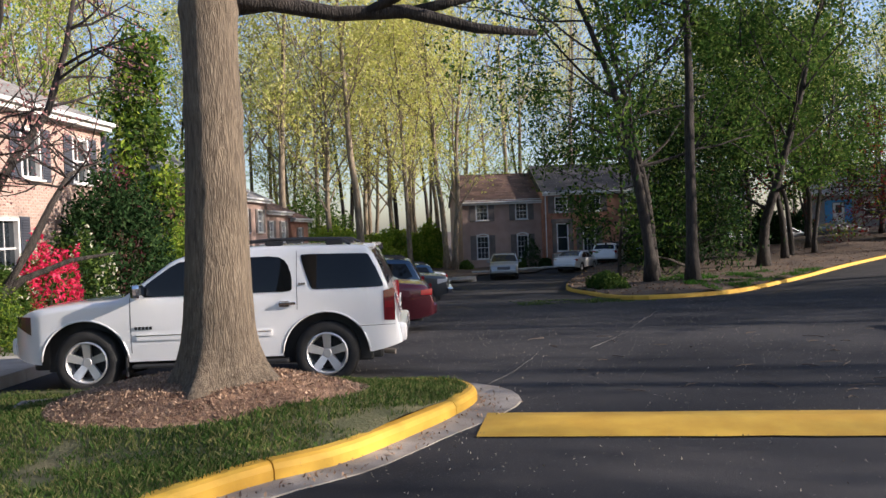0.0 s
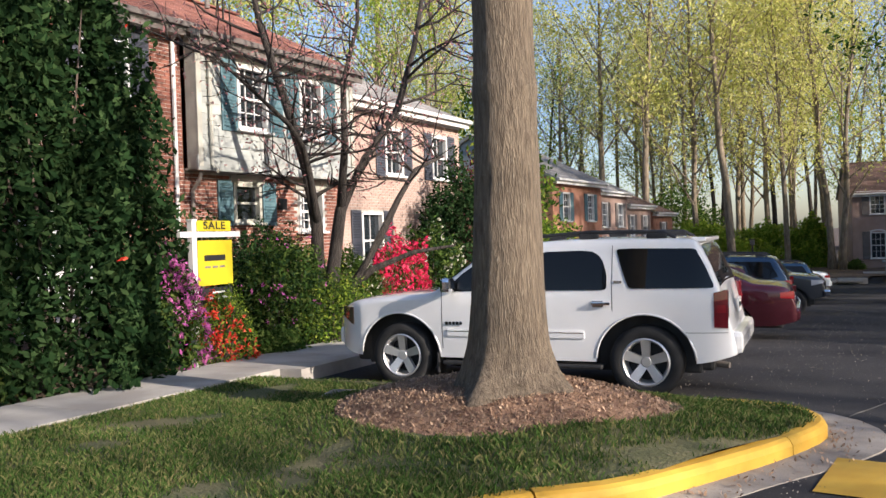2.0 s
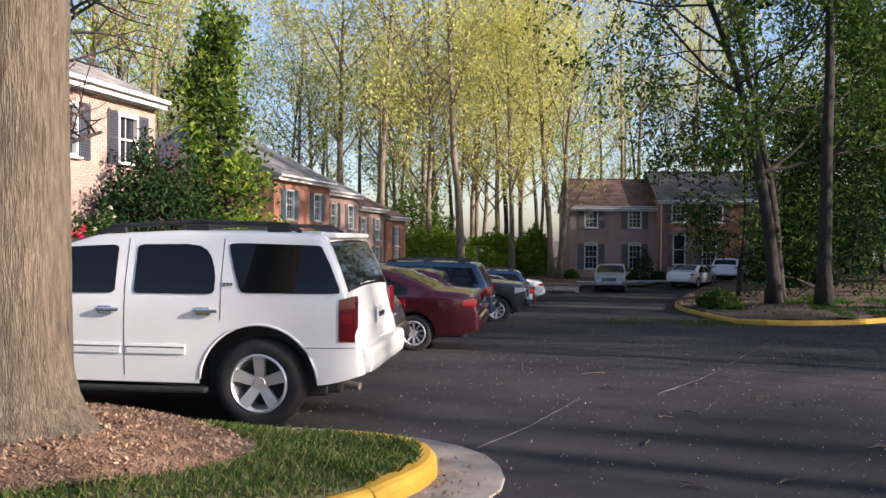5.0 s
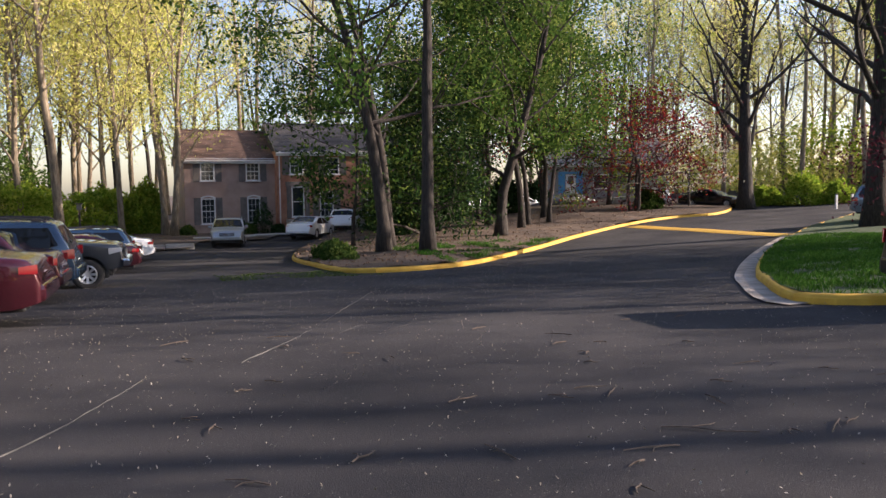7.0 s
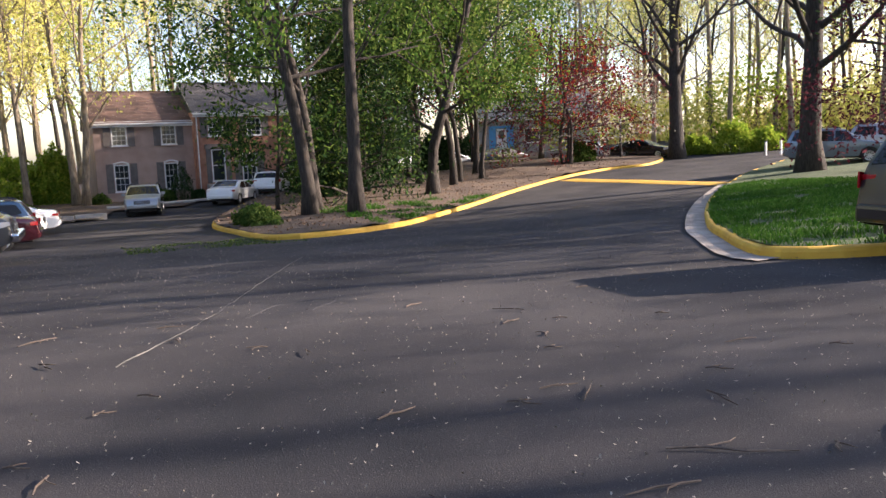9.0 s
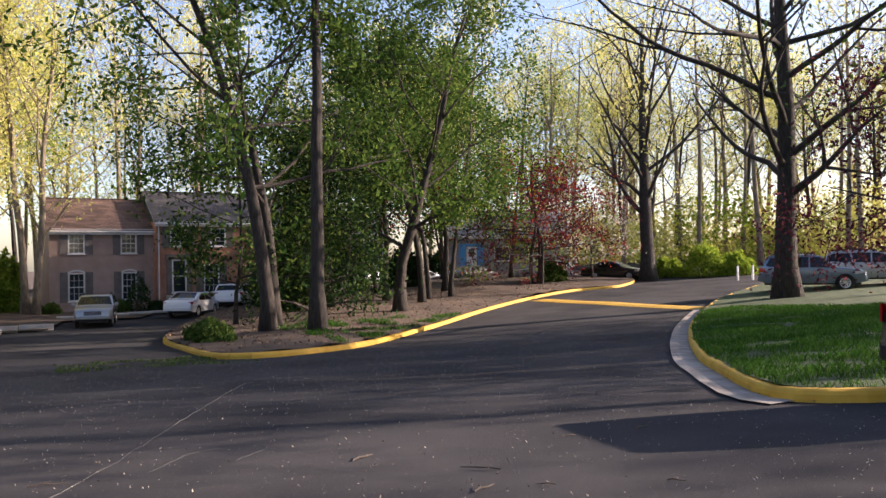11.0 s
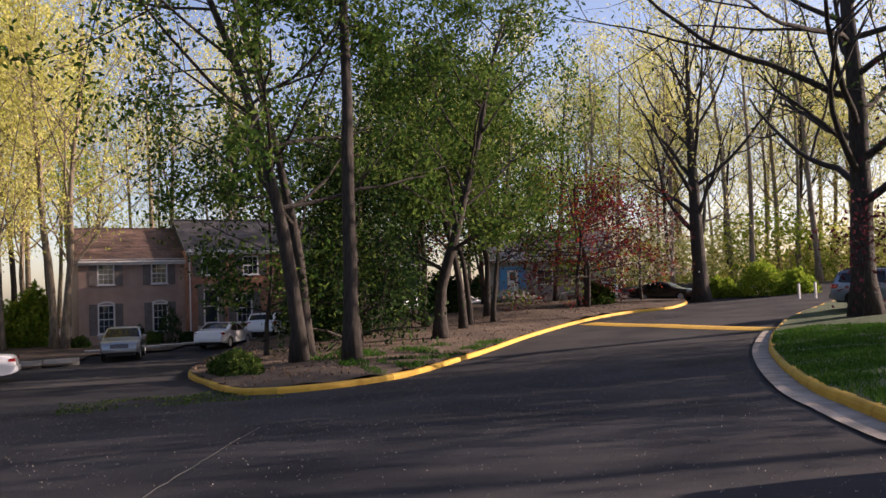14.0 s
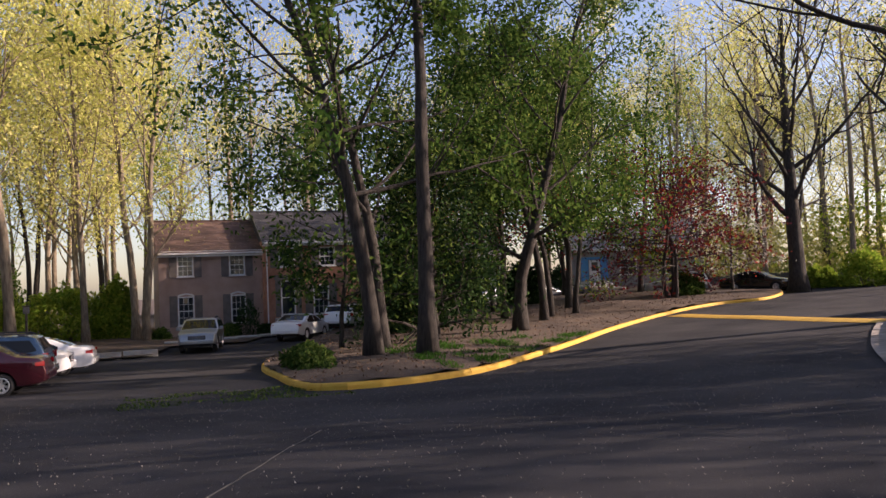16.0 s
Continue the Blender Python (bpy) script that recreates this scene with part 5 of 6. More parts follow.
    s = size * rng.uniform(0.6, 1.35, n)[:, None]
    a, b = u * s, v * s * 0.5
    vs = np.stack([c - a, c + b * 0.9 - a * 0.1, c + a, c - b * 0.9 + a * 0.1], axis=1).reshape(-1, 3)
    fs = np.arange(n * 4).reshape(-1, 4)
    return vs, fs


def cloud_part(name, vs, fs, mat, parent, label="", kind="stuff"):
    return data_part(name, vs.tolist(), fs.tolist(), mat, parent, label, kind)


def grow(bm, p, d, length, r, depth, rng, ends, bend=0.25, kids=(3, 5), up=0.25, ratio=0.62, sides=6, angle=0.8):
    """One limb and its branches; collects twig ends."""
    pts, rad = [Vector(p)], [r]
    n = max(3, int(length / 0.9))
    d = Vector(d).normalized()
    for i in range(n):
        d = (d + Vector(rng.normal(0, bend, 3)) * 0.5 + Vector((0, 0, up * 0.25))).normalized()
        pts.append(pts[-1] + d * (length / n))
        rad.append(r * (1 - 0.75 * (i + 1) / n) + 0.004)
    tube_into(bm, pts, rad, max(3, sides), False)
    if depth == 0:
        ends += [tuple(q) for q in pts[1:]]
        return
    for k in range(int(rng.integers(*kids)) + 1):
        t = rng.uniform(0.3, 1.0)
        i = min(int(t * n), n - 1)
        base = pts[i].lerp(pts[i + 1], t * n - i)
        a = rng.uniform(0, 2 * math.pi)
        side = d.cross(Vector((math.cos(a), math.sin(a), 0.3))).normalized()
        nd = (d * math.cos(angle) + side * math.sin(angle)).normalized()
        grow(bm, base, nd, length * ratio * rng.uniform(0.7, 1.15), max(rad[i] * 0.6, 0.006), depth - 1, rng, ends, bend, kids, up, ratio, sides - 1, angle)
    ends.append(tuple(pts[-1]))


def tree(name, m, label, seed, H, r, bark, leaf, first=0.35, limbs=12, limb_len=4.0, per=14, spread=0.5, size=0.16, lean=(0, 0), up=0.5, depth=2, angle=0.9, bendy=0.12, flare=1.5, category="tree", group="",
         stems=1, upright=0.15, leaf2=None, share=0.3, cone=0.0, limb_r=0.4, kids=(2, 4), drift=(0, 0)):
    rng = np.random.default_rng(seed)
    t = thing(name, m, label, category, group)
    ends = []
    bm = bmesh.new()
    for s in range(stems):
        a = 2 * math.pi * s / stems + seed
        off = Vector((math.cos(a), math.sin(a), 0)) * (r * 1.2 if stems > 1 else 0)
        d = Vector((lean[0], lean[1], 1)) + (off.normalized() * 0.28 if stems > 1 else Vector())
        pts, rad = [], []
        p = Vector((off.x, off.y, -0.25))
        n = 12
        hh = H * (1 if s == 0 else rng.uniform(0.75, 1))
        for i in range(n + 1):
            k = i / n
            pts.append(p.copy())
            rad.append(r * (1 - 0.82 * k) + (r * (flare - 1) * math.exp(-k * hh / 0.35)))
            d = (d + Vector((*rng.normal(0, bendy, 2), upright)) + Vector((*drift, 0))).normalized() if i else d.normalized()
            p = p + d * (hh / n)
        tube_into(bm, pts, rad, 12 if r > 0.15 else 8, True, 0.12)
        for j in range(limbs):
            k = first + (0.97 - first) * (j + rng.uniform(0, 0.8)) / limbs
            i = min(int(k * n), n - 1)
            base = pts[i].lerp(pts[i + 1], k * n - i)
            az = j * 2.4 + rng.uniform(-0.5, 0.5) + seed
            ll = limb_len * ((1 - cone * (k - first) / (1 - first)) if cone else (0.55 + 0.9 * math.sin(math.pi * (0.2 + 0.75 * (k - first) / (1 - first))))) * rng.uniform(0.7, 1.2)
            dd = Vector((math.cos(az), math.sin(az), up * rng.uniform(0.5, 1.5)))
            grow(bm, base, dd, max(ll, 0.5), max(rad[i] * limb_r, 0.012), depth - 1, rng, ends, 0.22, kids, up * 0.4, 0.6, 6, angle)
    bmesh.ops.recalc_face_normals(bm, faces=bm.faces)
    part("trunk", bm, bark, t, smooth=True)
    if per:
        ends = np.asarray(ends)
        if leaf2 is not None:
            pick = rng.random(len(ends)) < share
            cloud_part("crown", *leaf_cloud(ends[pick], per, spread, size, rng), leaf2, t)
            ends = ends[~pick]
        cloud_part("crown", *leaf_cloud(ends, per, spread, size, rng), leaf, t)
    return t


def gpose(x, y, s=1.0, rz=0.0, dz=0.0, zf=gz):
    return pose(x, y, zf(x, y) + dz, 0, 0, rz) @ Matrix.Diagonal((s, s, s, 1))


# the oak in the mulch
rng = np.random.default_rng(3)
oak = thing("oak_tree", pose(1.44, 6.75, 0.47), "tall grey-brown oak trunk flaring into a mulch bed", "tree")
bm = bmesh.new()
rings = []
prof = [(-0.35, 0.62), (0.0, 0.52), (0.08, 0.465), (0.2, 0.41), (0.38, 0.36), (0.6, 0.335), (0.9, 0.315), (1.3, 0.30), (1.8, 0.285), (2.4, 0.27), (2.55, 0.283), (2.7, 0.266), (3.1, 0.26), (3.4, 0.265), (3.52, 0.285), (3.66, 0.262), (4.2, 0.255), (5, 0.245), (6.5, 0.22), (8.5, 0.17), (10.5, 0.1), (12, 0.03)]
zz = spaced(-0.35, 5.2, 0.05) + spaced(5.5, 12, 0.5)
for z in zz:
    r0 = float(np.interp(z, [p[0] for p in prof], [p[1] for p in prof]))
    ring = []
    cx, cy = 0.012 * z + 0.02 * math.sin(z * 0.9), 0.01 * z
    for k in range(72):
        a = 2 * math.pi * k / 72
        roots = 0.16 * math.exp(-max(z, 0) / 0.3) * (math.cos(4 * a + 0.6) + 0.5 * math.cos(7 * a))
        cleft = -0.14 * math.exp(-((((a - 4.35) + math.pi) % (2 * math.pi) - math.pi) / 0.07) ** 2) * math.exp(-max(z, 0) / 0.6)
        p = Vector((math.cos(a) * 5.5, math.sin(a) * 5.5, z * 1.1))
        ridges = 0.030 * abs(noise.noise(p * 1.5)) + 0.018 * noise.noise(Vector((p.x * 3, p.y * 3, z * 2.5)))
        ring.append(bm.verts.new((cx + r0 * (1 + roots + cleft + ridges - 0.02) * math.cos(a), cy + r0 * (1 + roots + cleft + ridges - 0.02) * math.sin(a), z)))
    rings.append(ring)
for a, b in zip(rings, rings[1:]):
    for k in range(72):
        bm.faces.new((a[k], a[(k + 1) % 72], b[(k + 1) % 72], b[k]))
part("trunk", bm, M["bark"], oak, smooth=True)
ends = []
bm = bmesh.new()
tube_into(bm, [(0.1, 0.3, 3.83), (0.55, 0.45, 3.9), (1.2, 0.5, 3.78), (1.9, 0.5, 3.78), (2.6, 0.45, 3.58), (3.2, 0.42, 3.5)], [0.1, 0.085, 0.075, 0.07, 0.055, 0.03], 10, True, 0.1)
tube_into(bm, [(1.9, 0.5, 3.76), (2.5, 0.6, 3.92), (3.2, 0.7, 4.1), (4.4, 1.0, 4.5)], [0.06, 0.05, 0.04, 0.015], 8, True, 0.1)
tube_into(bm, [(1.5, 0.48, 3.78), (2.2, 0.3, 4.05), (2.9, 0.2, 4.1), (3.6, 0.1, 4.35)], [0.05, 0.045, 0.035, 0.012], 8, True, 0.1)
bmesh.ops.translate(bm, vec=(0, 0, -0.2), verts=bm.verts)
# limb and boughs take the backlit near-black, darker than the oak's trunk
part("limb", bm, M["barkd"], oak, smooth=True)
bm = bmesh.new()
for k in range(16):
    a = k * 2.4
    grow(bm, (0.05, 0.05, 4.6 + k * 0.42), (math.cos(a), math.sin(a), 0.55), 4.6 - k * 0.15, 0.085 - 0.003 * k, 2, rng, ends, 0.25, (2, 4), 0.2)
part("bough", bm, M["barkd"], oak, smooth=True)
cloud_part("crown", *leaf_cloud(np.asarray(ends), 3, 0.35, 0.07, rng), M["sgreen"], oak)

# multi-stemmed redbud before the terrace
rng = np.random.default_rng(8)
rb = thing("redbud_tree", pose(-4.75, 13.6, 0.2), "dark multi-stemmed small tree with sparse pink buds", "tree")
bm = bmesh.new()
ends = []
for pts, r0 in (([(0, 0, -0.2), (-0.1, 0.05, 0.9), (-0.05, 0.0, 1.9), (-0.25, 0.0, 3.0), (-0.35, -0.4, 4.1), (-0.55, -0.9, 5.6), (-0.7, -1.1, 7.0)], 0.13),
                ([(0.1, 0.1, -0.2), (0.2, 0.1, 1.0), (0.3, 0.3, 2.2), (0.6, 0.8, 3.2), (1.1, 1.3, 4.2), (1.4, 1.5, 5.4), (1.5, 1.9, 6.8)], 0.12),
                ([(0.25, -0.1, -0.2), (0.6, 0.2, 0.8), (1.0, 0.5, 1.6), (1.2, 1.0, 2.4), (1.3, 1.6, 3.0), (1.6, 2.3, 3.3)], 0.09),
                ([(-0.05, 0, 1.9), (0.1, -0.4, 2.7), (0.35, -1.0, 3.3), (0.6, -1.8, 3.6), (0.8, -2.9, 3.9), (0.9, -4.0, 4.3)], 0.06),
                ([(0.3, 0.3, 2.2), (0.5, 0.2, 3.4), (0.45, 0.3, 4.6), (0.7, 0.5, 5.8), (0.8, 0.4, 7.2)], 0.07),
                ([(0.3, 0.1, 0.5), (0.9, 0.4, 1.05), (1.6, 0.8, 1.35), (2.2, 1.4, 1.45)], 0.07)):
    P = [Vector(p) for p in pts]
    tube_into(bm, P, [r0 * 1.25 * (1 - 0.75 * i / (len(P) - 1)) for i in range(len(P))], 9, True, 0.15)
    for i in range(2, len(P)):
        for k in range(4):
            a = rng.uniform(0, 6.28)
            b0 = P[i - 1].lerp(P[i], rng.uniform(0, 1))
            if b0.z > 2.4:
                grow(bm, b0, (math.cos(a), math.sin(a), 0.35), rng.uniform(0.8, 1.9), r0 * 0.28, 1, rng, ends, 0.35, (2, 4), 0.2, 0.6, 5)
part("trunk", bm, M["barkd"], rb, smooth=True)
cloud_part("blossom", *leaf_cloud(np.asarray(ends), 5, 0.14, 0.035, rng), M["bud"], rb)



def bush(name, x, y, rx, ry, rz_, leaf, n, size, label, flowers=None, nf=0, fsize=0.05, seed=0, base=None, category="bush", z0=None, leaf2=None, lumps=1.0, fside=None):
    rng = np.random.default_rng(seed + 100)
    z = (base if base is not None else gz(x, y) + 0.14)
    t = thing(name, pose(x, y, z), label, category)

    def shell_pts(m, inner):
        d = rng.normal(0, 1, (m, 3))
        d /= np.linalg.norm(d, axis=1)[:, None]
        d[:, 2] = np.abs(d[:, 2]) * 1.1 - 0.12
        k = np.array([1 + lumps * (0.28 * noise.noise(Vector(v) * 2.3 + Vector((seed, 0, 0))) + 0.18 * noise.noise(Vector(v) * 5.1 + Vector((0, seed, 0)))) for v in d])
        rr = k * rng.uniform(inner, 1.0, m) ** 0.5
        return d * rr[:, None] * np.array([rx, ry, rz_]) + np.array([0, 0, rz_ * 0.08])
    for k in range(7):
        a = k * 0.9
        e = Vector((math.cos(a) * rx * 0.55, math.sin(a) * ry * 0.55, rz_ * rng.uniform(0.5, 0.8)))
        bm = bmesh.new()
        tube_into(bm, [(e.x * 0.15, e.y * 0.15, -0.15), (e.x * 0.5, e.y * 0.5, e.z * 0.5), e], [0.03, 0.02, 0.008], 5)
        part("stem", bm, M["twig"], t)
    P = shell_pts(n, 0.45)
    if leaf2 is not None:
        q = rng.random(n) < 0.35
        cloud_part("foliage", *leaf_cloud(P[q], 1, 0.02, size, rng), leaf2, t)
        P = P[~q]
    cloud_part("foliage", *leaf_cloud(P, 1, 0.02, size, rng), leaf, t)
    if flowers is not None:
        F = shell_pts(nf * 3, 0.9)
        F = np.array([p for p in F if noise.noise(Vector(p) * 1.7 + Vector((seed * 1.3, 4, 0))) > -0.05 and (fside is None or p[0] * fside[0] + p[1] * fside[1] > -0.1)])[:nf]
        cloud_part("blossom", *leaf_cloud(F * 1.02, 3, 0.025, fsize, rng), flowers, t)
    return t


# beds along the terrace
bush("camellia_bush", -4.6, 7.35, 1.15, 1.75, 5.6, M["dgreen"], 42000, 0.066, "tall dark glossy evergreen bush beside the pavement", M["redf"], 8, 0.05, 1, lumps=2.0)
bush("camellia_bush", -5.2, 3.6, 1.4, 1.7, 4.6, M["dgreen"], 20000, 0.06, "broad dark evergreen bush at the lawn's edge", None, 0, 0, 2)
bush("azalea_bush", -4.25, 8.75, 0.55, 0.7, 1.35, M["mgreen"], 4500, 0.035, "azalea with purple-pink flowers", M["purple"], 420, 0.035, 3, fside=(0.2, 1))
bush("azalea_bush", -4.05, 9.75, 0.5, 0.55, 0.95, M["mgreen"], 4200, 0.03, "low azalea with scarlet flowers beside the pavement", M["redf"], 330, 0.032, 4, leaf2=M["bgreen"])
bush("hedge_bush", -5.9, 11.7, 0.9, 1.2, 1.9, M["dgreen"], 8000, 0.045, "dark clipped hedge before the brick house", None, 0, 0, 5)
bush("hedge_bush", -5.9, 13.6, 0.8, 1.3, 1.85, M["dgreen"], 8000, 0.045, "dark clipped hedge under the windows", None, 0, 0, 6)
bush("rhododendron_bush", -4.6, 12.1, 0.85, 1.1, 1.7, M["mgreen"], 8500, 0.045, "rounded bush with pale buds and a few purple flowers", M["purple"], 60, 0.04, 7, leaf2=M["dgreen"])
bush("rhododendron_bush", -3.95, 12.7, 0.75, 1.0, 1.05, M["mgreen"], 7000, 0.035, "low bright green bush by the pavement", None, 0, 0, 8, leaf2=M["bgreen"])
bush("rhododendron_bush", -4.7, 14.6, 0.8, 1.1, 1.45, M["mgreen"], 6500, 0.045, "green bush with cream buds", M["whitef"], 120, 0.035, 9)
bush("azalea_bush", -4.6, 16.6, 0.75, 0.95, 1.75, M["mgreen"], 3500, 0.035, "large azalea covered in crimson flowers", M["pink"], 1000, 0.05, 10, lumps=1.7)
bush("laurel_bush", -4.9, 18.9, 0.9, 1.2, 2.1, M["mgreen"], 7000, 0.06, "upright laurel with pale young leaves", M["whitef"], 150, 0.05, 11, leaf2=M["dgreen"])
bush("holly_bush", -5.2, 22.2, 1.7, 2.2, 4.0, M["dgreen"], 12000, 0.075, "large dark holly by the painted house", None, 0, 0, 12)
bush("plum_bush", -5.6, 23.6, 1.0, 1.3, 4.6, M["plum"], 4500, 0.06, "reddish budding shrub behind the holly", None, 0, 0, 13)
bush("privet_bush", -4.7, 27.5, 1.8, 3.2, 2.9, M["bgreen"], 12000, 0.07, "bright green privet thicket", None, 0, 0, 14, leaf2=M["mgreen"])
bush("ground_cover", -3.9, 10.85, 0.45, 0.5, 0.28, M["mgreen"], 1800, 0.05, "low green perennials at the edge of a bed", None, 0, 0, 15, category="plant")
bush("ground_cover", -4.4, 5.9, 0.5, 0.6, 0.35, M["mgreen"], 1500, 0.05, "green leafy perennials by the pavement", None, 0, 0, 16, category="plant")
# beyond the parked cars and in front of the far houses
for i, (x, y, a, b, c, lf) in enumerate(((-3.5, 60.5, 3, 2.5, 3.5, "bgreen"), (-9, 64, 3.5, 3, 5, "bgreen"), (0.5, 65, 3, 2.5, 3, "bgreen"), (3.6, 64.5, 1.4, 1.6, 3.2, "bgreen"), (-6, 70, 4, 4, 6, "mgreen"), (-14, 68, 4, 4, 5, "bgreen"), (-20, 72, 5, 5, 6, "mgreen"))):
    bush("thicket", x, y, a, b, c, M[lf], 7000, 0.14, "sunlit spring thicket beyond the parking", None, 0, 0, 30 + i, base=gz(x, y) + 0.1)
for i, (x, y, a, c, lf) in enumerate(((6.3, 60.9, 0.6, 0.6, "mgreen"), (8.9, 61.0, 0.5, 0.7, "dgreen"), (11.2, 60.7, 0.8, 2.0, "dgreen"), (10.2, 60.6, 0.6, 0.7, "mgreen"), (12.2, 60.5, 0.5, 0.6, "dgreen"), (15.3, 60.7, 0.9, 0.9, "mgreen"))):
    bush("foundation_bush", x, y, a, a, c, M[lf], 1600, 0.07, "clipped foundation bush at the house wall", None, 0, 0, 50 + i, base=gz(x, y) + 0.12)
bush("lily_clump", 11.3, 35.2, 0.75, 2.8, 0.7, M["mgreen"], 4500, 0.09, "dense green lily clump at the island's tip", None, 0, 0, 60)
for i, (x, y, a, c, lf) in enumerate(((49.0, 52.6, 1.6, 2.2, "bgreen"), (51.0, 51.6, 1.5, 1.5, "bgreen"), (47.6, 55.0, 1.2, 1.3, "bgreen"), (35.5, 69.5, 1.2, 2.4, "dgreen"), (33.5, 69, 0.9, 1.2, "mgreen"), (37.9, 55.6, 1.2, 1.5, "mgreen"))):
    bush("shrub", x, y, a, a, c, M[lf], 4500, 0.11, "rounded shrub beside the street bend", None, 0, 0, 70 + i, base=gz(x, y) + 0.05)
# dark evergreens added under the island's trees, to put in the understory's shade
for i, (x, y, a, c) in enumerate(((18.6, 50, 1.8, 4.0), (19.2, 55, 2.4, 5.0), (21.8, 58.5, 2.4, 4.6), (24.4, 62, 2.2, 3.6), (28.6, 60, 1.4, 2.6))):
    bush("holly_bush", x, y, a, a, c, M["dgreen"], 5200, 0.13, "dark evergreen holly added to deepen shade under island trees", None, 0, 0, 90 + i, base=mid_z(x, y) - 0.02)

# evergreens by the terrace
tree("evergreen_tree", gpose(-6.4, 30.0), "tall soft green conifer between the houses", 21, 11.5, 0.16, M["barkd"], M["mgreen"], first=0.06, limbs=46, limb_len=2.2, per=15, spread=(0.28, 0.28, 0.3), size=0.13, up=0.3, depth=2, cone=0.85, leaf2=M["bgreen"])

# wooded island
def mz(x, y):
    return mid_z(x, y)


tree("maple_tree", gpose(13.6, 36.5, zf=mz), "dark leaning tree with fresh green leaves", 31, 17, 0.27, M["barkd"], M["sgreen"], first=0.3, limbs=15, limb_len=5.5, per=44, spread=0.38, size=0.12, lean=(-0.03, 0.0), drift=(-0.06, 0.0), bendy=0.025, upright=0.0, up=0.35, leaf2=M["mgreen"], group="island trees")
tree("pine_tree", gpose(14.9, 34.6, zf=mz), "tall straight dark trunk on the island", 32, 21, 0.27, M["barkd"], M["sgreen"], first=0.5, limbs=10, limb_len=2.6, per=44, spread=0.38, size=0.12, bendy=0.02, up=0.2, group="island trees")
tree("maple_tree", gpose(14.6, 39.5, zf=mz), "dark forked tree with fresh green leaves", 33, 16, 0.24, M["barkd"], M["sgreen"], first=0.25, limbs=14, limb_len=4.5, per=44, spread=0.38, size=0.12, lean=(-0.05, 0.0), drift=(-0.03, 0.0), bendy=0.03, upright=0.0, up=0.45, leaf2=M["mgreen"], group="island trees")
tree("maple_tree", gpose(21.6, 43.5, zf=mz), "leafy tree with a lit trunk and several limbs", 34, 15, 0.3, M["barkd"], M["sgreen"], first=0.22, limbs=17, limb_len=4.2, per=44, spread=0.38, size=0.12, lean=(0.03, 0), up=0.8, leaf2=M["mgreen"], group="island trees")
tree("holly_tree", gpose(17.5, 42.5, zf=mz), "dense dark holly with foliage to the ground", 35, 9, 0.16, M["barkd"], M["dgreen"], first=0.06, limbs=30, limb_len=3.0, per=24, spread=0.45, size=0.11, up=0.15, cone=0.5, leaf2=M["mgreen"], group="island trees")
tree("holly_tree", gpose(20.0, 49.0, zf=mz), "dense dark holly behind the trunks", 36, 10, 0.16, M["barkd"], M["dgreen"], first=0.06, limbs=30, limb_len=3.2, per=24, spread=0.5, size=0.12, up=0.15, cone=0.4, leaf2=M["sgreen"], group="island trees")
for i, (x, y, hh, rr, ln) in enumerate(((24.5, 47.5, 15, 0.2, 0.0), (25.6, 49.2, 14, 0.17, 0.05), (23.6, 50.5, 15, 0.18, -0.04), (28.0, 52.0, 14, 0.2, 0.06), (27.2, 49.5, 13, 0.15, 0.02))):
    tree("maple_tree", gpose(x, y, zf=mz), "slender dark tree in the island's clump", 40 + i, hh, rr, M["barkd"], M["sgreen"], first=0.25, limbs=13, limb_len=3.6, per=44, spread=0.38, size=0.12, lean=(ln, 0), up=0.7, group="island trees")
# part of these crowns is dark green, shade put into the leaf colour
tree("young_maple_tree", gpose(13.8, 43.6, zf=mz), "young tree with low green foliage partly darkened for shade", 57, 9.5, 0.11, M["barkd"], M["sgreen"], first=0.16, limbs=22, limb_len=2.9, per=34, spread=0.4, size=0.12, up=0.3, leaf2=M["dgreen"], group="island trees")
tree("young_maple_tree", gpose(30.5, 57.5, zf=mz), "young tree with low green foliage partly darkened for shade", 58, 10, 0.11, M["barkd"], M["sgreen"], first=0.3, limbs=20, limb_len=3.2, per=30, spread=0.4, size=0.13, up=0.3, leaf2=M["dgreen"], group="island trees")
tree("red_maple_tree", gpose(36.2, 54.6, zf=mz), "low spreading maple with dark red leaves", 51, 9.5, 0.15, M["barkd"], M["maple"], first=0.22, limbs=17, limb_len=3.6, per=13, spread=(0.5, 0.5, 0.22), size=0.11, up=0.12, stems=3, leaf2=M["plum"], share=0.5, group="island trees")
tree("red_maple_tree", gpose(25.2, 56.0, zf=mz), "dark red maple among the trunks", 52, 10.5, 0.14, M["barkd"], M["maple"], first=0.35, limbs=16, limb_len=3.4, per=14, spread=(0.5, 0.5, 0.35), size=0.1, up=0.2, stems=2, leaf2=M["plum"], group="island trees")
tree("maple_tree", gpose(37.5, 60.5, zf=mz), "bright green spring tree at the island's end", 53, 9.5, 0.2, M["barkd"], M["bgreen"], first=0.15, limbs=20, limb_len=3.8, per=30, spread=0.6, size=0.13, up=0.2, leaf2=M["sgreen"], group="island trees")
tree("maple_tree", gpose(33.5, 64.0, zf=mz), "bright spring tree behind the red maple", 54, 14, 0.2, M["barkd"], M["bgreen"], first=0.25, limbs=16, limb_len=4.2, per=30, spread=0.6, size=0.13, up=0.4, leaf2=M["ygreen"], group="island trees")

# the corner lawn's trees
def rz_(x, y):
    return right_z(x, y)


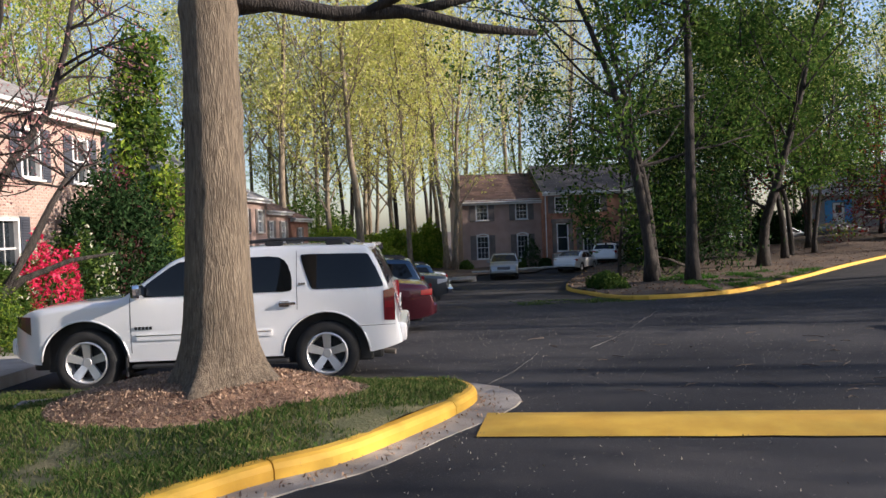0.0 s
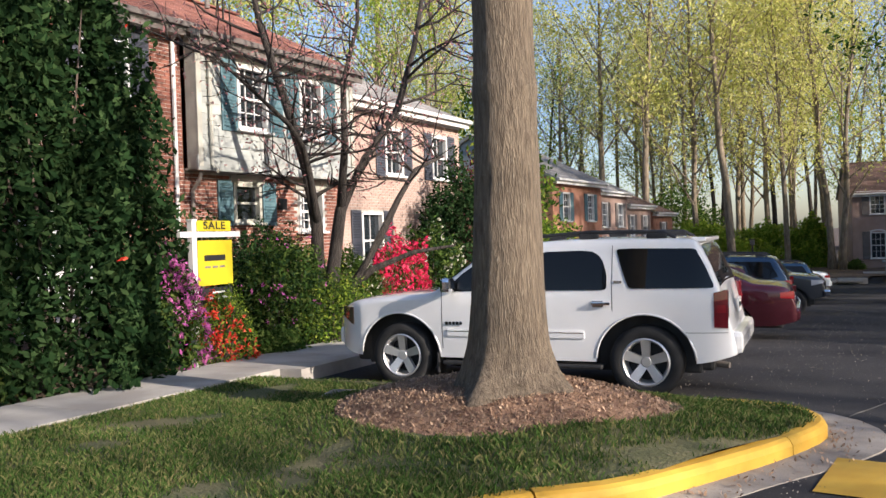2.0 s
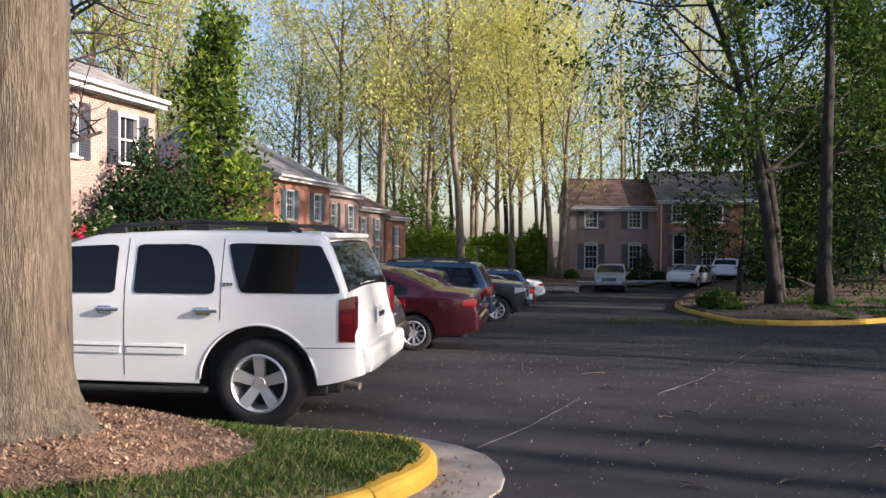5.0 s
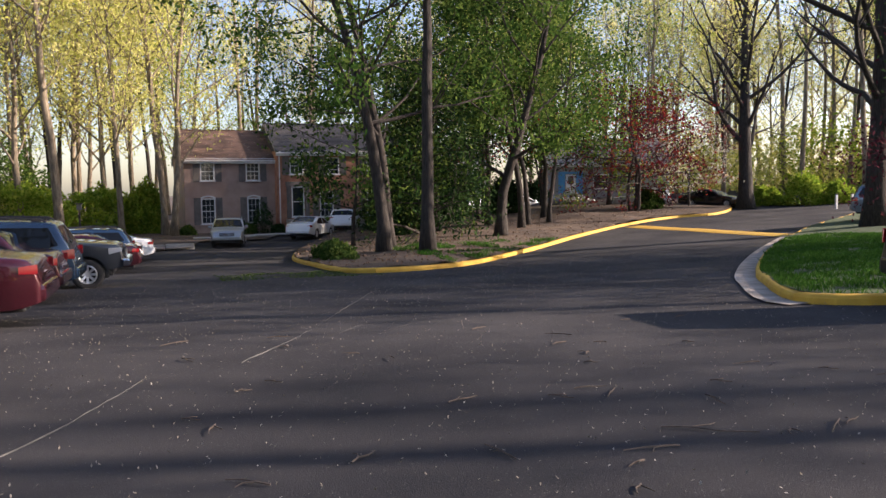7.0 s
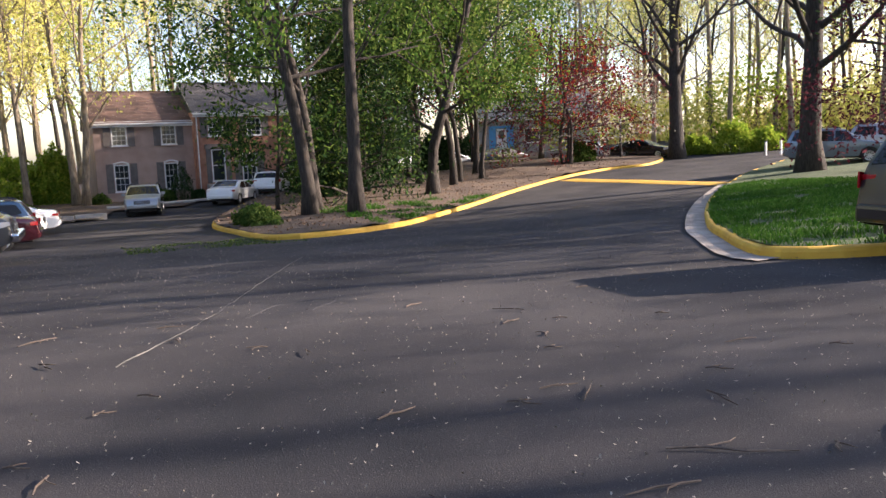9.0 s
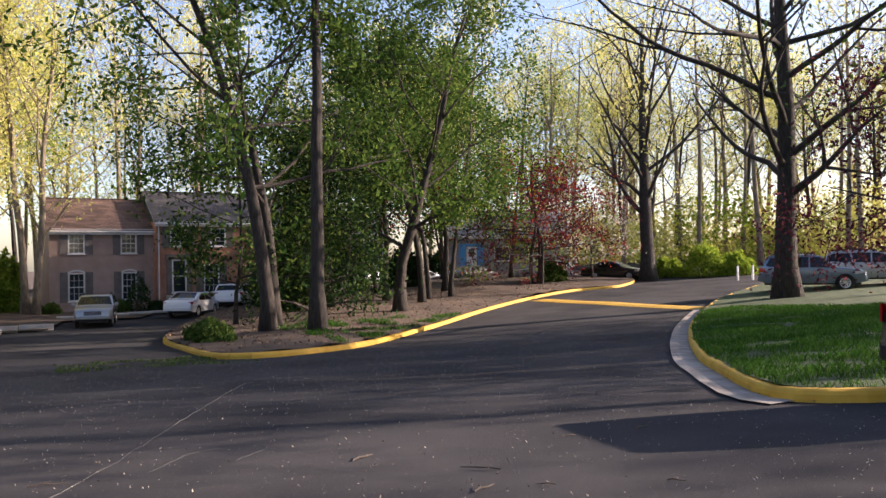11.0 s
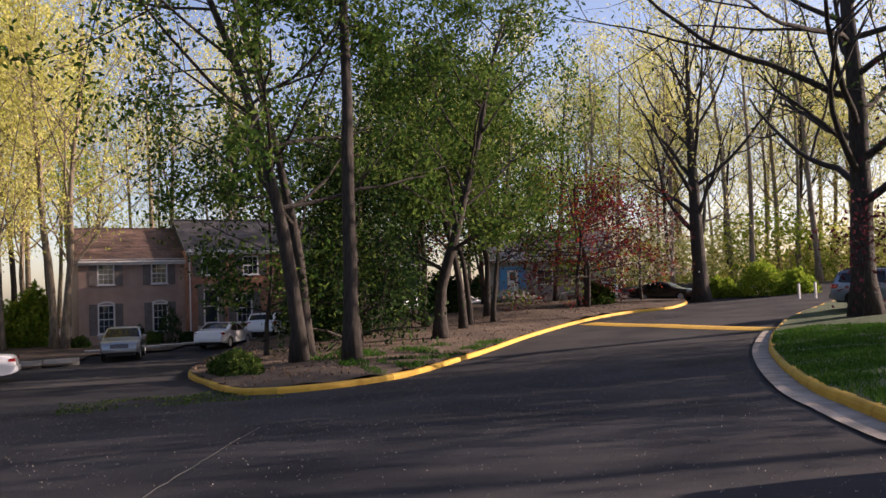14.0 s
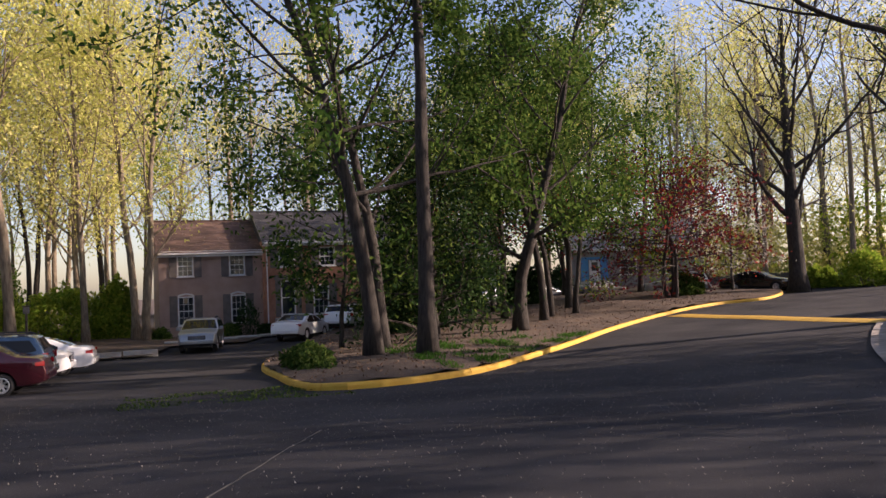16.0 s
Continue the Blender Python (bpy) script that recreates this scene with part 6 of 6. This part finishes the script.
tree("spreading_oak_tree", gpose(34.1, 31.5, zf=rz_), "big dark spreading tree on the corner lawn", 61, 19, 0.5, M["barkd"], M["olive"], first=0.22, limbs=24, limb_len=7.0, per=5, spread=0.5, size=0.1, up=0.6, kids=(2, 4), depth=3, bendy=0.03)
tree("plum_tree", gpose(32.5, 22.5, zf=rz_), "dark purple plum tree by parked cars", 62, 7.5, 0.2, M["barkd"], M["plum"], first=0.2, limbs=22, limb_len=3.0, per=20, spread=0.4, size=0.085, up=0.35, depth=3)
tree("broad_tree", gpose(44.6, 53.5), "tall bare-branched tree with first yellow leaves", 63, 18, 0.55, M["barkd"], M["ygreen"], first=0.2, limbs=18, limb_len=6.0, per=5, spread=0.6, size=0.12, up=1.1, kids=(2, 4), depth=3, bendy=0.02)

# forest beyond: a few kinds, repeated
kinds = []
rng = random.Random(12)
spec = [(71, 21, 0.24, "barkg", "ygreen", 14, 4.4, 28, 0.3), (72, 23, 0.26, "barkg", "ygreen", 15, 4.8, 22, 0.4), (73, 20, 0.22, "barkg", "ygreen", 18, 4.4, 30, 0.2),
        (74, 24, 0.24, "barkg", "ygreen", 12, 4.0, 6, 0.5), (75, 19, 0.2, "barkg", "bgreen", 18, 4.4, 25, 0.15), (76, 22, 0.25, "barkd", "sgreen", 14, 4.4, 8, 0.35)]
spots = []
for k in range(74):
    for _ in range(20):
        x = rng.uniform(-42, 74)
        y = rng.uniform(72, 104)
        if x > 40:
            y = rng.uniform(80, 112)
        if x < -12:
            y = rng.uniform(30, 100)
        if min([math.hypot(x - a, y - b) for a, b in spots] or [99]) > 3.2 and not (-18 < x < -4 and y < 60) and not (3 < x < 23 and y < 74) and not (70 < x and y < 92) and not (22 < x < 52 and y < 84):
            spots.append((x, y))
            break
spots += [(5.5, 60.6), (2.2, 61.5), (-1.2, 58.8), (-3.6, 60.5), (-6.6, 57.5), (4.9, 61.6), (2.6, 73), (-10.5, 62), (52, 66), (57, 62), (62, 70), (60, 76), (55, 78), (66, 66), (70, 74), (50, 74), (62, 50), (68, 56), (74, 62), (66, 44), (76, 50), (72, 38), (82, 60), (80, 44), (90, 70), (92, 56), (60, 58), (70, 48), (64, 84), (88, 84)]
label = {"ygreen": "tall slender tree with sunlit yellow spring leaves", "bgreen": "tall slender tree in bright green first leaf", "sgreen": "tall dark-barked tree in thin leaf"}
for i, (sd, H, r, bk, lf, lb, ll, per, fst) in enumerate(spec):
    kinds.append(tree("forest_tree", gpose(-2 - 4 * i, 80 + i), label[lf], sd, H, r, M[bk], M[lf], first=fst, limbs=lb, limb_len=ll, per=per, spread=0.6, size=0.12, up=1.0, bendy=0.05, kids=(2, 4), group="forest"))
for k, (x, y) in enumerate(spots):
    src = kinds[k % len(kinds)]
    if k >= 74:
        src = kinds[k % 3]
    if x > 48 and y < 78:
        src = kinds[3]
    s = rng.uniform(0.85, 1.2)
    o = copy_thing(src, pose(x, y, gz(x, y) - 0.05, rng.uniform(-2, 2), rng.uniform(-2, 2), rng.uniform(0, 360)))
    o.scale = (s, s, s)

# unseen trees added on the street's sunny side, whose shade falls across the road
for k, (x, y) in enumerate(((33, 2), (38, 8), (36, -7), (45, 1), (50, 12), (43, -12), (54, -5))):
    o = copy_thing(kinds[3], pose(x, y, gz(x, y), 0, 0, k * 67))
    o.scale = (1.0, 1.0, 0.9)
for k, (x, y) in enumerate(((37, 1.5), (41, 4.5), (40, -3))):
    o = copy_thing(kinds[2], pose(x, y, gz(x, y), 0, 0, k * 41))
    o.scale = (0.8, 0.8, 0.5)
for k, (x, y) in enumerate(((44, 15.5), (48, 19), (52, 24), (46, 11))):
    o = copy_thing(kinds[(5, 2)[k % 2]], pose(x, y, gz(x, y), 0, 0, k * 41))
    o.scale = (0.9, 0.9, 0.75)
# unseen leafy trees added beside the crossing street, to shade road and lawn
street_tree = tree("street_tree", gpose(30, -4.6, 0.8), "broad leafy tree added out of view to shade the street", 91, 19, 0.3, M["barkd"], M["sgreen"], first=0.22, limbs=18, limb_len=4.4, per=12, spread=0.45, size=0.17, up=0.5, group="street trees")
for k, (x, y, s) in enumerate(((34, -9.6, 0.75), (37.5, -5.4, 0.6), (31.5, 14, 0.62), (35, 18.2, 0.68), (38.5, 13, 0.8), (38, 23, 0.7), (43, 18, 0.9))):
    o = copy_thing(street_tree, pose(x, y, gz(x, y), 0, 0, 40 + k * 53))
    o.scale = (0.9, 0.9, s)
# woods closing the view beyond the crossing street
far = random.Random(44)
for k in range(26):
    an, dist = math.radians(37 + 0.95 * k + far.uniform(-0.6, 0.6)), far.uniform(86, 116)
    x, y = 8 + dist * math.sin(an), 9 + dist * math.cos(an)
    o = copy_thing(kinds[(0, 5, 2, 1)[k % 4]], pose(x, y, gz(x, y) - 0.05, 0, 0, far.uniform(0, 360)))
    s = far.uniform(0.8, 1.1)
    o.scale = (s * 1.2, s * 1.2, s)
for k in range(13):
    an, dist = math.radians(33 + 2.2 * k + far.uniform(-0.8, 0.8)), far.uniform(78, 100)
    x, y = 8 + dist * math.sin(an), 9 + dist * math.cos(an)
    if math.hypot(x - 84.8, y - 82) > 14:
        bush("thicket", x, y, far.uniform(3.5, 6), far.uniform(3.5, 6), far.uniform(4, 8), M[("ygreen", "ygreen", "bgreen")[k % 3]], 2600, 0.2, "sunlit spring thicket at the woods' edge", None, 0, 0, 120 + k, base=gz(x, y), lumps=1.8)
tree("dogwood_tree", gpose(41.6, 56.0), "small dogwood with flat sprays of cream blossom", 81, 6.5, 0.1, M["barkd"], M["whitef"], first=0.3, limbs=14, limb_len=2.4, per=12, spread=(0.4, 0.4, 0.12), size=0.09, up=0.1)


# ---- grass, litter and small things ----
def blades(name, inside, zf, box_, n, hgt, label, seed, thin, width=0.006, mat="grass"):
    """Grass blades as narrow triangles, denser where the noise is high."""
    rng = np.random.default_rng(seed)
    vs, fs = [], []
    x0, x1, y0, y1 = box_
    k = 0
    while k < n:
        x, y = rng.uniform(x0, x1), rng.uniform(y0, y1)
        k += 1
        if not inside(x, y):
            continue
        d = noise.noise(Vector((x * 0.9, y * 0.9, seed))) + 0.5 * noise.noise(Vector((x * 2.7, y * 2.7, seed)))
        if d < thin + rng.uniform(-0.12, 0.12):
            continue
        z = zf(x, y)
        a, l = rng.uniform(0, 6.28), hgt * rng.uniform(0.5, 1.3) * (1 + 0.8 * max(0, d))
        lx, ly = rng.normal(0, 0.45) * l, rng.normal(0, 0.45) * l
        dx, dy = math.cos(a) * width, math.sin(a) * width
        i = len(vs)
        vs += [(x - dx, y - dy, z - 0.01), (x + dx, y + dy, z - 0.01), (x + lx * 0.4 + dx * 0.7, y + ly * 0.4 + dy * 0.7, z + l * 0.6), (x + lx, y + ly, z + l)]
        fs += [(i, i + 1, i + 2), (i, i + 2, i + 3)]
    return tagged(data_part(name, vs, fs, M[mat]), label, "grass", kind="stuff")


blades("grass", lambda x, y: in_lawn(x, y) and not in_mulch(x, y), lawn_z, (-2.45, 3.9, 1.0, 8.45), 170000, 0.04, "short patchy green lawn grass with tufts", 1, -0.38, 0.004)
blades("grass", in_right, right_z, (14, 30, 12.3, 30), 110000, 0.075, "lush green grass of the corner lawn", 2, -0.3, 0.009, "lush")
blades("grass", in_mid, mid_z, (14, 24, 28, 40), 26000, 0.1, "thin grass along the wooded island's edge", 3, 0.12, 0.012, "lush")

rng = np.random.default_rng(4)
P = []
while len(P) < 9000:
    x, y = rng.uniform(-1, 3.6), rng.uniform(5.7, 8.5)
    if in_mulch(x, y):
        P.append((x, y, mulch_z(x, y) + 0.012))
tagged(cloud_part("mulch_chips", *leaf_cloud(np.array(P), 1, (0.01, 0.01, 0.004), 0.016, rng, 3.0), M["chip"], None), "loose shredded bark chips on the mulch bed", "mulch", kind="stuff")
P = []
while len(P) < 15000:
    x, y = rng.uniform(2, 22), rng.uniform(3, 30)
    if not (in_lawn(x, y) or in_right(x, y) or in_mid(x, y)):
        P.append((x, y, gz(x, y) + 0.02))
tagged(cloud_part("road_litter", *leaf_cloud(np.array(P), 1, (0.02, 0.02, 0.0), 0.011, rng, 4.0), M["scrap"], None), "scattered catkins and leaf scraps on the asphalt", "litter", kind="stuff")
P = []
while len(P) < 1500:
    x, y = rng.uniform(6.5, 11), rng.uniform(26, 30)
    if noise.noise(Vector((x * 0.8, y * 1.5, 2))) > -0.1 and not in_mid(x, y):
        P.append((x, y, gz(x, y) + 0.025))
tagged(cloud_part("fallen_catkins", *leaf_cloud(np.array(P), 1, (0.02, 0.02, 0.0), 0.035, rng, 4.0), M["mgreen"], None), "drift of fallen green catkins beside the island", "litter", kind="stuff")
P = []
while len(P) < 5000:
    x, y = rng.uniform(10.3, 40), rng.uniform(28, 62)
    if in_mid(x, y):
        P.append((x, y, mid_z(x, y) + 0.02))
tagged(cloud_part("dead_leaves", *leaf_cloud(np.array(P), 1, (0.02, 0.02, 0.01), 0.06, rng, 2.5), M["deadleaf"], None), "dead brown leaves under the island's trees", "litter", kind="stuff")


P = []
for p in g_in + g2:
    for _ in range(16):
        P.append((p[0] + rng.uniform(0.0, 0.3), p[1] - rng.uniform(0, 0.25), gz(*p) + 0.03))
tagged(cloud_part("gutter_debris", *leaf_cloud(np.array(P), 1, (0.05, 0.05, 0.0), 0.02, rng, 4.0), M["chip"], None), "brown leaf debris gathered along the gutters", "litter", kind="stuff")


def twig(x, y, s, a, label="thin dry twig lying on the asphalt"):
    t = thing("twig", pose(x, y, gz(x, y) + 0.014, 0, 0, a), label, "twig", "fallen twigs")
    bm = bmesh.new()
    pts = [(-0.5 * s, 0.0, 0), (-0.2 * s, 0.03 * s, 0.008), (0.1 * s, -0.02 * s, 0.004), (0.5 * s, 0.05 * s, 0.0)]
    tube_into(bm, pts, [0.006, 0.007, 0.006, 0.003], 5)
    part("stem", bm, M["twig"], t)
    bm = bmesh.new()
    tube_into(bm, [pts[1], (0.0, 0.16 * s, 0.01), (0.06 * s, 0.3 * s, 0.0)], [0.005, 0.004, 0.002], 5)
    part("side_shoot", bm, M["twig"], t)
    return t


t0 = twig(8.6, 7.75, 0.62, -35, "forked grey twig lying on the asphalt")
rr = random.Random(9)
first = twig(7.4, 9.2, 0.3, 20)
for k in range(44):
    x, y = rr.uniform(5.2, 12.5), rr.uniform(6.3, 13.5)
    o = copy_thing(first, pose(x, y, gz(x, y) + 0.014, 0, 0, rr.uniform(0, 360)))
    o.scale = (rr.uniform(0.4, 1.3), rr.uniform(0.3, 1.2), 1)


def crack(pts, w=0.0022):
    line = arc_points(pts, 0.2)
    line = [(x + 0.03 * noise.noise(Vector((x * 3, y * 3, 7))), y + 0.03 * noise.noise(Vector((x * 3, y * 3, 17)))) for x, y in line]
    bm = strip_mesh(line, [(-w, -0.01), (-w * 0.8, 0.004), (w * 0.8, 0.004), (w, -0.01)])
    return part("crack_seam", bm, M["seam"], road)


crack([(4.12, 8.65), (4.55, 9.7), (4.75, 10.3), (5.0, 11.1)])
crack([(5.9, 11.6), (6.9, 13.6), (7.9, 16.2), (9.4, 20.1)])
crack([(13.6, 11.9), (13.1, 10.2), (13.4, 9.0), (12.6, 7.4)])
crack([(7.2, 13.2), (7.7, 13.9), (8.3, 13.8), (7.9, 13.3)])

# the sign by the pavement
sg = thing("sale_sign", pose(-4.1, 9.27, 0.12), "yellow sale sign hanging from a white wooden post", "sign")
part("post", boxed((0, 0, 1.0), (0.09, 0.09, 2.06), 0.006), M["trim"], sg)
part("post_cap", boxed((0, 0, 2.04), (0.11, 0.11, 0.03), 0.006), M["trim"], sg)
part("cross_arm", boxed((0, 0.38, 1.84), (0.07, 1.3, 0.08), 0.006), M["trim"], sg)
rider = part("rider_board", boxed((0.0, 0.47, 1.965), (0.02, 0.74, 0.15), 0.003), M["signy"], sg, "small yellow rider board")
board = part("sign_board", boxed((0.0, 0.48, 1.43), (0.02, 0.76, 0.65), 0.003), M["signy"], sg, "yellow sign board")
sub_b = part("lower_board", boxed((0.0, 0.48, 0.96), (0.02, 0.7, 0.22), 0.003), M["ink"], sg, "black lower board")
for y in (0.2, 0.76):
    bm = bmesh.new()
    tube_into(bm, [(0, y, 1.82), (0, y, 1.74)], [0.006, 0.006], 6)
    part("hanger", bm, M["iron"], sg)
    bm = bmesh.new()
    tube_into(bm, [(0, y, 1.11), (0, y, 1.06)], [0.006, 0.006], 6)
    part("hanger", bm, M["iron"], sg)
fc = bpy.data.curves.new("lettering", "FONT")
fc.body, fc.size, fc.extrude, fc.offset, fc.align_x, fc.align_y, fc.space_character = "SALE", 0.165, 0.001, 0.004, "CENTER", "CENTER", 1.15
fc.materials.append(M["ink"])
tx = new("lettering", fc)
tx.parent = rider
tx.matrix_local = pose(0.0135, 0.47, 1.965, 90, 0, 90) @ Matrix.Diagonal((1.25, 0.92, 1, 1))
part("name_bar", boxed((0.0125, 0.46, 1.50), (0.006, 0.46, 0.085), 0.002), M["ink"], board)
for k in range(3):
    part("number_bar", boxed((0.0125, 0.30 + 0.16 * k, 1.37), (0.006, 0.12, 0.03), 0.001), M["iron"], board)
part("number_bar", boxed((0.0125, 0.55, 0.92), (0.006, 0.5, 0.035), 0.001), M["trim"], sub_b)
part("number_bar", boxed((0.0125, 0.5, 1.0), (0.006, 0.3, 0.025), 0.001), M["trim"], sub_b)

# cover plate in the lawn, lamp post, reflectors and mailbox posts
cv = thing("utility_cover", pose(-0.5, 7.45, lawn_z(-0.5, 7.45) + 0.005, 0, 0, 12), "ribbed grey metal cover set in the lawn", "cover plate")
part("plate", boxed((0, 0, 0.005), (0.6, 0.36, 0.03), 0.006), M["iron"], cv)
for k in range(9):
    part("rib", boxed((-0.24 + 0.06 * k, 0, 0.023), (0.02, 0.3, 0.01), 0.002), M["iron"], cv)
lp = thing("lamp_post", pose(0.4, 54, yard_z(0.4, 54)), "wooden post lantern beside the far planting", "lamp post")
part("post", boxed((0, 0, 1.0), (0.1, 0.1, 2.1), 0.008), M["twig"], lp)
part("lantern", boxed((0, 0, 2.2), (0.26, 0.26, 0.32), 0.03), M["iron"], lp)
part("lantern_roof", boxed((0, 0, 2.4), (0.34, 0.34, 0.06), 0.02), M["twig"], lp)
for x, y in ((46.6, 47.0), (47.3, 46.4)):
    mp = thing("marker_post", pose(x, y, gz(x, y)), "short white marker post at the bend", "post", "marker posts")
    part("post", boxed((0, 0, 0.45), (0.12, 0.12, 0.95), 0.01), M["trim"], mp)
    part("post_top", boxed((0, 0, 0.95), (0.15, 0.15, 0.06), 0.01), M["ink"], mp)
fw = thing("low_wall", pose(1.5, 49.2, gz(1.5, 49.2)), "low pale concrete edging before the far planting", "wall", kind="structure")
for k in range(5):
    part("wall_block", boxed((-2 + 1.55 * k, 0.55 * k - 0.6, 0.16), (1.5, 0.25, 0.34), 0.02), M["concrete"], fw)
fk = thing("far_path", Matrix(), "pale concrete path before the far houses", "pavement", kind="structure")
for k in range(9):
    x, y = 7.2 + 1.3 * k, 57.6 + 0.45 * k
    part("slab", boxed((x, y, gz(x, y) + 0.13), (1.27, 1.3, 0.1), 0.01), M["concrete"], fk)
